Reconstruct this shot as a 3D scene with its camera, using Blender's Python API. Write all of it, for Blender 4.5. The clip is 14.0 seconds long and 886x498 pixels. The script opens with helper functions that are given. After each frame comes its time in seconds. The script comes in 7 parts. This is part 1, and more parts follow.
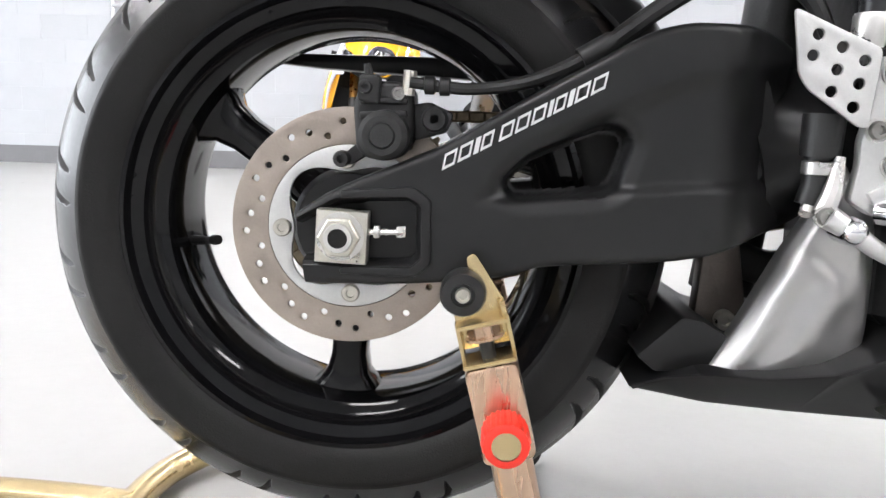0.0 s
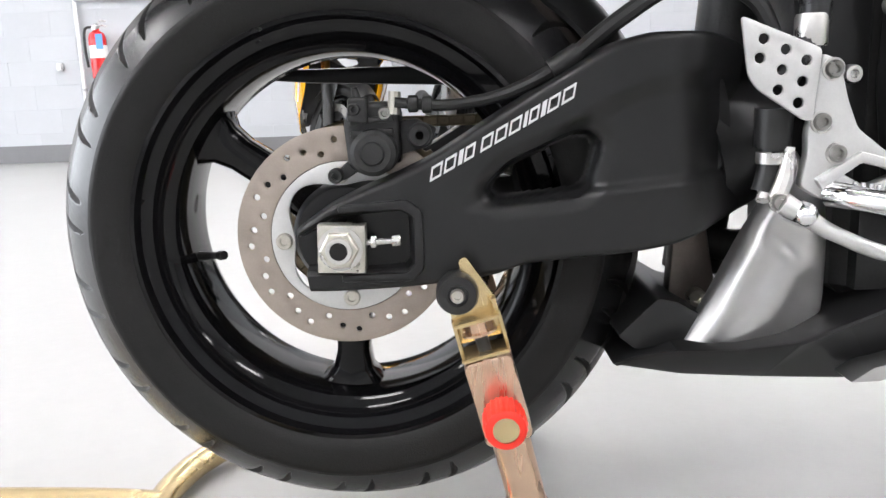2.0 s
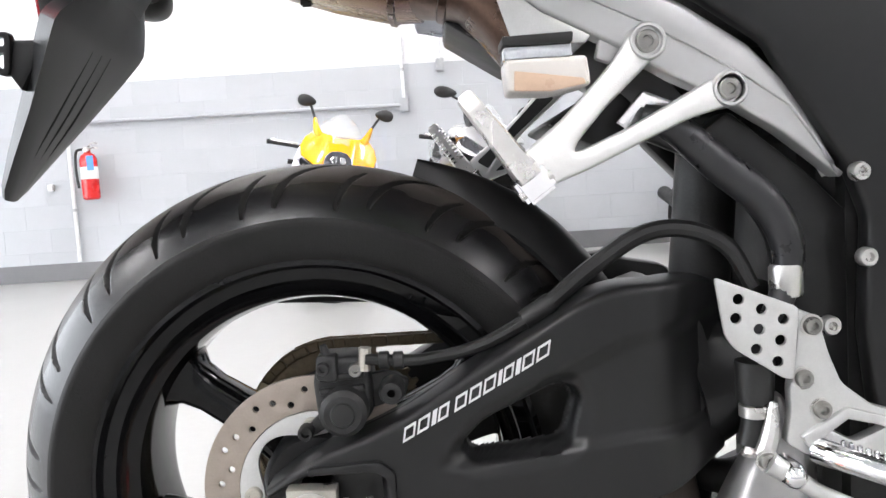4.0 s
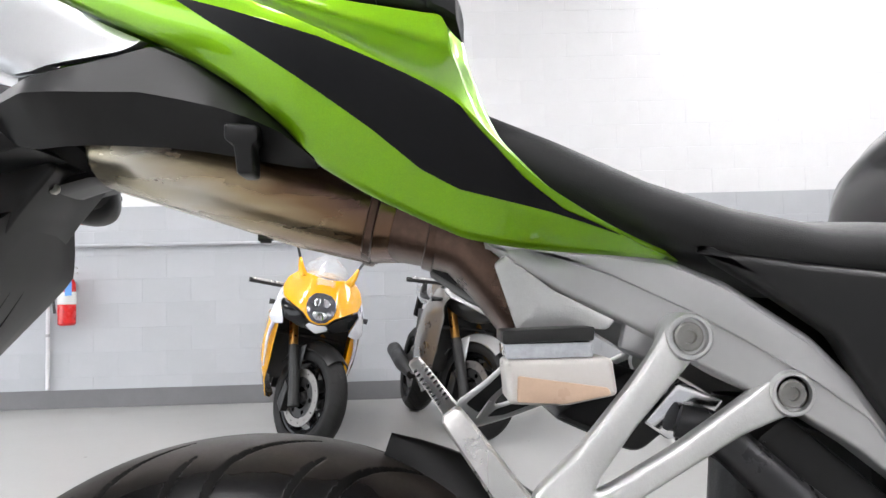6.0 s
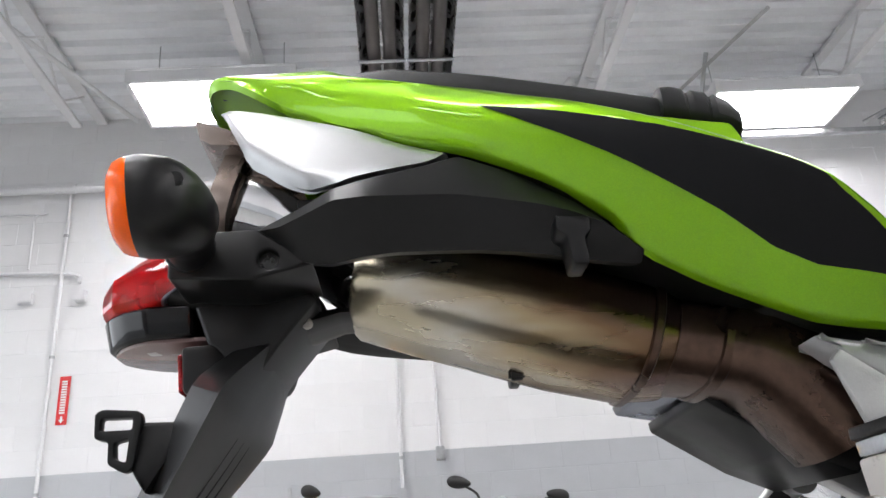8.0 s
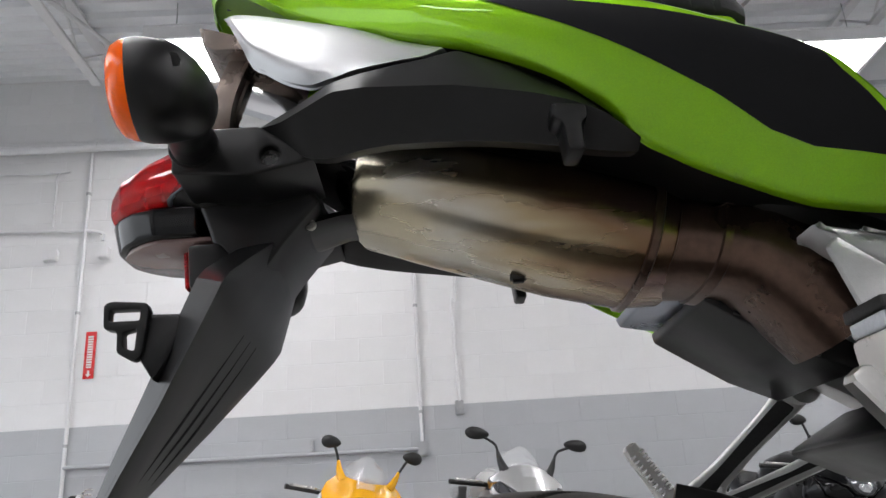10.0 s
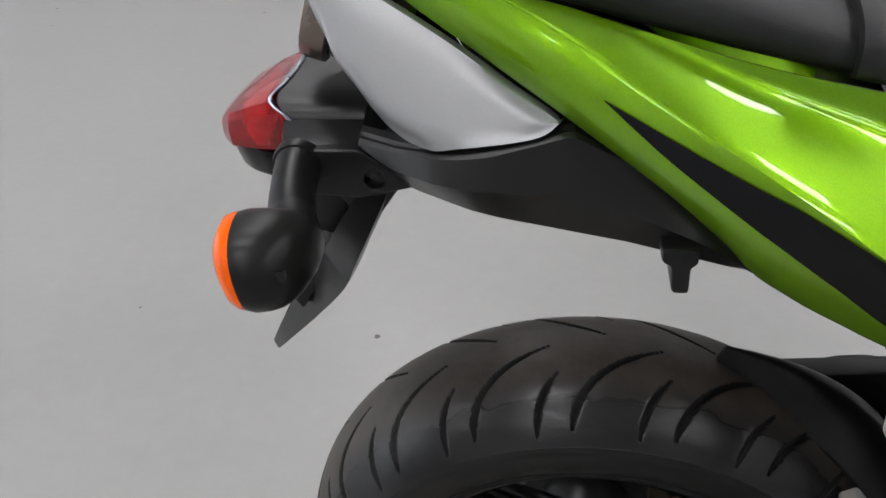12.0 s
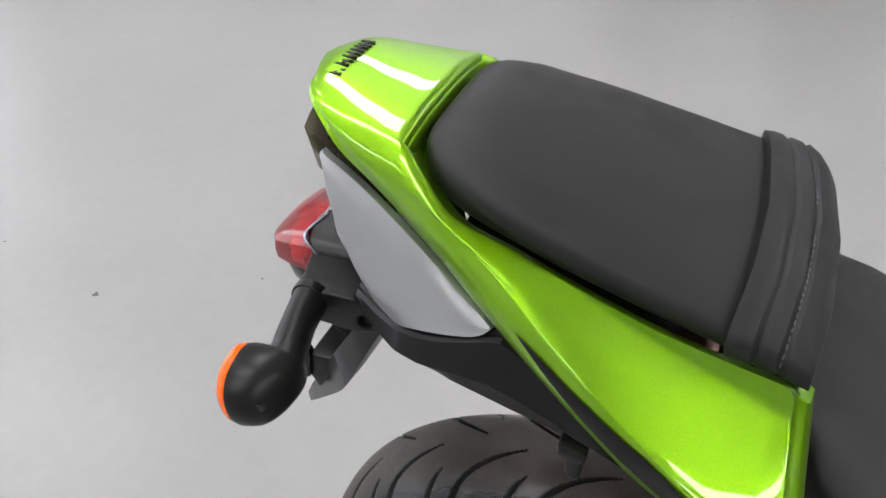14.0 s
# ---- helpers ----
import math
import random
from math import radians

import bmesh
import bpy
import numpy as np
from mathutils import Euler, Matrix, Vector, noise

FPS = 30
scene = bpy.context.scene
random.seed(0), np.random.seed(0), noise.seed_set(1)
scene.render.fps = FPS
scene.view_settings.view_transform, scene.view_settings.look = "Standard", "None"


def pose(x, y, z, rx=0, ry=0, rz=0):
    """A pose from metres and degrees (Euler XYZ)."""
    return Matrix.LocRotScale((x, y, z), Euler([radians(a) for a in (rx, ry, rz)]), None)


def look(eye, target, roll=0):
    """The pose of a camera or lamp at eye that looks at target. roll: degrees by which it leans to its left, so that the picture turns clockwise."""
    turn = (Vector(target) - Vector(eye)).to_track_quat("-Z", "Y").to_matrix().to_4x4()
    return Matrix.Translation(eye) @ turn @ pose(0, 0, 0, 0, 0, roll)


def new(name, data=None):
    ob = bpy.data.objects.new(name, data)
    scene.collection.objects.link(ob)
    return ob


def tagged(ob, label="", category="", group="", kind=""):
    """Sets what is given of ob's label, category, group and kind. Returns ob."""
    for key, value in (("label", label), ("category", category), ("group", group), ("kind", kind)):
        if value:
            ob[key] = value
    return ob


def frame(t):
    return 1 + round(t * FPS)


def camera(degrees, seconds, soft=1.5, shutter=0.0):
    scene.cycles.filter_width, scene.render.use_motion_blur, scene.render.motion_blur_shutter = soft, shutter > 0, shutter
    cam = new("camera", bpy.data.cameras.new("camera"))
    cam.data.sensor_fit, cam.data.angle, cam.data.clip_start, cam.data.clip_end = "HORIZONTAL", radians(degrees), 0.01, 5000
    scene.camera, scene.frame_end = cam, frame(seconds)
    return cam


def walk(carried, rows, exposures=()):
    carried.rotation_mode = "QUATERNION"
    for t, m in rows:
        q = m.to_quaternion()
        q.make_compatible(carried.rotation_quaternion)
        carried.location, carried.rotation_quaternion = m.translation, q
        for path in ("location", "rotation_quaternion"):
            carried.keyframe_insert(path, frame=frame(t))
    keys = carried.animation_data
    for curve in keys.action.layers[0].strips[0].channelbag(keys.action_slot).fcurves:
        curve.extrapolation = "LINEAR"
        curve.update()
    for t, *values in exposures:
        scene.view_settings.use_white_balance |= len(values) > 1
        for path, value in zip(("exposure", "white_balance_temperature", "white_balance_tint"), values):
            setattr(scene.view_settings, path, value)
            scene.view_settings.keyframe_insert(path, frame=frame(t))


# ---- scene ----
cam = camera(58.05, 14.0)
PATH = [
    (0, (0.117, -0.827, 0.467), (0.042, 1.146, 0.147), 1.6),
    (0.5, (0.101, -0.859, 0.463), (0.004, 1.107, 0.107), 0.4),
    (1, (0.098, -0.867, 0.466), (0.047, 1.098, 0.099), -0.3),
    (1.5, (0.099, -0.879, 0.474), (0.077, 1.083, 0.086), -1.2),
    (2, (0.109, -0.883, 0.51), (0.08, 1.078, 0.113), -2.2),
    (2.2, (0.108, -0.881, 0.533), (0.076, 1.078, 0.135), -2.3),
    (4.3, (0.148, -0.818, 0.677), (0.15, 1.178, 0.548), -3.8),
    (4.5, (0.159, -0.799, 0.696), (0.131, 1.198, 0.597), -3.0),
    (5, (0.178, -0.736, 0.759), (0.177, 1.264, 0.78), -2.8),
    (5.5, (0.166, -0.695, 0.78), (0.158, 1.305, 0.816), -1.4),
    (6, (0.146, -0.68, 0.787), (0.192, 1.315, 0.919), -1.6),
    (6.5, (0.069, -0.638, 0.806), (0.133, 1.326, 1.179), -2.6),
    (7, (0.019, -0.637, 0.836), (0.066, 1.281, 1.4), -3.8),
    (7.5, (-0.056, -0.631, 0.782), (0.056, 1.253, 1.445), -4.7),
    (8, (-0.081, -0.626, 0.701), (0.041, 1.222, 1.457), -4.3),
    (8.5, (-0.083, -0.635, 0.641), (0.021, 1.205, 1.417), -3.3),
    (8.7, (-0.07, -0.631, 0.631), (0.069, 1.209, 1.402), -2.1),
    (10.8, (-0.068, -0.595, 0.73), (-0.065, 1.371, 1.098), -4.1),
    (11, (-0.048, -0.584, 0.794), (-0.093, 1.408, 0.958), -0.8),
    (11.5, (-0.047, -0.552, 1.016), (-0.265, 1.36, 0.47), 3.7),
    (12, (-0.043, -0.578, 1.18), (-0.323, 1.048, 0.049), -4.0),
    (12.5, (-0.087, -0.559, 1.277), (-0.161, 0.984, 0.007), 1.2),
    (13, (-0.09, -0.532, 1.341), (-0.116, 1.006, 0.062), 0.3),
    (13.5, (-0.027, -0.535, 1.376), (-0.254, 1.035, 0.159), -0.3),
    (14, (0.099, -0.554, 1.37), (-0.536, 0.916, 0.173), -2.2),
]
EXPOSURES = [(0.0, 1.22), (2.2, 1.22), (4.3, 1.15), (5.0, 1.0), (5.5, 0.76), (6.0, 0.72), (6.5, 0.50), (7.0, 0.40), (8.0, 0.40), (8.7, 0.34), (11.0, -0.12), (11.5, -0.02), (12.0, -0.07), (12.5, 0.0), (13.0, 0.19), (14.0, 0.27)]
walk(cam, [(t, look(eye, target, roll)) for t, eye, target, roll in PATH], EXPOSURES)

# ---- world and light ----
world = bpy.data.worlds.new("world")
scene.world = world
world.use_nodes = True
world.node_tree.nodes["Background"].inputs[0].default_value = (0.86, 0.90, 0.96, 1)
world.node_tree.nodes["Background"].inputs[1].default_value = 2.6
LAMP_STRENGTH = 16.5
CEILING_Z, LAMP_Z = 4.9, 4.3
ROOM = (-7.0, 9.0, -6.5, 6.0)  # west, east, south, north


# ---- materials ----
def mat(name, colour, rough=0.5, metal=0.0, vary=0.12, scale=12.0, bump=0.0, bump_scale=200.0, coat=0.0, coat_rough=0.05,
        spec=0.5, rough_vary=0.08, per_object=0.0, flake=0.0, transmission=0.0, ior=1.45, stretch=None, alpha=1.0):
    m = bpy.data.materials.new(name)
    m.use_nodes = True
    nt = m.node_tree
    n, l = nt.nodes, nt.links
    b = n["Principled BSDF"]
    b.inputs["Roughness"].default_value, b.inputs["Metallic"].default_value = rough, metal
    b.inputs["Specular IOR Level"].default_value = spec
    b.inputs["Coat Weight"].default_value, b.inputs["Coat Roughness"].default_value = coat, coat_rough
    b.inputs["Transmission Weight"].default_value, b.inputs["IOR"].default_value = transmission, ior
    b.inputs["Alpha"].default_value = alpha
    co = n.new("ShaderNodeTexCoord")
    src = co.outputs["Object"]
    if stretch:
        mp = n.new("ShaderNodeMapping")
        mp.inputs["Scale"].default_value = stretch
        l.new(src, mp.inputs["Vector"])
        src = mp.outputs["Vector"]
    big = n.new("ShaderNodeTexNoise")
    big.inputs["Scale"].default_value, big.inputs["Detail"].default_value, big.inputs["Roughness"].default_value = scale, 6, 0.62
    l.new(src, big.inputs["Vector"])
    fine = n.new("ShaderNodeTexNoise")
    fine.inputs["Scale"].default_value, fine.inputs["Detail"].default_value = scale * 14, 3
    l.new(src, fine.inputs["Vector"])
    mix = n.new("ShaderNodeMath")
    mix.operation = "MULTIPLY_ADD"
    l.new(fine.outputs["Fac"], mix.inputs[0])
    mix.inputs[1].default_value = 0.35
    l.new(big.outputs["Fac"], mix.inputs[2])
    ramp = n.new("ShaderNodeMapRange")
    ramp.inputs["From Min"].default_value, ramp.inputs["From Max"].default_value = 0.4, 0.95
    ramp.inputs["To Min"].default_value, ramp.inputs["To Max"].default_value = 1 - vary, 1 + vary
    l.new(mix.outputs[0], ramp.inputs["Value"])
    val = ramp.outputs["Result"]
    if per_object:
        oi = n.new("ShaderNodeObjectInfo")
        r2 = n.new("ShaderNodeMapRange")
        r2.inputs["To Min"].default_value, r2.inputs["To Max"].default_value = 1 - per_object, 1 + per_object
        l.new(oi.outputs["Random"], r2.inputs["Value"])
        mu = n.new("ShaderNodeMath")
        mu.operation = "MULTIPLY"
        l.new(val, mu.inputs[0])
        l.new(r2.outputs["Result"], mu.inputs[1])
        val = mu.outputs[0]
    sc = n.new("ShaderNodeVectorMath")
    sc.operation = "SCALE"
    sc.inputs[0].default_value = colour[:3]
    l.new(val, sc.inputs["Scale"])
    l.new(sc.outputs[0], b.inputs["Base Color"])
    rr = n.new("ShaderNodeMapRange")
    rr.inputs["From Min"].default_value, rr.inputs["From Max"].default_value = 0.35, 0.65
    rr.inputs["To Min"].default_value, rr.inputs["To Max"].default_value = max(0.02, rough - rough_vary), min(1, rough + rough_vary)
    l.new(big.outputs["Fac"], rr.inputs["Value"])
    l.new(rr.outputs["Result"], b.inputs["Roughness"])
    if flake:
        vo = n.new("ShaderNodeTexVoronoi")
        vo.inputs["Scale"].default_value = 1800
        l.new(co.outputs["Object"], vo.inputs["Vector"])
        hs = n.new("ShaderNodeMapRange")
        hs.inputs["To Min"].default_value, hs.inputs["To Max"].default_value = 1 - flake, 1 + flake
        l.new(vo.outputs["Color"], hs.inputs["Value"])
        m2 = n.new("ShaderNodeMath")
        m2.operation = "MULTIPLY"
        l.new(val, m2.inputs[0])
        l.new(hs.outputs["Result"], m2.inputs[1])
        l.new(m2.outputs[0], sc.inputs["Scale"])
    if bump:
        bt = n.new("ShaderNodeTexNoise")
        bt.inputs["Scale"].default_value, bt.inputs["Detail"].default_value = bump_scale, 4
        l.new(src, bt.inputs["Vector"])
        bn = n.new("ShaderNodeBump")
        bn.inputs["Strength"].default_value, bn.inputs["Distance"].default_value = min(1.0, bump), 0.002
        l.new(bt.outputs["Fac"], bn.inputs["Height"])
        l.new(bn.outputs["Normal"], b.inputs["Normal"])
    return m


def glow(name, colour, strength):
    m = bpy.data.materials.new(name)
    m.use_nodes = True
    b = m.node_tree.nodes["Principled BSDF"]
    b.inputs["Base Color"].default_value = (0.8, 0.8, 0.8, 1)
    b.inputs["Emission Color"].default_value, b.inputs["Emission Strength"].default_value = (*colour, 1), strength
    return m


def worn_tread(name):
    """Tyre tread: brown and dull where it has run, black and shinier on the unworn shoulders."""
    m = mat(name, (0.050, 0.042, 0.036), 0.5, vary=0.35, scale=26, bump=0.12, bump_scale=800)
    n, l = m.node_tree.nodes, m.node_tree.links
    b = n["Principled BSDF"]
    co, sep = n.new("ShaderNodeTexCoord"), n.new("ShaderNodeSeparateXYZ")
    l.new(co.outputs["Object"], sep.inputs[0])
    out = n.new("ShaderNodeMath")
    out.operation = "ABSOLUTE"
    l.new(sep.outputs["Y"], out.inputs[0])
    noise = n.new("ShaderNodeTexNoise")
    noise.inputs["Scale"].default_value, noise.inputs["Detail"].default_value = 22, 5
    l.new(co.outputs["Object"], noise.inputs["Vector"])
    edge = n.new("ShaderNodeMath")
    edge.operation = "MULTIPLY_ADD"
    l.new(noise.outputs["Fac"], edge.inputs[0])
    edge.inputs[1].default_value = 0.022
    l.new(out.outputs[0], edge.inputs[2])
    fac = n.new("ShaderNodeMapRange")
    fac.interpolation_type = "SMOOTHSTEP"
    fac.inputs["From Min"].default_value, fac.inputs["From Max"].default_value = 0.046, 0.074
    l.new(edge.outputs[0], fac.inputs["Value"])
    worn = b.inputs["Base Color"].links[0].from_socket
    mix = n.new("ShaderNodeMix")
    mix.data_type = "RGBA"
    l.new(fac.outputs["Result"], mix.inputs["Factor"])
    l.new(worn, mix.inputs["A"])
    mix.inputs["B"].default_value = (0.009, 0.009, 0.0095, 1)
    l.new(mix.outputs["Result"], b.inputs["Base Color"])
    rough = n.new("ShaderNodeMapRange")
    rough.inputs["To Min"].default_value, rough.inputs["To Max"].default_value = 0.52, 0.23
    l.new(fac.outputs["Result"], rough.inputs["Value"])
    l.new(rough.outputs["Result"], b.inputs["Roughness"])
    b.inputs["Specular IOR Level"].default_value = 0.38
    b.inputs["Coat Roughness"].default_value = 0.22
    gloss = n.new("ShaderNodeMath")
    gloss.operation = "MULTIPLY"
    l.new(fac.outputs["Result"], gloss.inputs[0])
    gloss.inputs[1].default_value = 0.22
    l.new(gloss.outputs[0], b.inputs["Coat Weight"])
    return m


def tinted_steel(name):
    """Bare steel tinted by heat: straw at the rear, brown and violet towards the pipe, in uneven streaks."""
    m = mat(name, (0.5, 0.45, 0.4), 0.27, metal=0.92, vary=0.1, scale=5, stretch=(0.7, 2.5, 2.5), rough_vary=0.025)
    n, l = m.node_tree.nodes, m.node_tree.links
    co, mp = n.new("ShaderNodeTexCoord"), n.new("ShaderNodeSeparateXYZ")
    l.new(co.outputs["Object"], mp.inputs[0])
    st = n.new("ShaderNodeMapping")
    st.inputs["Scale"].default_value = (5.0, 22.0, 34.0)
    st.inputs["Rotation"].default_value = (0.0, 0.30, 0.0)
    l.new(co.outputs["Object"], st.inputs["Vector"])
    noise = n.new("ShaderNodeTexNoise")
    noise.inputs["Scale"].default_value, noise.inputs["Detail"].default_value = 1.0, 2
    l.new(st.outputs["Vector"], noise.inputs["Vector"])
    along = n.new("ShaderNodeMath")
    along.operation = "MULTIPLY_ADD"
    l.new(mp.outputs["X"], along.inputs[0])
    along.inputs[1].default_value = 2.6
    soft = n.new("ShaderNodeMapRange")
    soft.inputs["To Min"].default_value, soft.inputs["To Max"].default_value = 0.18, 0.82
    l.new(noise.outputs["Fac"], soft.inputs["Value"])
    l.new(soft.outputs["Result"], along.inputs[2])
    ramp = n.new("ShaderNodeValToRGB")
    stops = [(0.16, (0.56, 0.50, 0.36)), (0.36, (0.60, 0.57, 0.50)), (0.52, (0.44, 0.35, 0.22)), (0.66, (0.24, 0.15, 0.085)), (0.84, (0.15, 0.09, 0.08))]
    for k, (p, c) in enumerate(stops):
        e = ramp.color_ramp.elements[k] if k < 2 else ramp.color_ramp.elements.new(p)
        e.position, e.color = p, (*c, 1)
    # the upper half, near the seat, is browner than the underside
    high = n.new("ShaderNodeVectorMath")
    high.operation = "DOT_PRODUCT"
    l.new(co.outputs["Object"], high.inputs[0])
    high.inputs[1].default_value = (0.9, 0.0, 3.0)
    lift = n.new("ShaderNodeMath")
    lift.operation = "ADD"
    l.new(high.outputs["Value"], lift.inputs[0])
    lift.inputs[1].default_value = -2.60
    both = n.new("ShaderNodeMath")
    both.operation = "ADD"
    l.new(along.outputs[0], both.inputs[0])
    l.new(lift.outputs[0], both.inputs[1])
    l.new(both.outputs[0], ramp.inputs[0])
    l.new(ramp.outputs[0], n["Principled BSDF"].inputs["Base Color"])
    return m


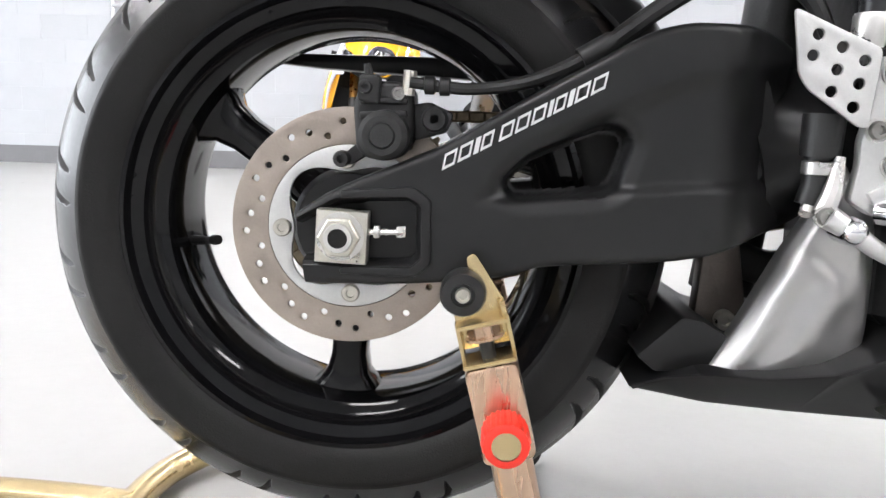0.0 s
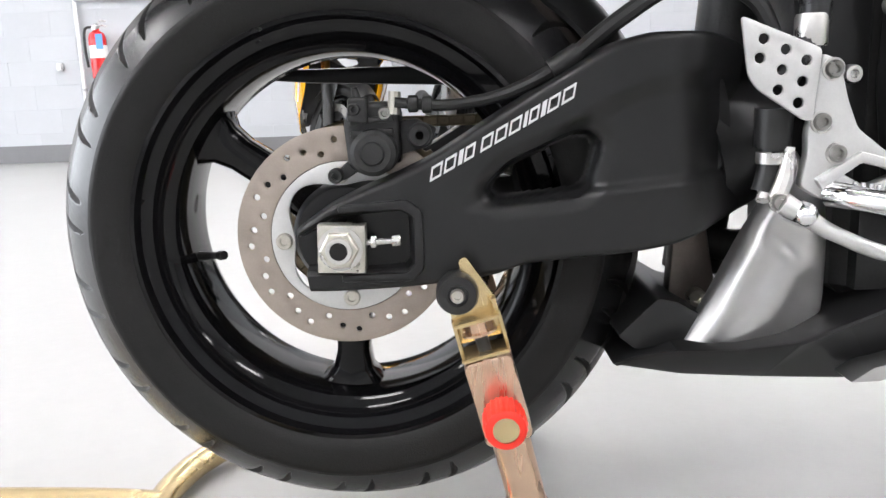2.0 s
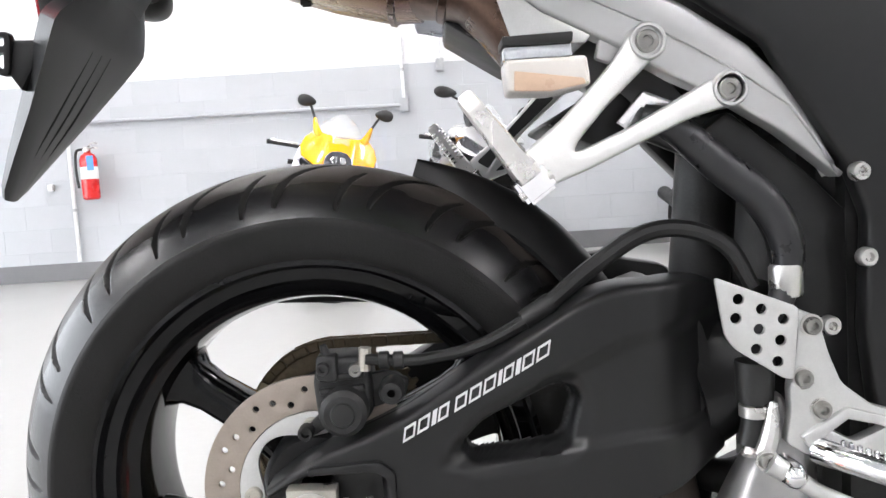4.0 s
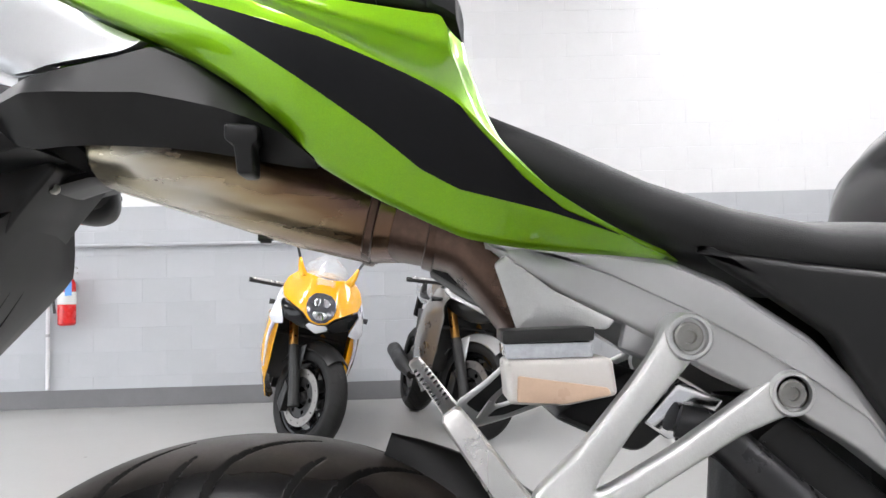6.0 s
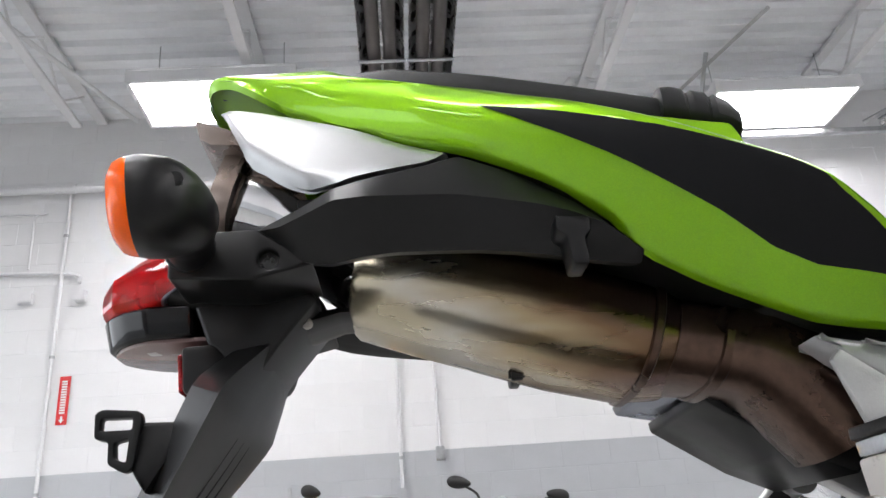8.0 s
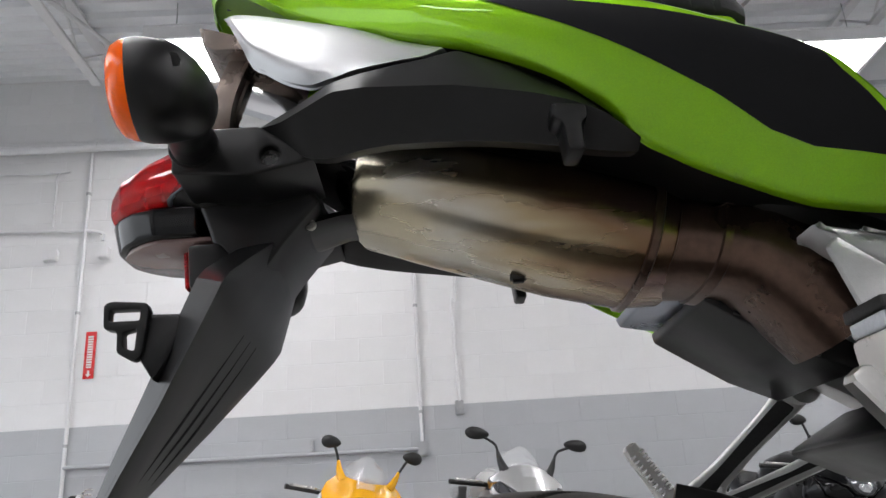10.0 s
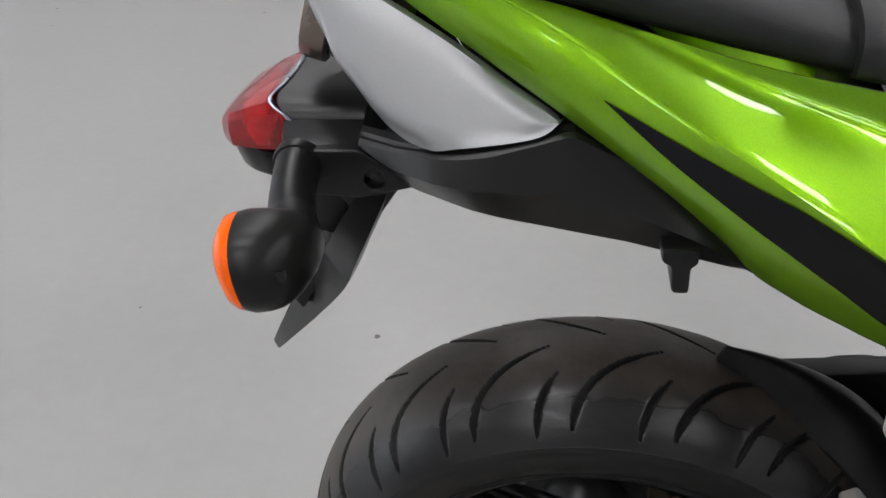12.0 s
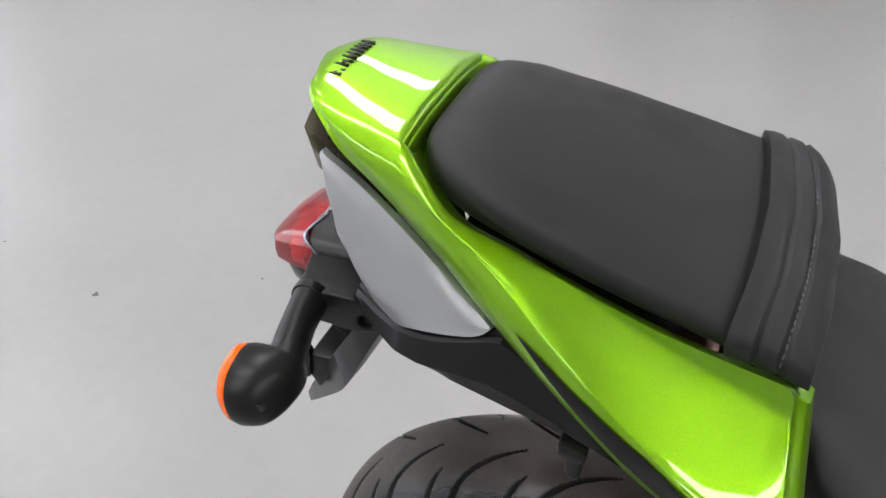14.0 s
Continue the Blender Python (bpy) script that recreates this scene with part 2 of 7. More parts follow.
M = {
    "floor": mat("floor_epoxy", (0.335, 0.335, 0.325), 0.34, vary=0.06, scale=1.6, bump=0.10, bump_scale=45, rough_vary=0.025),
    "white_block": mat("white_painted_block", (0.765, 0.765, 0.77), 0.6, vary=0.03, scale=5, bump=0.5, bump_scale=160, per_object=0.02),
    "grey_block": mat("grey_painted_block", (0.45, 0.465, 0.485), 0.5, vary=0.04, scale=5, bump=0.5, bump_scale=160, per_object=0.03),
    "mortar_white": mat("white_painted_joint", (0.755, 0.755, 0.765), 0.7, scale=8, bump=0.3),
    "mortar_grey": mat("grey_painted_joint", (0.44, 0.455, 0.475), 0.6, scale=8, bump=0.3),
    "base_band": mat("dark_grey_base", (0.17, 0.17, 0.175), 0.5, vary=0.1, scale=6, bump=0.3, bump_scale=90),
    "white_steel": mat("white_painted_steel", (0.74, 0.74, 0.75), 0.5, vary=0.06, scale=4),
    "deck": mat("white_painted_deck", (0.84, 0.85, 0.87), 0.6, vary=0.07, scale=2.5, bump=0.1, bump_scale=40),
    "galv": mat("galvanised_steel", (0.45, 0.46, 0.47), 0.4, metal=0.8, vary=0.2, scale=18),
    "heater_dark": mat("dark_heater_tube", (0.10, 0.09, 0.085), 0.5, metal=0.5, vary=0.3, scale=8),
    "reflector": mat("aluminium_reflector", (0.6, 0.6, 0.6), 0.28, metal=1.0, vary=0.1, scale=10),
    "lamp": glow("lamp_diffuser", (1.0, 0.98, 1.0), LAMP_STRENGTH),
    "green": mat("lime_green_metallic_paint", (0.215, 0.465, 0.0010), 0.37, metal=0.80, vary=0.03, scale=4, coat=0.7, coat_rough=0.03, flake=0.10, rough_vary=0.03),
    "gloss_black": mat("gloss_black_paint", (0.004, 0.004, 0.0045), 0.10, vary=0.2, scale=10, coat=0.0, coat_rough=0.04, rough_vary=0.03, spec=0.3),
    "decal_black": mat("charcoal_decal", (0.009, 0.009, 0.010), 0.45, vary=0.12, scale=20, coat=0.0, spec=0.14),
    "satin_black": mat("satin_black_paint", (0.012, 0.012, 0.0124), 0.33, vary=0.12, scale=9, spec=0.37, rough_vary=0.02),
    "rim_black": mat("gloss_black_rim", (0.005, 0.005, 0.0055), 0.08, vary=0.3, scale=9, spec=0.26, rough_vary=0.03),
    "plastic": mat("textured_black_plastic", (0.0075, 0.0075, 0.0078), 0.36, vary=0.2, scale=20, spec=0.33, rough_vary=0.03),
    "seat": mat("black_seat_vinyl", (0.013, 0.013, 0.0137), 0.46, vary=0.14, scale=14, spec=0.40, bump=0.22, bump_scale=1400, rough_vary=0.06),
    "rubber": mat("tyre_rubber", (0.0115, 0.0112, 0.011), 0.50, vary=0.25, scale=16, spec=0.24, bump=0.25, bump_scale=600, rough_vary=0.12),
    "tread": worn_tread("tyre_tread_scuffed"),
    "frame_grey": mat("dark_grey_frame_tube", (0.038, 0.038, 0.040), 0.33, metal=0.5, vary=0.1, scale=20),
    "link_brown": mat("brownish_grey_link", (0.095, 0.08, 0.07), 0.45, metal=0.5, vary=0.25, scale=30, bump=0.1, bump_scale=300),
    "stitch": mat("grey_stitching_thread", (0.10, 0.10, 0.105), 0.7, vary=0.1, scale=80),
    "pink_window": mat("pinkish_window_plastic", (0.24, 0.15, 0.14), 0.2, vary=0.06, scale=30, coat=0.4),
    "pale_plastic": mat("pale_translucent_plastic", (0.60, 0.57, 0.54), 0.35, vary=0.05, scale=30),
    "fluid": mat("amber_brake_fluid", (0.56, 0.40, 0.29), 0.35, vary=0.08, scale=30),
    "hose": mat("black_rubber_hose", (0.014, 0.014, 0.014), 0.4, vary=0.2, scale=40, bump=0.1, bump_scale=500),
    "disc": mat("worn_steel_disc", (0.36, 0.31, 0.27), 0.42, metal=0.75, vary=0.14, scale=40, bump=0.15, bump_scale=300),
    "steel": mat("bright_steel", (0.60, 0.59, 0.57), 0.30, metal=0.9, vary=0.10, scale=30),
    "zinc": mat("zinc_plated_steel", (0.55, 0.53, 0.47), 0.35, metal=0.85, vary=0.2, scale=45),
    "cast_ali": mat("satin_cast_aluminium", (0.60, 0.60, 0.59), 0.40, metal=0.75, vary=0.08, scale=30, bump=0.12, bump_scale=700),
    "silver_paint": mat("silver_painted_frame", (0.50, 0.50, 0.50), 0.36, metal=0.55, vary=0.05, scale=12, coat=0.25, coat_rough=0.15),
    "cover_silver": mat("silver_white_cover_paint", (0.345, 0.35, 0.355), 0.36, metal=0.65, vary=0.03, scale=8, coat=0.15, coat_rough=0.10, flake=0.03, rough_vary=0.01),
    "chrome": mat("polished_metal", (0.75, 0.75, 0.76), 0.10, metal=1.0, vary=0.06, scale=30, bump=0.1, bump_scale=60),
    "brushed": mat("brushed_steel_guard", (0.47, 0.465, 0.46), 0.34, metal=0.95, vary=0.07, scale=5, rough_vary=0.04),
    "exhaust": tinted_steel("heat_tinted_exhaust_steel"),
    "blue_steel": mat("blue_grey_steel_plate", (0.34, 0.37, 0.44), 0.32, metal=0.8, vary=0.1, scale=20),
    "exhaust_dark": mat("browned_exhaust_steel", (0.105, 0.066, 0.050), 0.30, metal=0.88, vary=0.5, scale=12, rough_vary=0.08),
    "bronze_cap": mat("dark_bronze_end_cap", (0.17, 0.135, 0.115), 0.32, metal=0.8, vary=0.12, scale=20),
    "red_lens": mat("red_lamp_lens", (0.80, 0.005, 0.009), 0.04, vary=0.35, scale=55, coat=0.3, coat_rough=0.02, transmission=0.72, ior=1.42, rough_vary=0.02),
    "orange_lens": mat("orange_indicator_lens", (0.95, 0.125, 0.001), 0.10, vary=0.10, scale=60, coat=0.0, spec=0.25),
    "clear_lens": mat("clear_lamp_lens", (0.75, 0.75, 0.75), 0.1, vary=0.1, scale=60, coat=0.8),
    "gold_zinc": mat("yellow_zinc_plated_steel", (0.60, 0.47, 0.26), 0.24, metal=0.92, vary=0.08, scale=13, bump=0.02, bump_scale=200, rough_vary=0.04),
    "copper_zinc": mat("pinkish_zinc_plated_tube", (0.60, 0.42, 0.30), 0.27, metal=0.9, vary=0.15, scale=9, stretch=(6, 6, 1), rough_vary=0.08),
    "red_plastic": mat("red_plastic_knob", (0.80, 0.035, 0.02), 0.4, vary=0.06, scale=40),
    "chain": mat("oily_chain_steel", (0.20, 0.165, 0.115), 0.4, metal=0.8, vary=0.4, scale=60),
    "dark_metal": mat("dark_cast_metal", (0.03, 0.03, 0.03), 0.45, metal=0.4, vary=0.3, scale=25, bump=0.15, bump_scale=400),
    "lettering": mat("white_lettering", (0.62, 0.62, 0.62), 0.4, vary=0.04, scale=40),
    "black_mark": mat("black_print_and_hole_shade", (0.01, 0.01, 0.01), 0.3, vary=0.1, scale=40),
    "yellow": mat("yellow_motorcycle_paint", (0.85, 0.40, 0.004), 0.25, vary=0.03, scale=6, coat=0.9, coat_rough=0.04, rough_vary=0.01),
    "white_paint": mat("white_motorcycle_paint", (0.72, 0.73, 0.76), 0.25, vary=0.04, scale=6, coat=0.9, coat_rough=0.04),
    "silver_bike": mat("silver_motorcycle_paint", (0.50, 0.50, 0.50), 0.26, metal=0.5, vary=0.04, scale=6, coat=0.9, coat_rough=0.05, rough_vary=0.01),
    "grey_bike": mat("graphite_motorcycle_paint", (0.16, 0.15, 0.14), 0.28, metal=0.4, vary=0.04, scale=6, coat=0.9, coat_rough=0.05, rough_vary=0.01),
    "fork_gold": mat("gold_anodised_fork", (0.36, 0.18, 0.045), 0.3, metal=0.9, vary=0.1, scale=20),
    "smoky_glass": mat("smoky_lamp_glass", (0.10, 0.10, 0.11), 0.10, metal=0.5, vary=0.5, scale=40, coat=1.0, coat_rough=0.02),
    "glass": mat("headlamp_glass", (0.55, 0.57, 0.6), 0.08, metal=0.4, vary=0.25, scale=30, coat=1.0, coat_rough=0.02),
    "screen": mat("clear_windscreen", (0.85, 0.87, 0.88), 0.05, vary=0.02, scale=10, alpha=0.16, coat=1.0, coat_rough=0.02),
    "red_paint": mat("red_enamel", (0.62, 0.012, 0.012), 0.28, vary=0.06, scale=12, coat=0.5),
    "white_label": mat("white_paper_label", (0.78, 0.78, 0.76), 0.5, vary=0.03, scale=20),
    "blue_tag": mat("blue_inspection_tag", (0.12, 0.32, 0.72), 0.5, vary=0.04, scale=20),
    "iron": mat("cast_iron_drain", (0.11, 0.105, 0.10), 0.5, metal=0.5, vary=0.3, scale=30, bump=0.3, bump_scale=120),
    "grey_steel": mat("grey_painted_conduit", (0.42, 0.43, 0.45), 0.5, vary=0.05, scale=8),
    "bolt_steel": mat("grey_bolt_steel", (0.27, 0.265, 0.25), 0.34, metal=0.85, vary=0.2, scale=45),
    "front_disc": mat("dark_worn_disc", (0.20, 0.19, 0.18), 0.4, metal=0.75, vary=0.14, scale=40),
    # near-black: deep shade round engine, radiator, hollows and axle bore is in the colour
    "dark_void": mat("shade_darkened_metal", (0.02, 0.02, 0.02), 0.5, metal=0.3, vary=0.5, scale=25, bump=0.3, bump_scale=60),
}


def speckle(m):
    """Scattered grit and small scuffs on the floor."""
    n, l = m.node_tree.nodes, m.node_tree.links
    b = n["Principled BSDF"]
    src = b.inputs["Base Color"].links[0].from_socket
    co = n.new("ShaderNodeTexCoord")
    wob = n.new("ShaderNodeTexNoise")
    wob.inputs["Scale"].default_value = 45
    l.new(co.outputs["Object"], wob.inputs["Vector"])
    add = n.new("ShaderNodeVectorMath")
    add.operation = "MULTIPLY_ADD"
    l.new(wob.outputs["Color"], add.inputs[0])
    add.inputs[1].default_value = (0.02, 0.02, 0.02)
    l.new(co.outputs["Object"], add.inputs[2])
    vo = n.new("ShaderNodeTexVoronoi")
    vo.inputs["Scale"].default_value = 7.0
    l.new(add.outputs[0], vo.inputs["Vector"])
    pick = n.new("ShaderNodeSeparateXYZ")
    l.new(vo.outputs["Color"], pick.inputs[0])
    size = n.new("ShaderNodeMapRange")
    size.inputs["From Min"].default_value, size.inputs["From Max"].default_value = 0.5, 1.0
    size.inputs["To Min"].default_value, size.inputs["To Max"].default_value = 0.0, 0.075
    l.new(pick.outputs["X"], size.inputs["Value"])
    hit = n.new("ShaderNodeMath")
    hit.operation = "LESS_THAN"
    l.new(vo.outputs["Distance"], hit.inputs[0])
    l.new(size.outputs["Result"], hit.inputs[1])
    mix = n.new("ShaderNodeMix")
    mix.data_type = "RGBA"
    l.new(hit.outputs[0], mix.inputs["Factor"])
    l.new(src, mix.inputs["A"])
    mix.inputs["B"].default_value = (0.10, 0.09, 0.08, 1)
    l.new(mix.outputs["Result"], b.inputs["Base Color"])


speckle(M["floor"])


# ---- mesh helpers ----
def finish(bm, angle=34):
    bmesh.ops.recalc_face_normals(bm, faces=bm.faces)
    me = bpy.data.meshes.new("mesh")
    bm.to_mesh(me)
    bm.free()
    me.polygons.foreach_set("use_smooth", [True] * len(me.polygons))
    me.set_sharp_from_angle(angle=radians(angle))
    return me


def part(name, bm, material, parent=None, label="", angle=34):
    me = bm if isinstance(bm, bpy.types.Mesh) else finish(bm, angle)
    for m in material if isinstance(material, (list, tuple)) else [material]:
        if me.name and len(me.materials) < 4:
            me.materials.append(M[m])
    ob = new(name, me)
    if parent:
        ob.parent = parent
    if label:
        ob["label"] = label
    return ob


def thing(name, m, label, category, group="", kind=""):
    ob = new(name)
    ob.empty_display_size = 0.1
    ob.matrix_world = m
    return tagged(ob, label, category, group, kind)


def curve_through(pts, n=8):
    """Points on a smooth line through pts."""
    p = [Vector(a) for a in pts]
    if len(p) < 3:
        return p
    p = [2 * p[0] - p[1], *p, 2 * p[-1] - p[-2]]
    out = []
    for a, b, c, d in zip(p, p[1:], p[2:], p[3:]):
        for k in range(n):
            t = k / n
            out.append(0.5 * (2 * b + (c - a) * t + (2 * a - 5 * b + 4 * c - d) * t * t + (3 * b - a - 3 * c + d) * t ** 3))
    return out + [p[-2]]


def loft(rings, cap=True, closed=True, bm=None):
    bm = bm or bmesh.new()
    vs = [[bm.verts.new(v) for v in ring] for ring in rings]
    n = len(vs[0])
    for a, b in zip(vs, vs[1:]):
        for k in range(n if closed else n - 1):
            q = [a[k], a[(k + 1) % n], b[(k + 1) % n], b[k]]
            if len({tuple(v.co) for v in q}) > 2:
                bm.faces.new(q)
    if cap and closed:
        bm.faces.new(vs[0][::-1])
        bm.faces.new(vs[-1])
    return bm


def tube(pts, r, seg=12, n=8, cap=True, bm=None, flat=1.0):
    path = curve_through(pts, n)
    rs = r if isinstance(r, (list, tuple)) else [r] * 2
    rings, side = [], None
    for k, p in enumerate(path):
        d = (path[min(k + 1, len(path) - 1)] - path[max(k - 1, 0)]).normalized()
        if side is None:
            side = d.cross(Vector((0, 0, 1)) if abs(d.z) < 0.9 else Vector((1, 0, 0))).normalized()
        side = (side - d * side.dot(d)).normalized()
        up = side.cross(d)
        f = k / max(1, len(path) - 1) * (len(rs) - 1)
        i = min(int(f), len(rs) - 2)
        rad = rs[i] + (rs[i + 1] - rs[i]) * (f - i)
        rings.append([p + side * math.cos(a) * rad * flat + up * math.sin(a) * rad for a in (2 * math.pi * q / seg for q in range(seg))])
    return loft(rings, cap, bm=bm)


def lathe(profile, seg=48, centre=(0, 0, 0), axis="y", cap=False, bm=None):
    """Turns (radius, along) about an axis through the centre."""
    c = Vector(centre)
    rings = []
    for k in range(seg):
        a = 2 * math.pi * k / seg
        ring = []
        for r, y in profile:
            u, v = r * math.cos(a), r * math.sin(a)
            ring.append(c + Vector({"y": (u, y, v), "x": (y, u, v), "z": (u, v, y)}[axis]))
        rings.append(ring)
    bm = bm or bmesh.new()
    vs = [[bm.verts.new(v) for v in ring] for ring in rings]
    m = len(profile)
    for k in range(seg):
        a, b = vs[k], vs[(k + 1) % seg]
        for q in range(m - 1):
            bm.faces.new([a[q], a[q + 1], b[q + 1], b[q]])
    if cap:
        bm.faces.new([v[0] for v in vs])
        bm.faces.new([v[-1] for v in vs])
    bmesh.ops.remove_doubles(bm, verts=bm.verts, dist=1e-6)
    return bm


def rounded(poly, r, seg=4):
    """A closed polygon with its corners rounded."""
    p = [Vector((a[0], a[1])) for a in poly]
    out = []
    for k, b in enumerate(p):
        a, c = p[k - 1], p[(k + 1) % len(p)]
        d1, d2 = a - b, c - b
        q = min(r, d1.length * 0.45, d2.length * 0.45)
        s, e = b + d1.normalized() * q, b + d2.normalized() * q
        for i in range(seg + 1):
            t = i / seg
            out.append((1 - t) ** 2 * s + 2 * t * (1 - t) * b + t * t * e)
    return [(v.x, v.y) for v in out]


def circle(cx, cz, r, n=14, start=0.0):
    return [(cx + r * math.cos(start + 2 * math.pi * k / n), cz + r * math.sin(start + 2 * math.pi * k / n)) for k in range(n)]


def plate(poly, y0, y1, holes=(), bevel=0.002, bm=None, warp=None, seg=2, cuts=()):
    """A plate with an outline in x and z, between two depths y; holes go through. warp moves its points."""
    own = bmesh.new()
    loops = []
    for loop in (poly, *holes):
        vs = [own.verts.new((x, y0, z)) for x, z in loop]
        loops.append([own.edges.new((vs[k], vs[(k + 1) % len(vs)])) for k in range(len(vs))])
    bmesh.ops.triangle_fill(own, edges=[e for l in loops for e in l], use_beauty=True)
    for x in cuts:
        bmesh.ops.bisect_plane(own, geom=own.verts[:] + own.edges[:] + own.faces[:], plane_co=(x, 0, 0), plane_no=(1, 0, 0))
    faces = list(own.faces)
    got = bmesh.ops.extrude_face_region(own, geom=faces)
    for v in got["geom"]:
        if isinstance(v, bmesh.types.BMVert):
            v.co.y = y1
    bmesh.ops.recalc_face_normals(own, faces=own.faces)
    if bevel:
        rim = [e for e in own.edges if len(e.link_faces) == 2 and e.calc_face_angle(0) > 1.2 and abs(e.verts[0].co.y - e.verts[1].co.y) < 1e-5]
        bmesh.ops.bevel(own, geom=rim, offset=bevel, segments=seg, affect="EDGES", profile=0.5)
    if warp:
        for v in own.verts:
            v.co = Vector(warp(v.co))
    if bm is None:
        return own
    me = bpy.data.meshes.new("t")
    own.to_mesh(me)
    own.free()
    bm.from_mesh(me)
    bpy.data.meshes.remove(me)
    return bm


def box(lo, hi, bevel=0.0, bm=None, seg=2, m=None):
    own = bmesh.new()
    bmesh.ops.create_cube(own, size=1)
    for v in own.verts:
        v.co = Vector([lo[k] + (hi[k] - lo[k]) * (v.co[k] + 0.5) for k in range(3)])
    if bevel:
        bmesh.ops.bevel(own, geom=own.edges[:], offset=bevel, segments=seg, affect="EDGES")
    if m:
        own.transform(m)
    if bm is None:
        return own
    me = bpy.data.meshes.new("t")
    own.to_mesh(me)
    own.free()
    bm.from_mesh(me)
    bpy.data.meshes.remove(me)
    return bm


def join(bm, other):
    me = bpy.data.meshes.new("t")
    other.to_mesh(me)
    other.free()
    bm.from_mesh(me)
    bpy.data.meshes.remove(me)
    return bm


def hexbolt(c, r, y0, y1, socket=True, axis="y"):
    """A round bolt head with a hexagon socket, its head at y1."""
    s = 1 if y1 > y0 else -1
    h = abs(y1 - y0)
    prof = [(0.0, y0), (r, y0), (r, y0 + s * h * 0.75), (r * 0.85, y1)]
    prof += [(r * 0.5, y1), (r * 0.45, y1 - s * h * 0.5), (0.0, y1 - s * h * 0.5)] if socket else [(0.0, y1)]
    return lathe(prof, 18, c, axis)


def nut(c, r, y0, y1, hole=0.0, axis="y"):
    prof = [(hole, y0), (r, y0), (r, y1 * 0.9 + y0 * 0.1), (r * 0.92, y1), (hole, y1)]
    return lathe(prof, 6, c, axis)


def lerp(x, xs, ys):
    return float(np.interp(x, xs, ys))


def soft_lerp(x, xs, ys):
    """Smooth interpolation through stations."""
    if x <= xs[0]:
        return ys[0]
    if x >= xs[-1]:
        return ys[-1]
    i = max(k for k in range(len(xs) - 1) if xs[k] <= x)
    h = xs[i + 1] - xs[i]
    d = [(ys[k + 1] - ys[k]) / (xs[k + 1] - xs[k]) for k in range(len(xs) - 1)]
    g = lambda k: d[0] if k == 0 else d[-1] if k == len(xs) - 1 else 0.0 if d[k - 1] * d[k] <= 0 else 2 * d[k - 1] * d[k] / (d[k - 1] + d[k])
    t = (x - xs[i]) / h
    return ys[i] * (1 + 2 * t) * (1 - t) ** 2 + g(i) * h * t * (1 - t) ** 2 + ys[i + 1] * t * t * (3 - 2 * t) + g(i + 1) * h * t * t * (t - 1)


# ---- the room ----
W, E, S, N = ROOM
PAINT_Z, BASE_Z = 1.65, 0.15


def slab(name, lo, hi, material, label, category, bevel=0.0):
    return tagged(part(name, box(lo, hi, bevel), material), label, category, kind="structure")


slab("floor", (W - 0.2, S - 0.2, -0.2), (E + 0.2, N + 0.2, 0.0), "floor", "light grey coated concrete workshop floor, slightly glossy", "floor")
slab("wall_south", (W - 0.2, S - 0.2, 0.0), (E + 0.2, S, CEILING_Z + 0.15), "white_block", "plain white painted wall behind the motorcycle", "wall")
slab("wall_west", (W - 0.2, S, 0.0), (W, -4.2, CEILING_Z + 0.15), "white_block", "plain white painted side wall beside the open doorway", "wall")
slab("wall_west_north", (W - 0.2, 4.8, 0.0), (W, N + 0.2, CEILING_Z + 0.15), "white_block", "plain white painted side wall beside the open doorway", "wall")
slab("wall_west_top", (W - 0.2, -4.2, 3.3), (W, 4.8, CEILING_Z + 0.15), "white_block", "plain white painted wall over the open doorway", "wall")
slab("pavement", (W - 40.0, -40.0, -0.2), (W - 0.2, 40.0, -0.004), "base_band", "grey paved yard outside the open doorway", "pavement")
slab("wall_east", (E, S, 0.0), (E + 0.2, N + 0.2, CEILING_Z + 0.15), "white_block", "plain white painted side wall", "wall")

# unseen grey bands added to weaken low reflections in the black parts
slab("lower_wall_south", (W, S - 0.1, 0.0), (E, S + 0.004, PAINT_Z), "grey_block", "grey lower wall out of view, added to dim low reflections", "wall")
slab("lower_wall_east", (E - 0.004, S + 0.004, 0.0), (E + 0.1, N, PAINT_Z), "grey_block", "grey lower wall out of view, added to dim low reflections", "wall")
slab("lower_wall_west", (W - 0.1, S + 0.004, 0.0), (W + 0.004, -4.2, PAINT_Z), "grey_block", "grey lower wall out of view, added to dim low reflections", "wall")


def ceiling():
    ys = []
    y = S
    while y < N:
        ys += [(y, 0.0), (y + 0.10, 0.0), (y + 0.125, -0.045), (y + 0.175, -0.045)]
        y += 0.2
    ys = [(a, d) for a, d in ys if a < N - 0.04] + [(N + 0.1, 0.0)]
    top = CEILING_Z + 0.15
    rings = [[(x, a, CEILING_Z + d) for a, d in ys] + [(x, N + 0.1, top), (x, S, top)] for x in (W, E)]
    ob = part("ceiling", loft(rings), "deck", angle=20)
    return tagged(ob, "white painted corrugated steel roof deck", "ceiling", kind="structure")


ceiling()


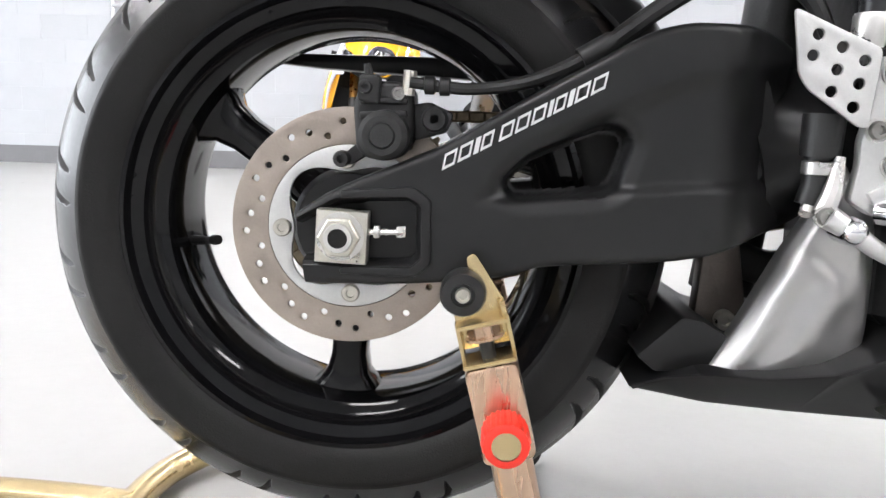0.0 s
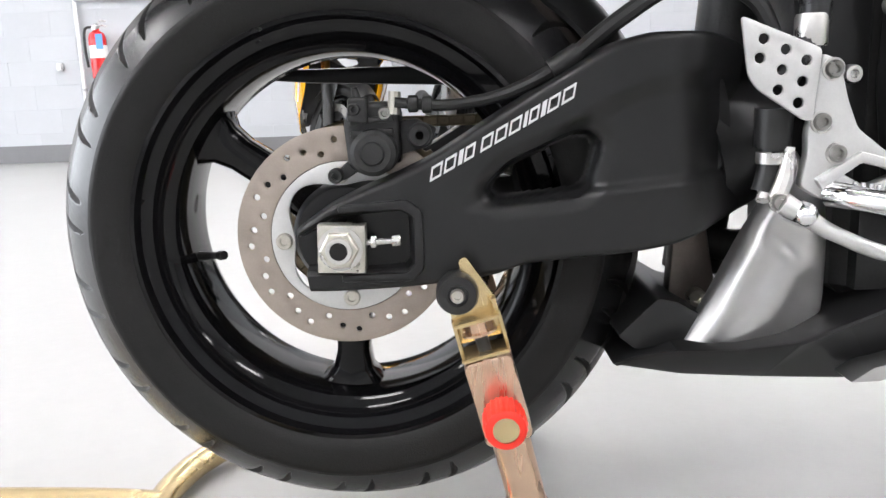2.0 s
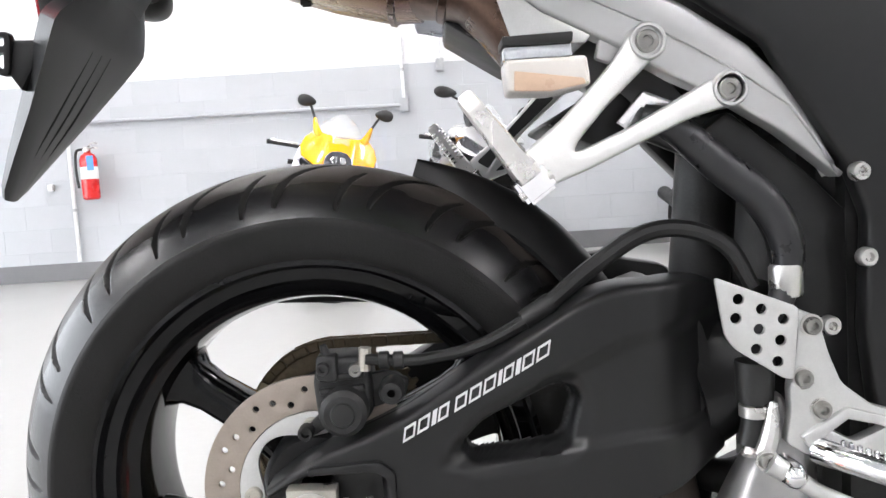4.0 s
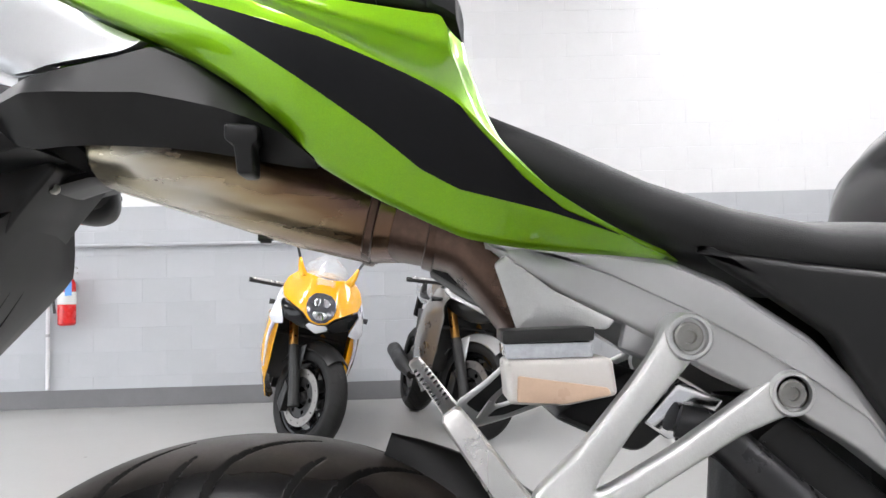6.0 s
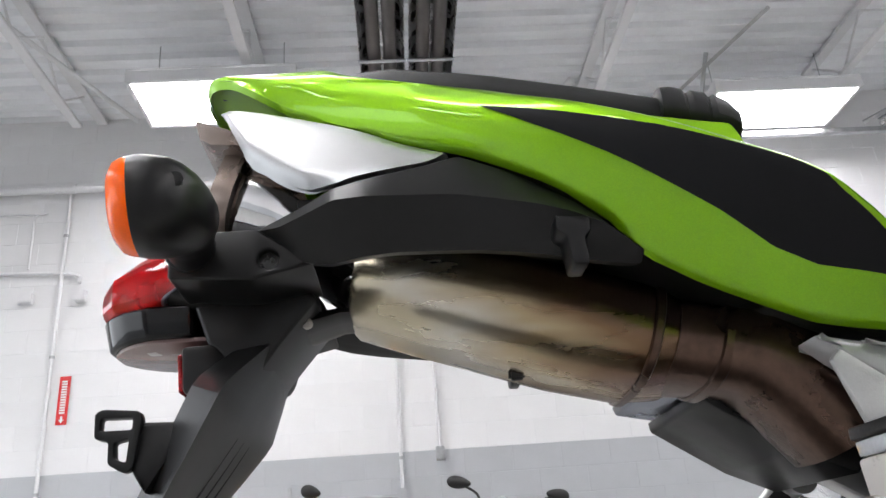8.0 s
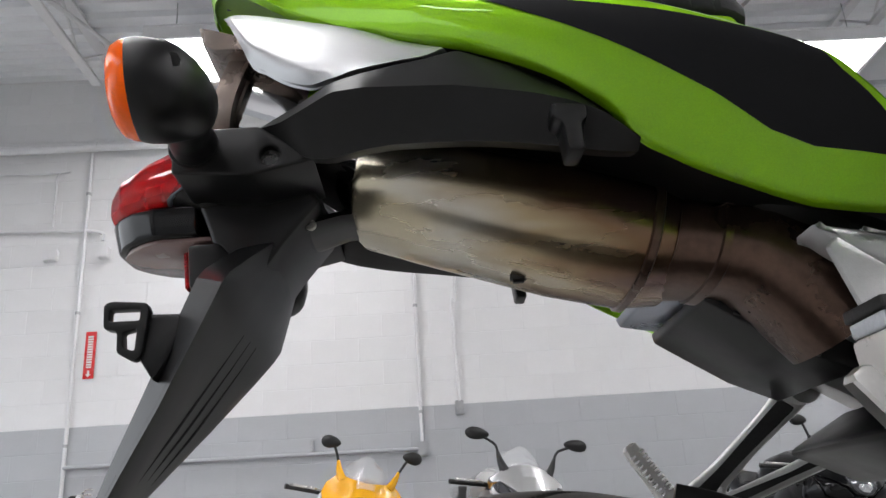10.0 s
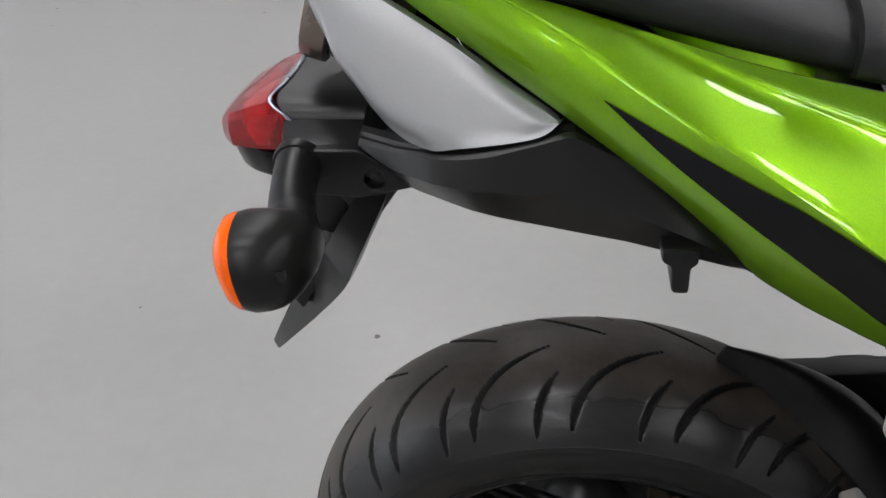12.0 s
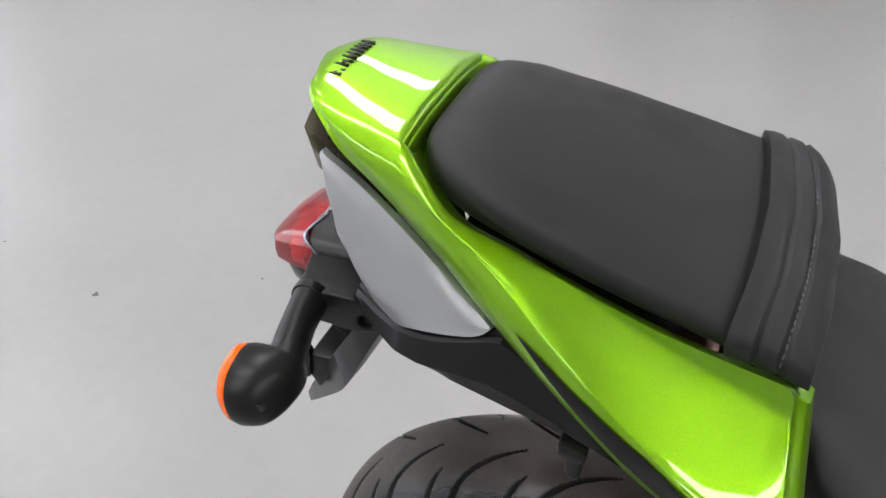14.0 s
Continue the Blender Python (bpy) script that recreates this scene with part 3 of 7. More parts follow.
def joist(x, lean=0.0):
    """An open web steel joist that runs towards the north wall."""
    root = thing("roof_joist", pose(x, 0, 0), "white painted open-web steel roof joist", "joist", "roof joists", "structure")
    zt, zb = CEILING_Z - 0.07, CEILING_Z - 0.42
    part("top_chord", box((-0.05, S, zt), (0.05, N - 0.02, zt + 0.04), 0.004), "white_steel", root)
    part("bottom_chord", box((-0.04, S, zb), (0.04, N - 0.55, zb + 0.035), 0.004), "white_steel", root)
    bm, y, up = bmesh.new(), N - 0.5, True
    while y > S + 0.6:
        a, b = (zt, zb + 0.03) if up else (zb + 0.03, zt)
        tube([(0, y, a), (0, y - 0.42, b)], 0.011, 6, bm=bm)
        y, up = y - 0.42, not up
    part("web", bm, "white_steel", root)


for x in (-4.6, -2.75, -1.15, 1.75, 3.9, 5.8):
    joist(x)


def troffer(x, y, glowing=True):
    root = thing("ceiling_lamp", pose(x, y, LAMP_Z), "bright rectangular ceiling lamp in a white steel frame", "ceiling lamp", "ceiling lamps")
    w, d = 0.61, 0.305
    bm = bmesh.new()
    for lo, hi in (((-w - 0.03, -d - 0.03, -0.01), (w + 0.03, -d, 0.09)), ((-w - 0.03, d, -0.01), (w + 0.03, d + 0.03, 0.09)),
                   ((-w - 0.03, -d, -0.01), (-w, d, 0.09)), ((w, -d, -0.01), (w + 0.03, d, 0.09)), ((-w - 0.03, -d - 0.03, 0.094), (w + 0.03, d + 0.03, 0.11))):
        box(lo, hi, 0.003, bm)
    part("frame", bm, "white_steel", root)
    part("diffuser", box((-w + 0.002, -d + 0.002, 0.005), (w - 0.002, d - 0.002, 0.02)), "lamp", root)
    for sx in (-0.5, 0.5):
        part("hanger", tube([(sx, 0, 0.1), (sx, 0, CEILING_Z - LAMP_Z)], 0.004, 6), "galv", root)


# two lamps hang in view; the unseen rows are added to even the light
for x, y in [(-1.40, 4.86), (3.32, 5.30)] + [(x, y) for y in (2.4, 0.2, -2.0, -4.4) for x in (-5.2, -1.4, 3.3, 7.0)]:
    troffer(x, y)


def tube_heater(x):
    """A long reflector hood with a dark tube in it, hung under the roof."""
    root = thing("tube_heater", pose(x, 0, 4.25), "long dark radiant tube heater with a folded metal reflector", "heater", "tube heaters")
    y0, y1 = -1.0, 5.0
    prof = [(-0.165, 0.0), (-0.14, 0.10), (-0.06, 0.16), (0.06, 0.16), (0.14, 0.10), (0.165, 0.0)]
    rings = [[(a, y, b) for a, b in prof] + [(a * 0.97, y, b + 0.006) for a, b in prof[::-1]] for y in (y0, y1)]
    part("reflector", loft(rings), "reflector", root, angle=20)
    for sx in (-0.06, 0.06):
        part("heater_tube", tube([(sx, y0, 0.06), (sx, y1 + 0.12, 0.06)], 0.05, 14), "heater_dark", root)
    for y in (4.3, 2.4, 0.6):
        bm = bmesh.new()
        box((-0.175, y, -0.012), (0.175, y + 0.03, 0.0), 0.002, bm)
        tube([(0, y + 0.015, 0.16), (0, y + 0.015, CEILING_Z - 4.25)], 0.005, 6, bm=bm)
        part("hanger", bm, "galv", root)
    return root


tube_heater(-0.10)
tube_heater(0.26)


def burner_box():
    root = thing("heater_burner_box", pose(-0.05, 5.18, 4.12), "small grey metal burner box with cable on the heater end", "control box")
    part("housing", box((-0.16, -0.07, -0.1), (0.12, 0.12, 0.14), 0.008), "galv", root)
    part("cable", tube([(-0.12, 0, -0.1), (-0.2, 0.05, -0.2), (-0.02, 0.1, -0.28), (0.08, 0.1, -0.1)], 0.008, 8), "hose", root)
    part("cover_plate", box((-0.12, -0.076, -0.07), (0.08, -0.072, 0.1), 0.001), "white_steel", root)


burner_box()


def pipe(name, pts, r, material, label, category="pipe"):
    root = thing(name, pose(0, 0, 0), label, category, kind="structure")
    part("run", tube(pts, r, 12, n=5), material, root)
    return root


def clamp_rings(root, places, r, material="galv"):
    for p, axis in places:
        part("clamp", lathe([(r, -0.012), (r * 1.3, -0.012), (r * 1.3, 0.012), (r, 0.012)], 12, p, axis), material, root)


p = pipe("sprinkler_pipe", [(W, 5.9, 4.14), (-2.0, 5.9, 4.12), (1.05, 5.9, 4.09)], 0.035, "white_steel", "white painted pipe along the top of the wall")
clamp_rings(p, [((x, 5.9, 4.13), "x") for x in (-4.5, -2.9, -1.0, 0.45)], 0.036, "white_steel")
part("drop", tube([(1.05, 5.88, 4.06), (1.25, 5.75, 4.45), (1.62, 5.5, 4.82)], 0.04, 12), "white_steel", p)
p = pipe("sprinkler_main", [(-4.4, 0.5, 4.78), (-2.3, 5.6, 4.62)], 0.022, "white_steel", "thin white painted pipe under the roof deck")
p = pipe("conduit_riser_west", [(-2.96, 5.965, 0.16), (-2.96, 5.965, 1.7), (-2.96, 5.965, 4.1)], 0.016, "white_steel", "white electrical conduit that climbs the wall")
clamp_rings(p, [((-2.96, 5.965, z), "z") for z in (0.6, 1.5, 2.6, 3.7)], 0.017)
p = pipe("conduit_riser_middle", [(-0.11, 5.965, 1.33), (-0.11, 5.965, 2.2), (-0.11, 5.965, 4.1)], 0.014, "white_steel", "white electrical conduit that climbs the wall")
clamp_rings(p, [((-0.11, 5.965, z), "z") for z in (1.6, 2.5, 3.5)], 0.015)
p = pipe("conduit_branch", [(0.21, 5.965, 1.66), (0.20, 5.965, 2.5), (0.24, 5.965, 2.62), (0.24, 5.965, 4.1)], 0.013, "white_steel", "thin bent white conduit on the wall")
p = pipe("conduit_grey", [(-2.96, 5.96, 1.33), (-1.0, 5.96, 1.315), (-0.11, 5.96, 1.305)], 0.016, "grey_steel", "grey painted electrical conduit along the wall")
p = pipe("conduit_high", [(-5.5, 5.965, 3.42), (-3.3, 5.965, 3.36), (-2.85, 5.965, 3.33), (-2.80, 5.965, 3.25)], 0.015, "white_steel", "white electrical conduit high on the wall")
p = pipe("conduit_top", [(-5.5, 5.965, 3.95), (-3.33, 5.965, 3.92), (-3.26, 5.965, 3.88), (-3.25, 5.965, 3.4)], 0.01, "white_steel", "thin white conduit high on the wall")


def wall_box(x, z, w, h, d, material, label, name="junction_box"):
    root = thing(name, pose(x, N, z), label, "electrical box", "wall boxes")
    part("housing", box((-w / 2, -d, -h / 2), (w / 2, 0, h / 2), 0.006), material, root)
    part("cover", box((-w / 2 + 0.008, -d - 0.005, -h / 2 + 0.008), (w / 2 - 0.008, -d - 0.001, h / 2 - 0.008), 0.002), material, root)


wall_box(0.21, 1.62, 0.07, 0.11, 0.05, "galv", "small tan electrical box on the white wall")
wall_box(-0.11, 1.31, 0.085, 0.12, 0.05, "grey_steel", "grey painted electrical outlet box on the wall")
wall_box(-3.24, 3.13, 0.12, 0.10, 0.06, "white_steel", "white emergency lamp box on the wall")
wall_box(-2.78, 3.13, 0.09, 0.10, 0.08, "white_steel", "white security lamp box on the wall")
wall_box(-3.15, 0.80, 0.05, 0.06, 0.04, "steel", "small metal tap fitting low on the wall", "wall_fitting")
wall_box(-1.0, 1.37, 0.03, 0.12, 0.03, "galv", "small bracket on the grey conduit", "wall_bracket")


def hoist_track():
    """The steel door track and brace that hang beside the lamp."""
    root = thing("door_track", pose(0, 0, 0), "galvanised overhead door track with angle braces", "door track")
    part("rail", box((2.4, 5.62, 4.22), (6.0, 5.68, 4.27), 0.004), "galv", root)
    for a, b in (((2.52, 5.6, 4.62), (2.72, 5.62, 4.25)), ((2.72, 5.6, 4.25), (2.78, 5.2, 4.85)), ((2.5, 5.6, 4.6), (3.1, 4.6, 4.85)), ((4.3, 5.6, 4.3), (5.2, 5.0, 4.6))):
        part("brace", tube([a, b], 0.022, 4), "galv", root)
    part("spring_tube", tube([(4.45, 5.6, 4.3), (5.6, 4.6, 4.75)], 0.05, 14), "reflector", root)


hoist_track()


def extinguisher():
    root = thing("fire_extinguisher", pose(-2.76, 5.86, 0.68), "red fire extinguisher with white label and blue tag on the wall", "fire extinguisher")
    part("cylinder", lathe([(0, 0), (0.055, 0.0), (0.07, 0.015), (0.07, 0.33), (0.055, 0.37), (0.025, 0.39), (0.022, 0.41), (0, 0.41)], 24, axis="z"), "red_paint", root)
    part("label", lathe([(0.0712, 0.17), (0.0718, 0.172), (0.0718, 0.27), (0.0712, 0.272)], 24, axis="z"), "white_label", root, "white paper label")
    part("tag", box((0.02, -0.085, 0.24), (0.075, -0.08, 0.36), 0.001), "blue_tag", root, "blue inspection tag")
    bm = box((-0.02, -0.025, 0.40), (0.02, 0.02, 0.44), 0.004)
    tube([(0, 0, 0.43), (0.05, -0.02, 0.465), (0.10, -0.03, 0.46)], 0.008, 8, bm=bm)
    tube([(0, 0, 0.42), (0.06, -0.02, 0.43), (0.1, -0.03, 0.42)], 0.007, 8, bm=bm)
    part("valve", bm, "steel", root, "metal valve with lever")
    part("hose", tube([(-0.02, 0, 0.42), (-0.09, -0.01, 0.40), (-0.10, -0.02, 0.25), (-0.085, -0.03, 0.10)], 0.011, 8), "hose", root)
    part("gauge", lathe([(0, -0.05), (0.018, -0.05), (0.018, -0.03), (0, -0.03)], 14, (0, 0, 0.41)), "white_label", root)
    part("wall_hook", box((-0.02, 0.05, 0.30), (0.02, 0.14, 0.36), 0.003), "galv", root)


extinguisher()


def fire_sign():
    root = thing("wall_sign", pose(-2.84, N - 0.004, 2.24), "narrow red upright sign with white marks and an arrow", "sign")
    part("panel", box((-0.045, -0.006, -0.2), (0.045, 0.0, 0.2), 0.002), "red_paint", root)
    bm = bmesh.new()
    for k in range(13):
        z = 0.155 - k * 0.0215
        box((-0.022, -0.009, z - 0.007), (0.022, -0.0065, z + 0.007), 0, bm)
    part("writing", bm, "white_label", root, "column of white marks")
    bm = bmesh.new()
    plate([(-0.008, -0.13), (0.008, -0.13), (0.008, -0.16), (0.022, -0.16), (0, -0.187), (-0.022, -0.16), (-0.008, -0.16)], -0.009, -0.0065, bevel=0, bm=bm)
    part("arrow", bm, "white_label", root, "white arrow that points down")


fire_sign()


def floor_drain():
    root = thing("floor_drain", pose(0.277, 1.79, 0), "round dark iron drain grate set in the floor", "drain")
    part("ring", lathe([(0.085, 0.0), (0.085, 0.006), (0.1, 0.006), (0.103, 0.0)], 40, axis="z"), "iron", root)
    bm = bmesh.new()
    for k in range(-4, 5):
        h = math.sqrt(max(0.0, 0.085 ** 2 - (k * 0.018) ** 2))
        box((k * 0.018 - 0.005, -h, 0.0005), (k * 0.018 + 0.005, h, 0.005), 0.001, bm)
    part("grate", bm, "iron", root)


floor_drain()


# ---- the green and black motorcycle ----
bike = thing("motorcycle", pose(0, 0, 0), "lime green and black sport motorcycle held upright on a rear stand", "motorcycle")
AX, AZ = 0.0, 0.365
HUB = Vector((AX, 0, AZ))


def mirror_y(bm):
    for v in bm.verts:
        v.co.y = -v.co.y
    bmesh.ops.reverse_faces(bm, faces=bm.faces)
    return bm


def tyre_mesh(radius, half, bead, around=1200, across=104, grooves=19, crown="tread"):
    """A road tyre about the y axis with curved sweeping grooves pressed into its tread."""
    side = [(bead, 0.86), (bead + 0.006, 0.93), (bead + 0.015, 0.965), (bead + 0.025, 0.985), (radius - 0.061, 0.997)]
    edge = radius - 0.057
    rows = [(r, -u * half, 0.0) for r, u in side]
    for k in range(across + 1):
        u = -1 + 2 * k / across
        rows.append((edge + 0.057 * (1 - abs(u) ** 2.4), u * half * (1 - 0.01 * (1 - abs(u))), u if abs(u) < 0.985 else 0.0))
    rows += [(r, u * half, 0.0) for r, u in side[::-1]]
    th = np.arange(around) * 2 * np.pi / around
    R = np.array([r for r, _, _ in rows])[:, None] * np.ones(around)
    Y = np.array([y for _, y, _ in rows])[:, None] * np.ones(around)
    U = np.array([u for _, _, u in rows])[:, None] * np.ones(around)
    A = np.abs(U)
    depth = np.zeros_like(R)
    step = 2 * np.pi / grooves
    for shift, lo, hi, sweep, wide in ((0.0, 0.08, 0.86, 0.34, 0.0042), (0.52, 0.42, 0.90, 0.28, 0.0034)):
        centre = sweep * (1 - (1 - A) ** 2.3)
        off = th[None, :] + np.where(U > 0, 0.5 * step, 0.0) - centre - shift * step
        dist = np.abs((off + step / 2) % step - step / 2) * radius
        taper = np.clip((A - lo) / 0.16, 0, 1) * np.clip((hi - A) / 0.12, 0, 1)
        depth = np.maximum(depth, 0.0060 * np.clip((wide * (0.35 + 0.65 * taper) - dist) / 0.0020, 0, 1) * (taper > 0))
    R = R - depth
    X, Z = R * np.cos(th), R * np.sin(th)
    verts = np.stack([X, Y, Z], -1).reshape(-1, 3)
    n, m = len(rows), around
    i = np.arange((n - 1) * m)
    a, b = i, (i // m) * m + (i % m + 1) % m
    faces = np.stack([a, b, b + m, a + m], -1)
    me = bpy.data.meshes.new("tyre")
    me.from_pydata(verts.tolist(), [], faces.tolist())
    mats = np.zeros(len(faces), int)
    mats[: (len(side) + 2) * m] = 1
    mats[-(len(side) + 2) * m:] = 1
    deep = depth[:-1] + depth[1:]
    mats[(deep + np.roll(deep, -1, 1)).reshape(-1) > 0.0016] = 1
    me.polygons.foreach_set("material_index", mats)
    me.polygons.foreach_set("use_smooth", [True] * len(faces))
    me.materials.append(M[crown])
    me.materials.append(M["rubber"])
    me.set_sharp_from_angle(angle=radians(50))
    return me


def ring_profile(r_in, r_bead, w):
    half = [(r_in, 0.0), (r_in, 0.45 * w), (r_in + 0.004, 0.66 * w), (r_in + 0.018, 0.76 * w), (r_in + 0.022, 0.86 * w), (r_bead, 0.9 * w),
            (r_bead + 0.004, w), (r_bead + 0.009, 0.985 * w), (r_bead + 0.008, 0.92 * w), (r_bead - 0.002, 0.84 * w), (r_bead - 0.012, 0.5 * w), (r_bead - 0.016, 0.0)]
    return [(r, -y) for r, y in half[::-1]][:-1] + half


def rear_wheel():
    wheel = part("rear_wheel", lathe(ring_profile(0.181, 0.214, 0.082) + [ring_profile(0.181, 0.214, 0.082)[0]], 120, (0, 0, 0)), "rim_black", bike, "gloss black three-spoke wheel rim")
    wheel.location = HUB
    part("tyre", tyre_mesh(0.315, 0.09, 0.220), [], wheel, "black road tyre with sweeping tread grooves")
    for deg in (266, 146, 26):
        a = radians(deg)
        er, et = Vector((math.cos(a), 0, math.sin(a))), Vector((-math.sin(a), 0, math.cos(a)))
        rings = []
        for r, w, d in ((0.045, 0.030, 0.036), (0.075, 0.024, 0.033), (0.11, 0.0195, 0.029), (0.145, 0.019, 0.026), (0.165, 0.023, 0.026), (0.177, 0.034, 0.028), (0.186, 0.052, 0.031)):
            q = []
            for k in range(16):
                t = 2 * math.pi * k / 16
                c, s = math.cos(t), math.sin(t)
                c, s = math.copysign(abs(c) ** 0.55, c), math.copysign(abs(s) ** 0.55, s)
                q.append(er * r + et * w * c + Vector((0, d * s, 0)))
            rings.append(q)
        part("spoke", loft(rings), "rim_black", wheel)
    part("hub", lathe([(0.018, -0.085), (0.05, -0.085), (0.056, -0.075), (0.056, 0.06), (0.075, 0.065), (0.08, 0.09), (0.02, 0.092)], 40), "satin_black", wheel)
    holes = [circle(r * math.cos(a), r * math.sin(a), 0.0033, 10) for r, a in (((0.0985, 0.0865, 0.0945)[k % 3], radians(k * 10 + 4)) for k in range(36))]
    part("brake_disc", plate(circle(0, 0, 0.1115, 96), -0.0855, -0.0805, holes + [circle(0, 0, 0.0772, 80)], 0.0006), "disc", wheel, "worn drilled steel brake disc")
    inner = [((0.0600 - 0.0075 * math.cos(4 * (t - radians(2)))) * math.cos(t), (0.0600 - 0.0075 * math.cos(4 * (t - radians(2)))) * math.sin(t)) for t in (2 * math.pi * k / 72 for k in range(72))]
    part("disc_carrier", plate(circle(0, 0, 0.0766, 72), -0.0865, -0.0815, [inner], 0.0008), "cast_ali", wheel, "silver brake disc carrier ring")
    for k in range(4):
        a = radians(182 + 90 * k)
        part("disc_bolt", hexbolt((0.063 * math.cos(a), 0, 0.063 * math.sin(a)), 0.0085, -0.0865, -0.0925), "zinc", wheel)
    teeth = []
    for k in range(42):
        for f, r in ((0.0, 0.1035), (0.3, 0.1035), (0.45, 0.110), (0.7, 0.110), (0.85, 0.1035)):
            a = 2 * math.pi * (k + f) / 42
            teeth.append((r * math.cos(a), r * math.sin(a)))
    cut = [circle(0.081 * math.cos(a), 0.081 * math.sin(a), 0.013, 14) for a in (2 * math.pi * (k + 0.5) / 6 for k in range(6))]
    part("sprocket", plate(teeth, 0.096, 0.102, cut + [circle(0, 0, 0.055, 40)], 0.0005), "chain", wheel, "dark steel rear sprocket")
    bm = tube([(-0.176 , -0.01, -0.030), (-0.158, -0.02, -0.028), (-0.146, -0.035, -0.025)], [0.0055, 0.004, 0.004], 10)
    tube([(-0.146, -0.035, -0.025), (-0.140, -0.041, -0.0238)], [0.0055, 0.005], 10, bm=bm)
    part("valve_stem", bm, "hose", wheel)


rear_wheel()


# swingarm
def swing_warp(v):
    q = min(max(0.0, v.x - 0.312), 0.045)
    k = q * q / 0.09 + max(0.0, v.x - 0.357)
    tail = max(0.0, 0.06 - v.x)
    return (v.x, v.y + k + 0.10 * tail - 0.006 * math.sin(max(0, min(1, (v.x - 0.05) / 0.3)) * math.pi), v.z)


upper = [(-0.042, 0.381), (-0.010, 0.402), (0.086, 0.444), (0.150, 0.482), (0.217, 0.520), (0.270, 0.547), (0.300, 0.552), (0.338, 0.552), (0.385, 0.545), (0.400, 0.500), (0.402, 0.419), (0.392, 0.374)]
lower = [(0.286, 0.351), (0.178, 0.343), (0.145, 0.333), (0.049, 0.322), (-0.026, 0.319), (-0.031, 0.327), (-0.028, 0.338)]
slot = [(0.062, 0.341), (0.069, 0.348), (0.069, 0.392), (0.060, 0.398), (-0.004, 0.394), (-0.036, 0.376)]
window = rounded([(0.137, 0.415), (0.148, 0.398), (0.228, 0.405), (0.240, 0.412), (0.252, 0.452), (0.243, 0.465), (0.225, 0.467), (0.160, 0.440)], 0.010, 3)
outline = rounded(upper + lower + slot, 0.007, 3)


def edge_distance(x, z, poly):
    """Signed distance to a closed outline, negative inside."""
    best, inside = 1e9, False
    for (ax, az), (bx, bz) in zip(poly, poly[1:] + poly[:1]):
        dx, dz = bx - ax, bz - az
        u = max(0.0, min(1.0, ((x - ax) * dx + (z - az) * dz) / (dx * dx + dz * dz + 1e-12)))
        best = min(best, math.hypot(x - ax - u * dx, z - az - u * dz))
        if (az > z) != (bz > z) and x < ax + (z - az) * dx / dz:
            inside = not inside
    return -best if inside else best


def ease(v):
    v = max(0.0, min(1.0, v))
    return v * v * (3 - 2 * v)


def swing_dish(v):
    """The outer skin: a scooped pocket between the lettering band and a crease, deeper round the window."""
    x, y, z = swing_warp(v)
    if v.y < -0.13:
        crease = lerp(v.x, [0.10, 0.157, 0.241, 0.296, 0.40], [0.390, 0.3945, 0.4055, 0.410, 0.414])
        band = lerp(v.x, [0.10, 0.131, 0.231, 0.288, 0.40], [0.405, 0.424, 0.487, 0.512, 0.53])
        y += 0.0075 * ease((v.z - crease) / 0.011) * ease((band - v.z) / 0.022) * ease((v.x - 0.112) / 0.03)
        w = edge_distance(v.x, v.z, window)
        y += 0.0045 * ease(1 - w / 0.014) + (0.0 if w > 0.001 else 0.026 * ease((0.001 - w) / 0.006))
    return (x, y, z)


def swing_skin(cols=230, lines=84):
    """The arm's outer shell on a fine grid, open at the window and at the axle slot."""
    bm = bmesh.new()
    grid, gone = [], set()
    hole = [(0.062, 0.341), (0.069, 0.348), (0.069, 0.392), (0.060, 0.398), (-0.004, 0.394), (-0.06, 0.364), (-0.06, 0.338)]
    for a in range(cols + 1):
        f = a / cols
        col = []
        for b in range(lines + 1):
            v = b / lines
            x = (-0.032 - 0.010 * v) * (1 - f) + 0.398 * f
            top, low = soft_lerp(x, [q[0] for q in crest], [q[1] for q in crest]), soft_lerp(x, [q[0] for q in sole], [q[1] for q in sole])
            z = low + (top - low) * v
            d = min(0.92 * (top - z), z - low, x + 0.042)
            y = -0.142 + (0.007 - math.sqrt(max(0.0, 0.007 ** 2 - (0.007 - d) ** 2)) if d < 0.007 else 0.0)
            e = edge_distance(x, z, hole)
            y += 0.004 * ease(1 - e / 0.003) if e > 0 else 0.004 + 0.02 * ease(-e / 0.004)
            if e < -0.004 or edge_distance(x, z, window) < -0.0065:
                gone.add((a, b))
            px, py, pz = swing_dish(Vector((x, -0.142, z)))
            col.append(bm.verts.new((px, py + y + 0.142, pz)))
        grid.append([bm.verts.new((col[0].co.x, col[0].co.y + 0.052, col[0].co.z))] + col + [bm.verts.new((col[-1].co.x, col[-1].co.y + 0.052, col[-1].co.z))])
    for a in range(cols):
        for b in range(lines + 2):
            if not all((a + i, b - 1 + k) in gone for i in (0, 1) for k in (0, 1)):
                bm.faces.new((grid[a][b], grid[a + 1][b], grid[a + 1][b + 1], grid[a][b + 1]))
    return bm


crest = upper[:9] + [(0.400, 0.540)]
sole = [(-0.042, 0.319), (-0.026, 0.319), (0.049, 0.322), (0.145, 0.333), (0.178, 0.343), (0.286, 0.351), (0.392, 0.374), (0.400, 0.376)]
swing = part("swingarm", swing_skin(), "satin_black", bike, "satin black swingarm with white lettering", angle=50)
part("swingarm_back", plate(outline, -0.100, -0.090, [window], 0.002, warp=swing_warp, seg=2), "satin_black", swing)
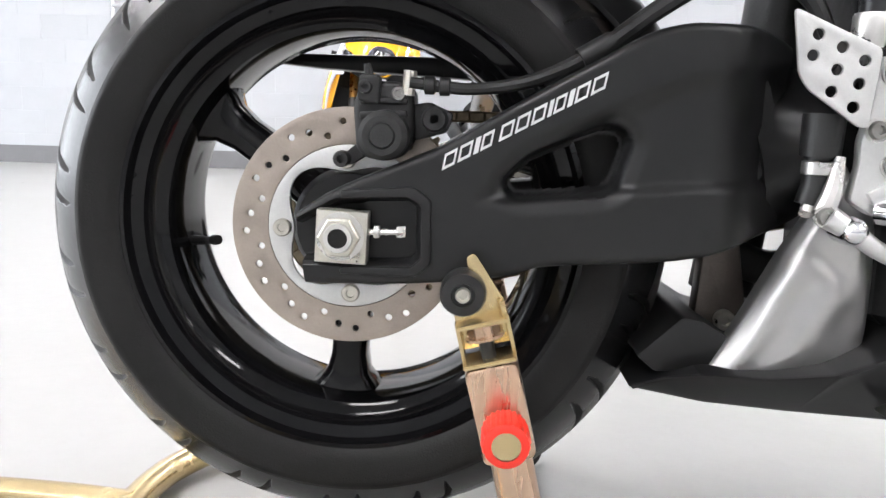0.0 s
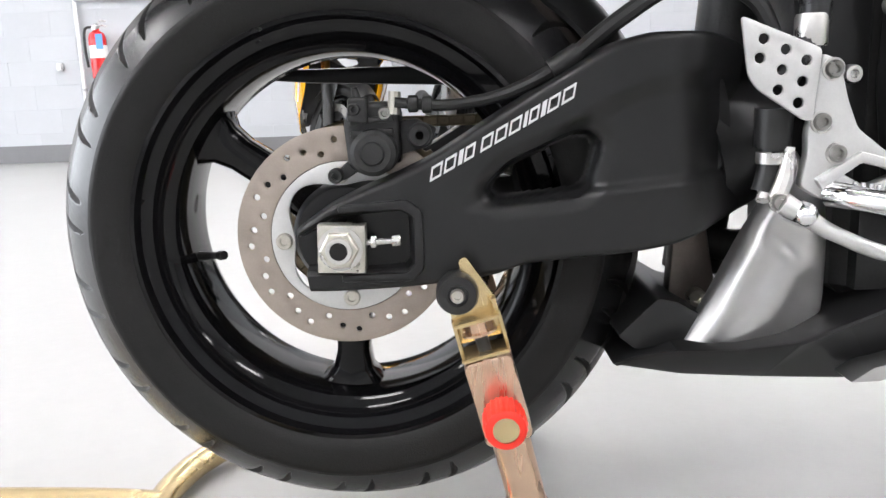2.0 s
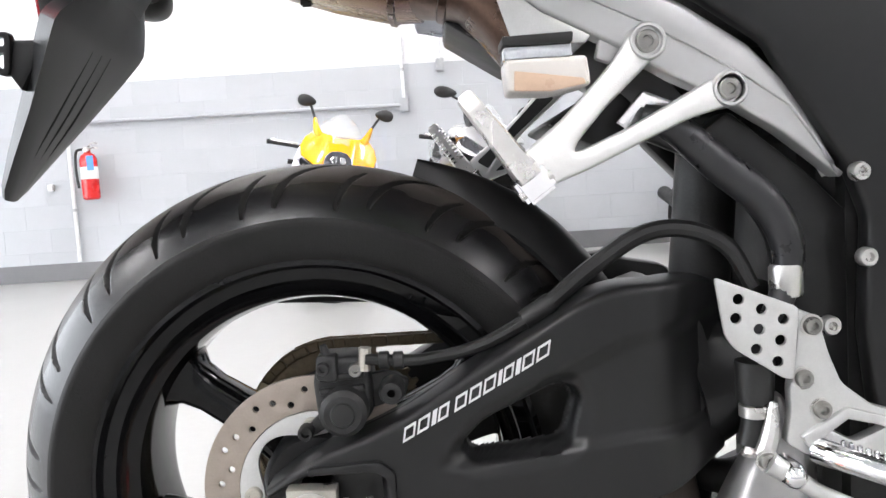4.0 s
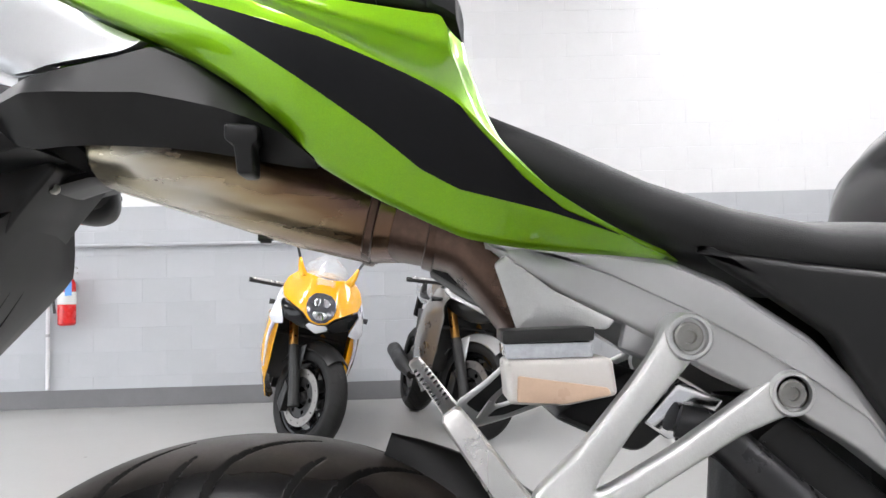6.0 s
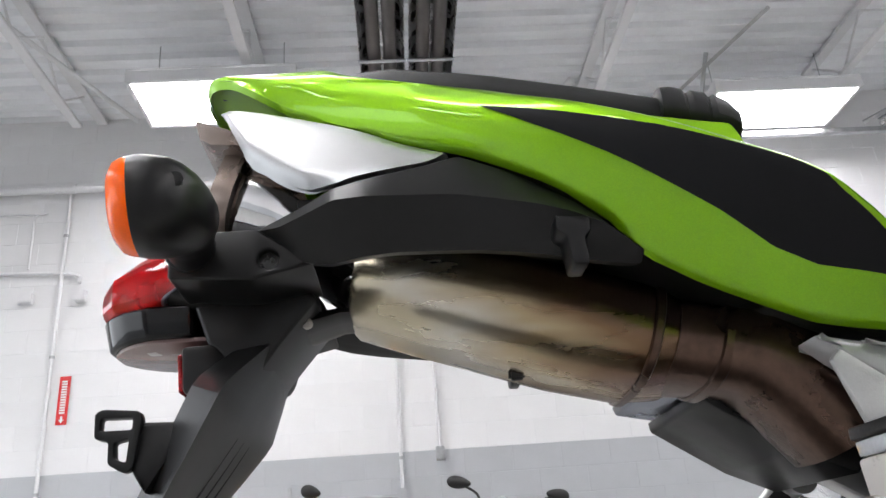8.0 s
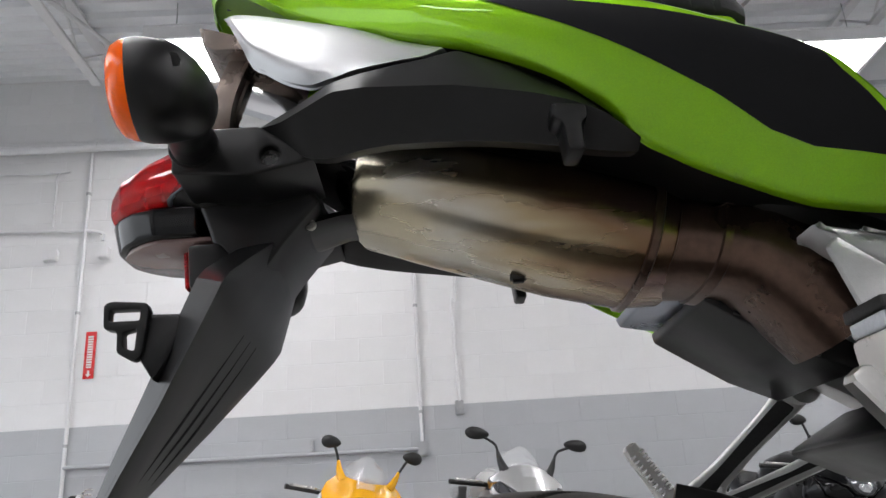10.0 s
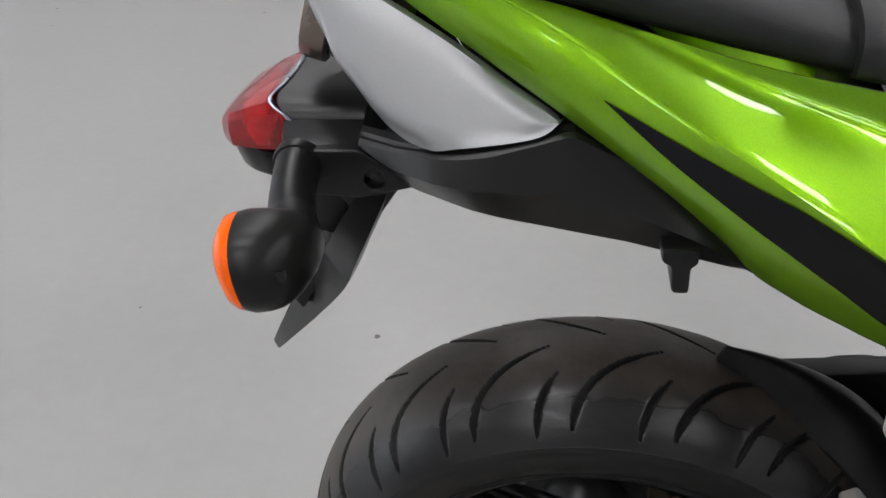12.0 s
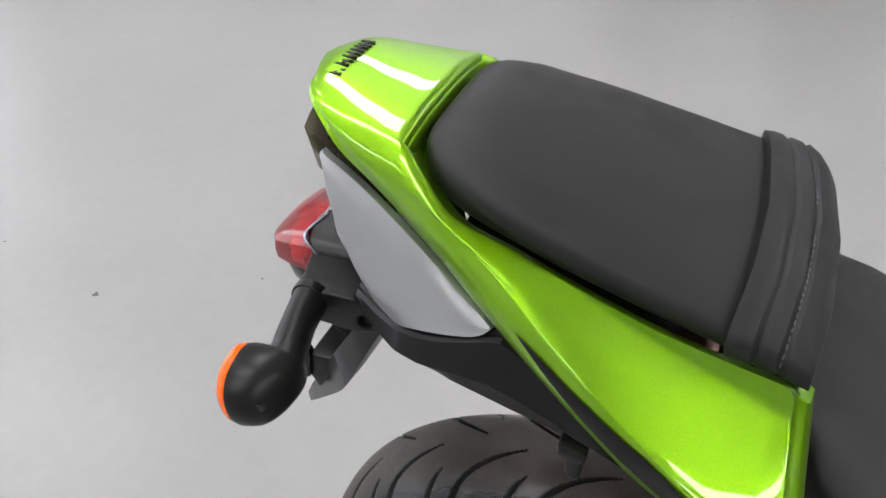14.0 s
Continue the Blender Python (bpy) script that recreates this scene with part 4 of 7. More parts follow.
part("swingarm_left", mirror_y(plate(outline, -0.142, -0.100, [window], 0.006, warp=swing_warp, seg=2)), "satin_black", swing)
part("slot_floor", plate([(0.02, 0.335), (0.075, 0.335), (0.075, 0.402), (0.02, 0.402)], -0.122, -0.112, bevel=0), "satin_black", swing)
rim_in = [(0.0, 0.397), (0.060, 0.400), (0.0715, 0.393), (0.0715, 0.347), (0.063, 0.339), (0.0, 0.337), (0.0, 0.330), (0.068, 0.331), (0.080, 0.342), (0.080, 0.398), (0.066, 0.409), (0.0, 0.404)]
part("slot_rib", plate(rounded(rim_in, 0.003, 2), -0.147, -0.138, bevel=0.002, warp=swing_warp), "satin_black", swing)
bm = bmesh.new()
rings = []
for y, z0, z1 in ((-0.10, 0.40, 0.53), (-0.05, 0.41, 0.54), (0.05, 0.41, 0.54), (0.10, 0.40, 0.53)):
    rings.append([(0.345 + 0.035 * math.cos(t), y, (z0 + z1) / 2 + (z1 - z0) / 2 * math.sin(t)) for t in (2 * math.pi * k / 20 for k in range(20))])
part("cross_brace", loft(rings), "satin_black", swing)
part("pivot_tube", tube([(0.37, 0, 0.44), (0.45, 0, 0.46), (0.53, 0, 0.47)], [0.09, 0.07, 0.06], 18, flat=1.2), "satin_black", swing)
# slanted letter-like blocks, white outline with dark middle
d = (Vector((0.229, 0, 0.500)) - Vector((0.088, 0, 0.424)))
run, length = d.normalized(), d.length
rise = Vector((-run.z, 0, run.x)) + run * 0.80


def letter_blocks():
    bm, dark, s = bmesh.new(), bmesh.new(), 0.0
    for w in (0.0135, 0.0135, 0.006, 0.012, -0.004, 0.0135, 0.0135, 0.0135, 0.005, 0.0115, 0.006, 0.0135, 0.0145):
        if w < 0:
            s -= w
            continue
        for target, inset, y, h in ((bm, 0.0, -0.0006, 0.0112), (dark, 0.0021, -0.0009, 0.0112)):
            a, b = s + inset, s + w - inset - 0.0012
            if b - a < 0.001:
                continue
            q = []
            for u, v in ((a, inset), (b, inset), (b, h - inset), (a, h - inset)):
                p = Vector((0.088, 0, 0.424)) + run * u + rise * v
                x, yy, z = swing_dish(Vector((p.x, -0.142, p.z)))
                q.append(target.verts.new((x, yy + y, z)))
            target.faces.new(q)
        s += w * length / 0.1445
    return bm, dark


bm, dark = letter_blocks()
part("lettering", bm, "lettering", swing, "white slanted outlined lettering blocks")
part("lettering_centre", dark, "black_mark", swing)
# axle and adjuster
block = plate([(-0.021, 0.342), (0.024, 0.340), (0.026, 0.386), (-0.019, 0.388)], -0.148, -0.128, bevel=0.0015)
part("axle_block", block, "zinc", bike, "square bright metal axle block")
part("axle_nut", nut((0.002, 0, 0.365), 0.0185, -0.148, -0.160, 0.010), "zinc", bike)
part("axle_end", lathe([(0.0085, -0.13), (0.0085, -0.164), (0.012, -0.164), (0.0135, -0.158), (0.0135, -0.13)], 24, (0.002, 0, 0.365)), "steel", bike)
# flat black disc stands for the shade inside the hollow axle
part("axle_hole_shade", lathe([(0.0088, -0.1636), (0.0, -0.1636)], 24, (0.002, 0, 0.365)), "rubber", bike)
part("axle_washer", lathe([(0.010, -0.149), (0.021, -0.149), (0.021, -0.151), (0.010, -0.151)], 30, (0.002, 0, 0.365)), "steel", bike)
bm = tube([(0.024, -0.138, 0.368), (0.054, -0.138, 0.369)], 0.003, 8)
join(bm, nut((0, -0.138, 0.3685), 0.006, 0.030, 0.035, axis="x"))
join(bm, nut((0, -0.138, 0.369), 0.0055, 0.050, 0.058, axis="x"))
part("chain_adjuster", bm, "steel", bike, "bright chain adjuster bolt")
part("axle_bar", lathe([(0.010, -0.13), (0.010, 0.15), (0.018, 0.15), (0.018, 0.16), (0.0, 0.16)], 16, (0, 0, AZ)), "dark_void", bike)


# rear brake caliper
caliper = part("brake_caliper", plate(rounded([(0.010, 0.438), (0.022, 0.430), (0.050, 0.432), (0.062, 0.448), (0.061, 0.492), (0.048, 0.499), (0.014, 0.499), (0.007, 0.478)], 0.006), -0.118, -0.066, bevel=0.006, seg=3), "dark_metal", bike, "black cast rear brake caliper")
part("piston_housing", lathe([(0, -0.142), (0.017, -0.142), (0.0215, -0.137), (0.0225, -0.115), (0.0225, -0.1)], 28, (0.036, 0, 0.452)), "dark_metal", caliper)
part("bleed_block", plate(rounded([(0.012, 0.482), (0.032, 0.478), (0.032, 0.504), (0.014, 0.504)], 0.004), -0.130, -0.11, bevel=0.003), "dark_metal", caliper)
part("banjo_bolt", tube([(0.056, -0.122, 0.487), (0.058, -0.122, 0.508)], 0.006, 10), "zinc", caliper)
part("slide_pin_boot", lathe([(0.004, -0.135), (0.0095, -0.135), (0.0115, -0.130), (0.0115, -0.11), (0.0105, -0.09)], 18, (0.080, 0, 0.467)), "hose", caliper)
part("caliper_bracket", plate(rounded([(-0.010, 0.424), (0.004, 0.424), (0.03, 0.440), (0.09, 0.455), (0.096, 0.472), (0.075, 0.482), (0.05, 0.478), (0.0, 0.436)], 0.004), -0.108, -0.098, bevel=0.002), "dark_metal", caliper)
part("bracket_bolt", hexbolt((-0.003, 0, 0.430), 0.0075, -0.108, -0.121), "dark_metal", caliper)
for z in (0.466, 0.478):
    part("caliper_fin", plate(rounded([(0.014, z), (0.056, z + 0.002), (0.055, z + 0.008), (0.014, z + 0.006)], 0.002), -0.124, -0.116, bevel=0.0015), "dark_metal", caliper)
part("piston_cap", lathe([(0, -0.1445), (0.010, -0.1445), (0.0115, -0.142), (0.0115, -0.140)], 24, (0.036, 0, 0.452)), "hose", caliper)
part("bleed_nipple", tube([(0.022, -0.122, 0.503), (0.020, -0.123, 0.513)], [0.0045, 0.003], 10), "hose", caliper, "rubber capped bleed nipple")
part("caliper_bolt", hexbolt((0.048, 0, 0.488), 0.0065, -0.118, -0.127), "bolt_steel", caliper)
part("pad_pin", hexbolt((0.020, 0, 0.493), 0.006, -0.130, -0.137), "dark_metal", caliper)
part("brake_pad", plate([(0.015, 0.442), (0.058, 0.450), (0.056, 0.475), (0.012, 0.468)], -0.0785, -0.066, bevel=0.001), "exhaust_dark", caliper)
hose = part("brake_hose", tube([(0.058, -0.126, 0.498), (0.085, -0.124, 0.495), (0.115, -0.12, 0.494), (0.162, -0.118, 0.502), (0.215, -0.112, 0.526), (0.270, -0.108, 0.566), (0.319, -0.105, 0.594), (0.360, -0.107, 0.596), (0.395, -0.112, 0.578), (0.415, -0.118, 0.540)], [0.005, 0.0055, 0.0055, 0.0065, 0.0085, 0.0085, 0.0085, 0.0085, 0.007], 10), "hose", bike, "black rubber brake hose")
for p in ((0.075, -0.125, 0.496), (0.088, -0.124, 0.495)):
    part("hose_collar", lathe([(0.006, -0.005), (0.0082, -0.004), (0.0082, 0.004), (0.006, 0.005)], 14, p, "x"), "hose", hose)
part("hose_sleeve", tube([(0.205, -0.113, 0.521), (0.232, -0.111, 0.537)], 0.0105, 12), "hose", hose)


# chain and guards
def chain_run():
    bm = bmesh.new()
    fr = (0.60, 0.43, 0.040)
    pts = []
    for k in range(40):
        t = k / 39
        pts.append((0.0 + t * fr[0], AZ + 0.106 + t * (fr[1] + fr[2] - AZ - 0.106)))
    for k in range(40):
        t = k / 39
        pts.insert(0, (t * fr[0], AZ - 0.106 + t * (fr[1] - fr[2] - AZ + 0.106)) if False else (0.106 * math.cos(math.pi / 2 + math.pi * t), AZ + 0.106 * math.sin(math.pi / 2 + math.pi * t)))
    for k in range(40):
        t = k / 39
        pts.insert(0, (t * fr[0], AZ - 0.106 + t * (fr[1] - fr[2] - AZ + 0.106)))
    path = [Vector((x, 0, z)) for x, z in pts]
    acc, nxt, n = 0.0, 0.0, 0
    for a, b in zip(path, path[1:]):
        seg = (b - a).length
        while nxt <= acc + seg and seg > 1e-6:
            c = a.lerp(b, (nxt - acc) / seg)
            d = (b - a).normalized()
            ang = math.degrees(math.atan2(d.z, d.x))
            w = 0.0085 if n % 2 else 0.0065
            for s in (-1, 1):
                box((-0.0098, s * w - 0.001, -0.0065), (0.0098, s * w + 0.001, 0.0065), 0.0025, bm, 1, pose(c.x, 0.099, c.z, 0, -ang, 0))
            nxt += 0.015875
            n += 1
        acc += seg
    return bm


part("drive_chain", chain_run(), "chain", bike, "dark oily drive chain")
part("chain_guard", plate(rounded([(-0.125, 0.527), (-0.100, 0.538), (0.10, 0.537), (0.34, 0.56), (0.34, 0.50), (0.10, 0.513), (-0.06, 0.521)], 0.004), 0.105, 0.135, bevel=0.003), "plastic", bike, "black plastic chain guard")


def hugger():
    rings = []
    for k in range(15):
        t = k / 14
        a = radians(70 - 62 * t)
        r = 0.334 + 0.012 * t
        w = 0.004 + 0.098 * min(1, t * 1.15)
        c, s = math.cos(a), math.sin(a)
        ring = []
        for u in [i / 10 for i in range(-10, 11)]:
            rr = r - 0.04 * abs(u) ** 2.4 + 0.012 * math.sin(t * math.pi)
            ring.append((rr * c, u * w, AZ + rr * s))
        for u in [i / 10 for i in range(10, -11, -1)]:
            rr = r - 0.04 * abs(u) ** 2.4 - 0.004 + 0.012 * math.sin(t * math.pi)
            ring.append((rr * c, u * (w - 0.003), AZ + rr * s))
        rings.append(ring)
    return loft(rings)


part("rear_hugger", hugger(), "plastic", bike, "black plastic mudguard over the rear tyre")


# tail fairing: three lines run along each side, the upper rim, the shoulder crease and the lower skirt (x, half width, height)
RIM = [(-0.234, 0.016, 1.098), (-0.2335, 0.026, 1.098), (-0.2315, 0.037, 1.0978), (-0.227, 0.047, 1.0972), (-0.217, 0.056, 1.0955), (-0.19, 0.068, 1.090), (-0.16, 0.078, 1.085),
       (-0.132, 0.087, 1.080), (-0.112, 0.100, 1.065), (-0.08, 0.118, 1.044), (-0.037, 0.124, 1.032), (0.0, 0.130, 1.0215), (0.076, 0.139, 1.001),
       (0.155, 0.143, 0.985), (0.20, 0.146, 0.977)]
CREASE = [(-0.234, 0.018, 1.0945), (-0.2335, 0.029, 1.0945), (-0.2315, 0.041, 1.0943), (-0.227, 0.052, 1.0935), (-0.217, 0.064, 1.0900), (-0.19, 0.083, 1.075), (-0.16, 0.097, 1.0610),
          (-0.132, 0.106, 1.054), (-0.112, 0.113, 1.0495), (-0.08, 0.126, 1.040), (-0.037, 0.145, 1.0205), (0.0, 0.166, 1.0005), (0.04, 0.187, 0.980),
          (0.09, 0.207, 0.952), (0.13, 0.220, 0.926), (0.170, 0.229, 0.8985), (0.189, 0.227, 0.879), (0.203, 0.222, 0.866), (0.217, 0.216, 0.855),
          (0.240, 0.204, 0.842), (0.265, 0.189, 0.830), (0.286, 0.170, 0.823), (0.308, 0.148, 0.817)]
SKIRT = [(-0.234, 0.019, 1.0925), (-0.2335, 0.031, 1.0925), (-0.2315, 0.044, 1.0920), (-0.227, 0.056, 1.0910), (-0.211, 0.073, 1.0835), (-0.187, 0.087, 1.0645), (-0.163, 0.0915, 1.047),
         (-0.14, 0.098, 1.032), (-0.118, 0.106, 1.018), (-0.096, 0.116, 1.006), (-0.075, 0.126, 0.994), (-0.051, 0.138, 0.981), (-0.028, 0.149, 0.968),
         (-0.01, 0.156, 0.957), (0.007, 0.162, 0.946), (0.02, 0.166, 0.937), (0.033, 0.169, 0.927), (0.044, 0.170, 0.917), (0.055, 0.171, 0.907),
         (0.063, 0.170, 0.898), (0.070, 0.169, 0.889), (0.075, 0.168, 0.884), (0.079, 0.168, 0.880), (0.094, 0.169, 0.870), (0.11, 0.170, 0.860),
         (0.133, 0.172, 0.848), (0.155, 0.174, 0.837), (0.175, 0.176, 0.8285), (0.22, 0.180, 0.820), (0.267, 0.172, 0.816), (0.308, 0.146, 0.8135)]


def along(table, x):
    """Half width and height of one of the lines at x."""
    xs = [p[0] for p in table]
    return soft_lerp(x, xs, [p[1] for p in table]), soft_lerp(x, xs, [p[2] for p in table])


def side_y(x, z):
    """Half width of the tail's side at x and height z: two shallow convex facets that meet in the crease."""
    (ry, rz), (ey, ez), (sy, sz) = along(RIM, x), along(CREASE, x), along(SKIRT, x)
    low = 0.009 * max(0.0, min(1.0, (x + 0.16) / 0.1, (0.17 - x) / 0.1))
    if z >= ez:
        # an upright band under the rim grows taller towards the front
        band = rz - 0.023 * max(0.0, min(1.0, (x + 0.01) / 0.165))
        if z >= band:
            return ry + 0.002 * (rz - z) / 0.02
        f = (z - ez) / max(1e-4, band - ez)
        return ey + (ry + 0.002 - ey) * f + 0.004 * 4 * f * (1 - f) * min(1.0, max(0.0, (0.19 - x) / 0.02))
    f = (ez - z) / max(1e-4, ez - sz)
    return ey + (sy - ey) * f + low * 4 * f * (1 - f)


def front_z(x):
    """Height of the panel's upper border: the rim, then the front edge that falls to the crease."""
    if x < 0.150:
        return along(RIM, x)[1]
    return soft_lerp(x, [0.150, 0.160, 0.1655, 0.1675, 0.170, 0.1735, 0.180, 0.189], [0.986, 0.984, 0.974, 0.957, 0.934, 0.912, 0.890, 0.879]) if x < 0.189 else along(CREASE, x)[1]


def skin(x, smooth=3):
    """Points of the right side at x from the upper border to the skirt, the crease rounded off."""
    top, ez, sz = front_z(x), along(CREASE, x)[1], along(SKIRT, x)[1]
    ez = min(ez, top)
    zs = [top + (ez - top) * (k / 20) for k in range(20)] + [ez + (sz - ez) * k / 18 for k in range(19)]
    ys = [side_y(x, z) for z in zs]
    for _ in range(smooth):
        ys = [ys[0]] + [(a + 2 * b + c) / 4 for a, b, c in zip(ys, ys[1:], ys[2:])] + [ys[-1]]
    return [Vector((x, -y, z)) for y, z in zip(ys, zs)]


XS = [-0.131 + 0.281 * k / 70 for k in range(71)] + [0.150 + 0.042 * k / 24 for k in range(1, 25)] + [0.192 + 0.116 * k / 24 for k in range(1, 25)]


def tail_side(side):
    rings = []
    for x in XS:
        outer = skin(x)
        p = outer[0]
        # the border turns inwards, down beside the seat or forwards along the front edge
        front = max(0.0, min(1.0, (x - 0.158) / 0.008))
        roll = [p + Vector((0.014 * front * q * q, w, -h * (1 - 0.6 * front))) for q, w, h in ((0.15, 0.002, 0.0002), (0.35, 0.004, 0.0016), (0.55, 0.006, 0.005), (0.75, 0.0075, 0.011), (0.9, 0.011, 0.016), (1.0, 0.026, 0.018))]
        inner = [Vector((q.x, q.y + 0.006, q.z - 0.002)) for q in outer[3:]]
        ring = roll[::-1] + outer + inner[::-1]
        rings.append([Vector((q.x, q.y * side, q.z)) for q in ring])
    return loft(rings)


tail = part("tail_fairing", tail_side(1), "green", bike, "glossy lime green metallic tail fairing")
part("tail_fairing_left", tail_side(-1), "green", tail)


def tail_deck():
    """The flat top of the tail behind the seat with its sloping sides, a rounded rear and a front edge rolled down to the seat."""
    rings = []
    for x, fall in [(-0.234, 0.0), (-0.2335, 0.0), (-0.2325, 0.0), (-0.231, 0.0), (-0.229, 0.0), (-0.227, 0.0), (-0.224, 0.0)] + [(-0.220 + 0.082 * k / 20, 0.0) for k in range(21)] + [(-0.135, 0.0005), (-0.133, 0.0015), (-0.1318, 0.004), (-0.131, 0.009), (-0.1305, 0.018)]:
        side = skin(x)
        w, z = -side[0].y, side[0].z
        dome = 0.007 * min(1.0, 0.55 + (x + 0.234) / 0.02)
        top = []
        for k in range(15):
            u = math.sin(math.pi / 2 * (k / 14)) if k < 14 else 1.0
            top.append(Vector((x - 0.006 * max(0.0, min(1.0, (-0.222 - x) / 0.012)) * (1 - u * u), -w * u, z + dome * (1 - u ** 2.6) - fall * (1 - 0.75 * u ** 6))))
        right = top[:-1] + side
        for _ in range(3):
            right = [right[0]] + [(a + b * 2 + c) / 4 for a, b, c in zip(right, right[1:], right[2:])] + [right[-1]]
        full = [Vector((p.x, -p.y, p.z)) for p in right[:0:-1]] + right
        under = [Vector((p.x + 0.002, p.y * 0.94, p.z - 0.005)) for p in full[::-1]]
        rings.append(full + under)
    return loft(rings)


part("tail_deck", tail_deck(), "green", tail, angle=40)
part("trough_floor", plate(rounded([(-0.16, 1.058), (-0.05, 1.036), (-0.05, 1.030), (-0.16, 1.052)], 0.001, 1), -0.085, 0.085, bevel=0.001, warp=lambda v: (v.x, v.y * lerp(v.x, [-0.16, -0.05], [0.8, 1.15]), v.z)), "green", tail)


def swoosh(side):
    """A charcoal graphic that lies on the lower facet and widens towards the front."""
    tx, tz = [-0.019, 0.0235, 0.060, 0.085, 0.106, 0.138, 0.157, 0.168, 0.176, 0.192, 0.205, 0.215, 0.231, 0.243, 0.269], [0.9938, 0.9757, 0.9597, 0.949, 0.938, 0.9205, 0.9085, 0.900, 0.889, 0.8717, 0.8585, 0.8509, 0.8400, 0.8356, 0.8254]
    bx, bz = [-0.019, 0.012, 0.054, 0.0805, 0.1155, 0.145, 0.168, 0.195, 0.227, 0.269], [0.9934, 0.9692, 0.939, 0.9195, 0.893, 0.868, 0.8550, 0.8467, 0.8377, 0.8252]
    rings = []
    for k in range(90):
        x = -0.019 + 0.288 * k / 89
        base = skin(x)
        zs, ys = [p.z for p in base[::-1]], [-p.y for p in base[::-1]]
        a, b = min(lerp(x, tx, tz), front_z(x) - 0.003), lerp(x, bx, bz)
        a = max(a, b + 0.0004)
        col = []
        for q in range(13):
            z = a + (b - a) * q / 12
            col.append(Vector((x, side * -(float(np.interp(z, zs, ys)) + 0.0012), z + 0.0004)))
        rings.append(col)
    return loft(rings, cap=False, closed=False)


for side in (1, -1):
    part("side_graphic", swoosh(side), "decal_black", tail, "charcoal black swoosh graphic")
# plain letter bars across the rear of the tail
bm = bmesh.new()
for k in range(5):
    y = -0.034 + k * 0.0140
    x, z = -0.2165, 1.1038 - 0.006 * (y / 0.05) ** 2
    for lo, hi in (((x - 0.0065, y), (x + 0.0065, y + 0.0030)), ((x - 0.0065, y + 0.0075), (x + 0.0065, y + 0.0105)), ((x - 0.0015, y + 0.0030), (x + 0.0015, y + 0.0075))):
        box((*lo, z - 0.004), (*hi, z), 0.0002, bm, 1)
part("tail_lettering", bm, "black_mark", tail, "small black lettering bars")


# seats
def passenger_seat():
    rings = []
    for x, w, zt, zb in ((-0.1245, 0.050, 1.068, 1.056), (-0.1235, 0.060, 1.075, 1.052), (-0.120, 0.071, 1.081, 1.048), (-0.114, 0.081, 1.083, 1.045), (-0.104, 0.091, 1.082, 1.041), (-0.092, 0.099, 1.079, 1.037), (-0.076, 0.107, 1.075, 1.033), (-0.055, 0.113, 1.068, 1.029), (-0.03, 0.119, 1.061, 1.024), (0.0, 0.124, 1.053, 1.016), (0.06, 0.131, 1.036, 1.002), (0.12, 0.136, 1.019, 0.989), (0.150, 0.138, 1.011, 0.984), (0.162, 0.133, 1.000, 0.980)):
        ring = []
        for k in range(28):
            t = 2 * math.pi * k / 28
            c, s = math.cos(t), math.sin(t)
            e = 0.34
            u, v = math.copysign(abs(c) ** e, c), math.copysign(abs(s) ** (e * 1.6), s)
            dome = 0.009 * (1 - u * u) * min(1.0, (x + 0.128) / 0.03) if s > 0 else 0
            ring.append((x, w * u, (zt + zb) / 2 + (zt - zb) / 2 * v + dome))
        rings.append(ring)
    return loft(rings)


pseat = part("passenger_seat", passenger_seat(), "seat", bike, "black vinyl passenger seat with a stitched strap", angle=50)


def strap():
    rings = []
    for x, grow in ((0.106, 0.000), (0.1065, 0.0045), (0.114, 0.0062), (0.122, 0.0062), (0.1255, 0.0036), (0.129, 0.0062), (0.138, 0.0064), (0.1415, 0.0036), (0.145, 0.0062), (0.154, 0.0060), (0.1615, 0.004), (0.1625, 0.0)):
        w, zt, zb = 0.1385 + grow, lerp(x, [0.106, 0.148, 0.163], [1.0240, 1.0125, 0.998]) + grow, lerp(x, [0.106, 0.148, 0.163], [0.992, 0.984, 0.979])
        ring = []
        for k in range(36):
            t = 2 * math.pi * k / 36
            c, s = math.cos(t), math.sin(t)
            u, v = math.copysign(abs(c) ** 0.34, c), math.copysign(abs(s) ** 0.54, s)
            ring.append((x + 0.012 * (1 - u * u), w * u, (zt + zb) / 2 + (zt - zb) / 2 * v + (0.009 * (1 - u * u) if s > 0 else 0)))
        rings.append(ring)
    return loft(rings)


band = part("seat_strap", strap(), "seat", pseat, "black ribbed passenger strap")
band.location = (0.010, 0, -0.003)
bm, walked, last = bmesh.new(), 0.0, None
for k in range(1201):
    t = math.pi * (1 - k / 1200)
    c, q = math.cos(t), math.sin(t)
    u, v = math.copysign(abs(c) ** 0.34, c), abs(q) ** 0.54
    w, zt, zb = 0.1385 + 0.0040, 1.0143 + 0.0040, 0.985
    p = Vector((0.1415 + 0.012 * (1 - u * u), w * u, (zt + zb) / 2 + (zt - zb) / 2 * v + 0.009 * (1 - u * u)))
    if last is not None:
        walked += (p - last).length
    if last is None or walked > 0.0065:
        start, walked = p, 0.0
    elif walked > 0.0038 and start is not None:
        tube([start, p], 0.0007, 5, bm=bm)
        start = None
    last = p
part("stitching", bm, "stitch", band, "pale grey stitches")["kind"] = "stuff"


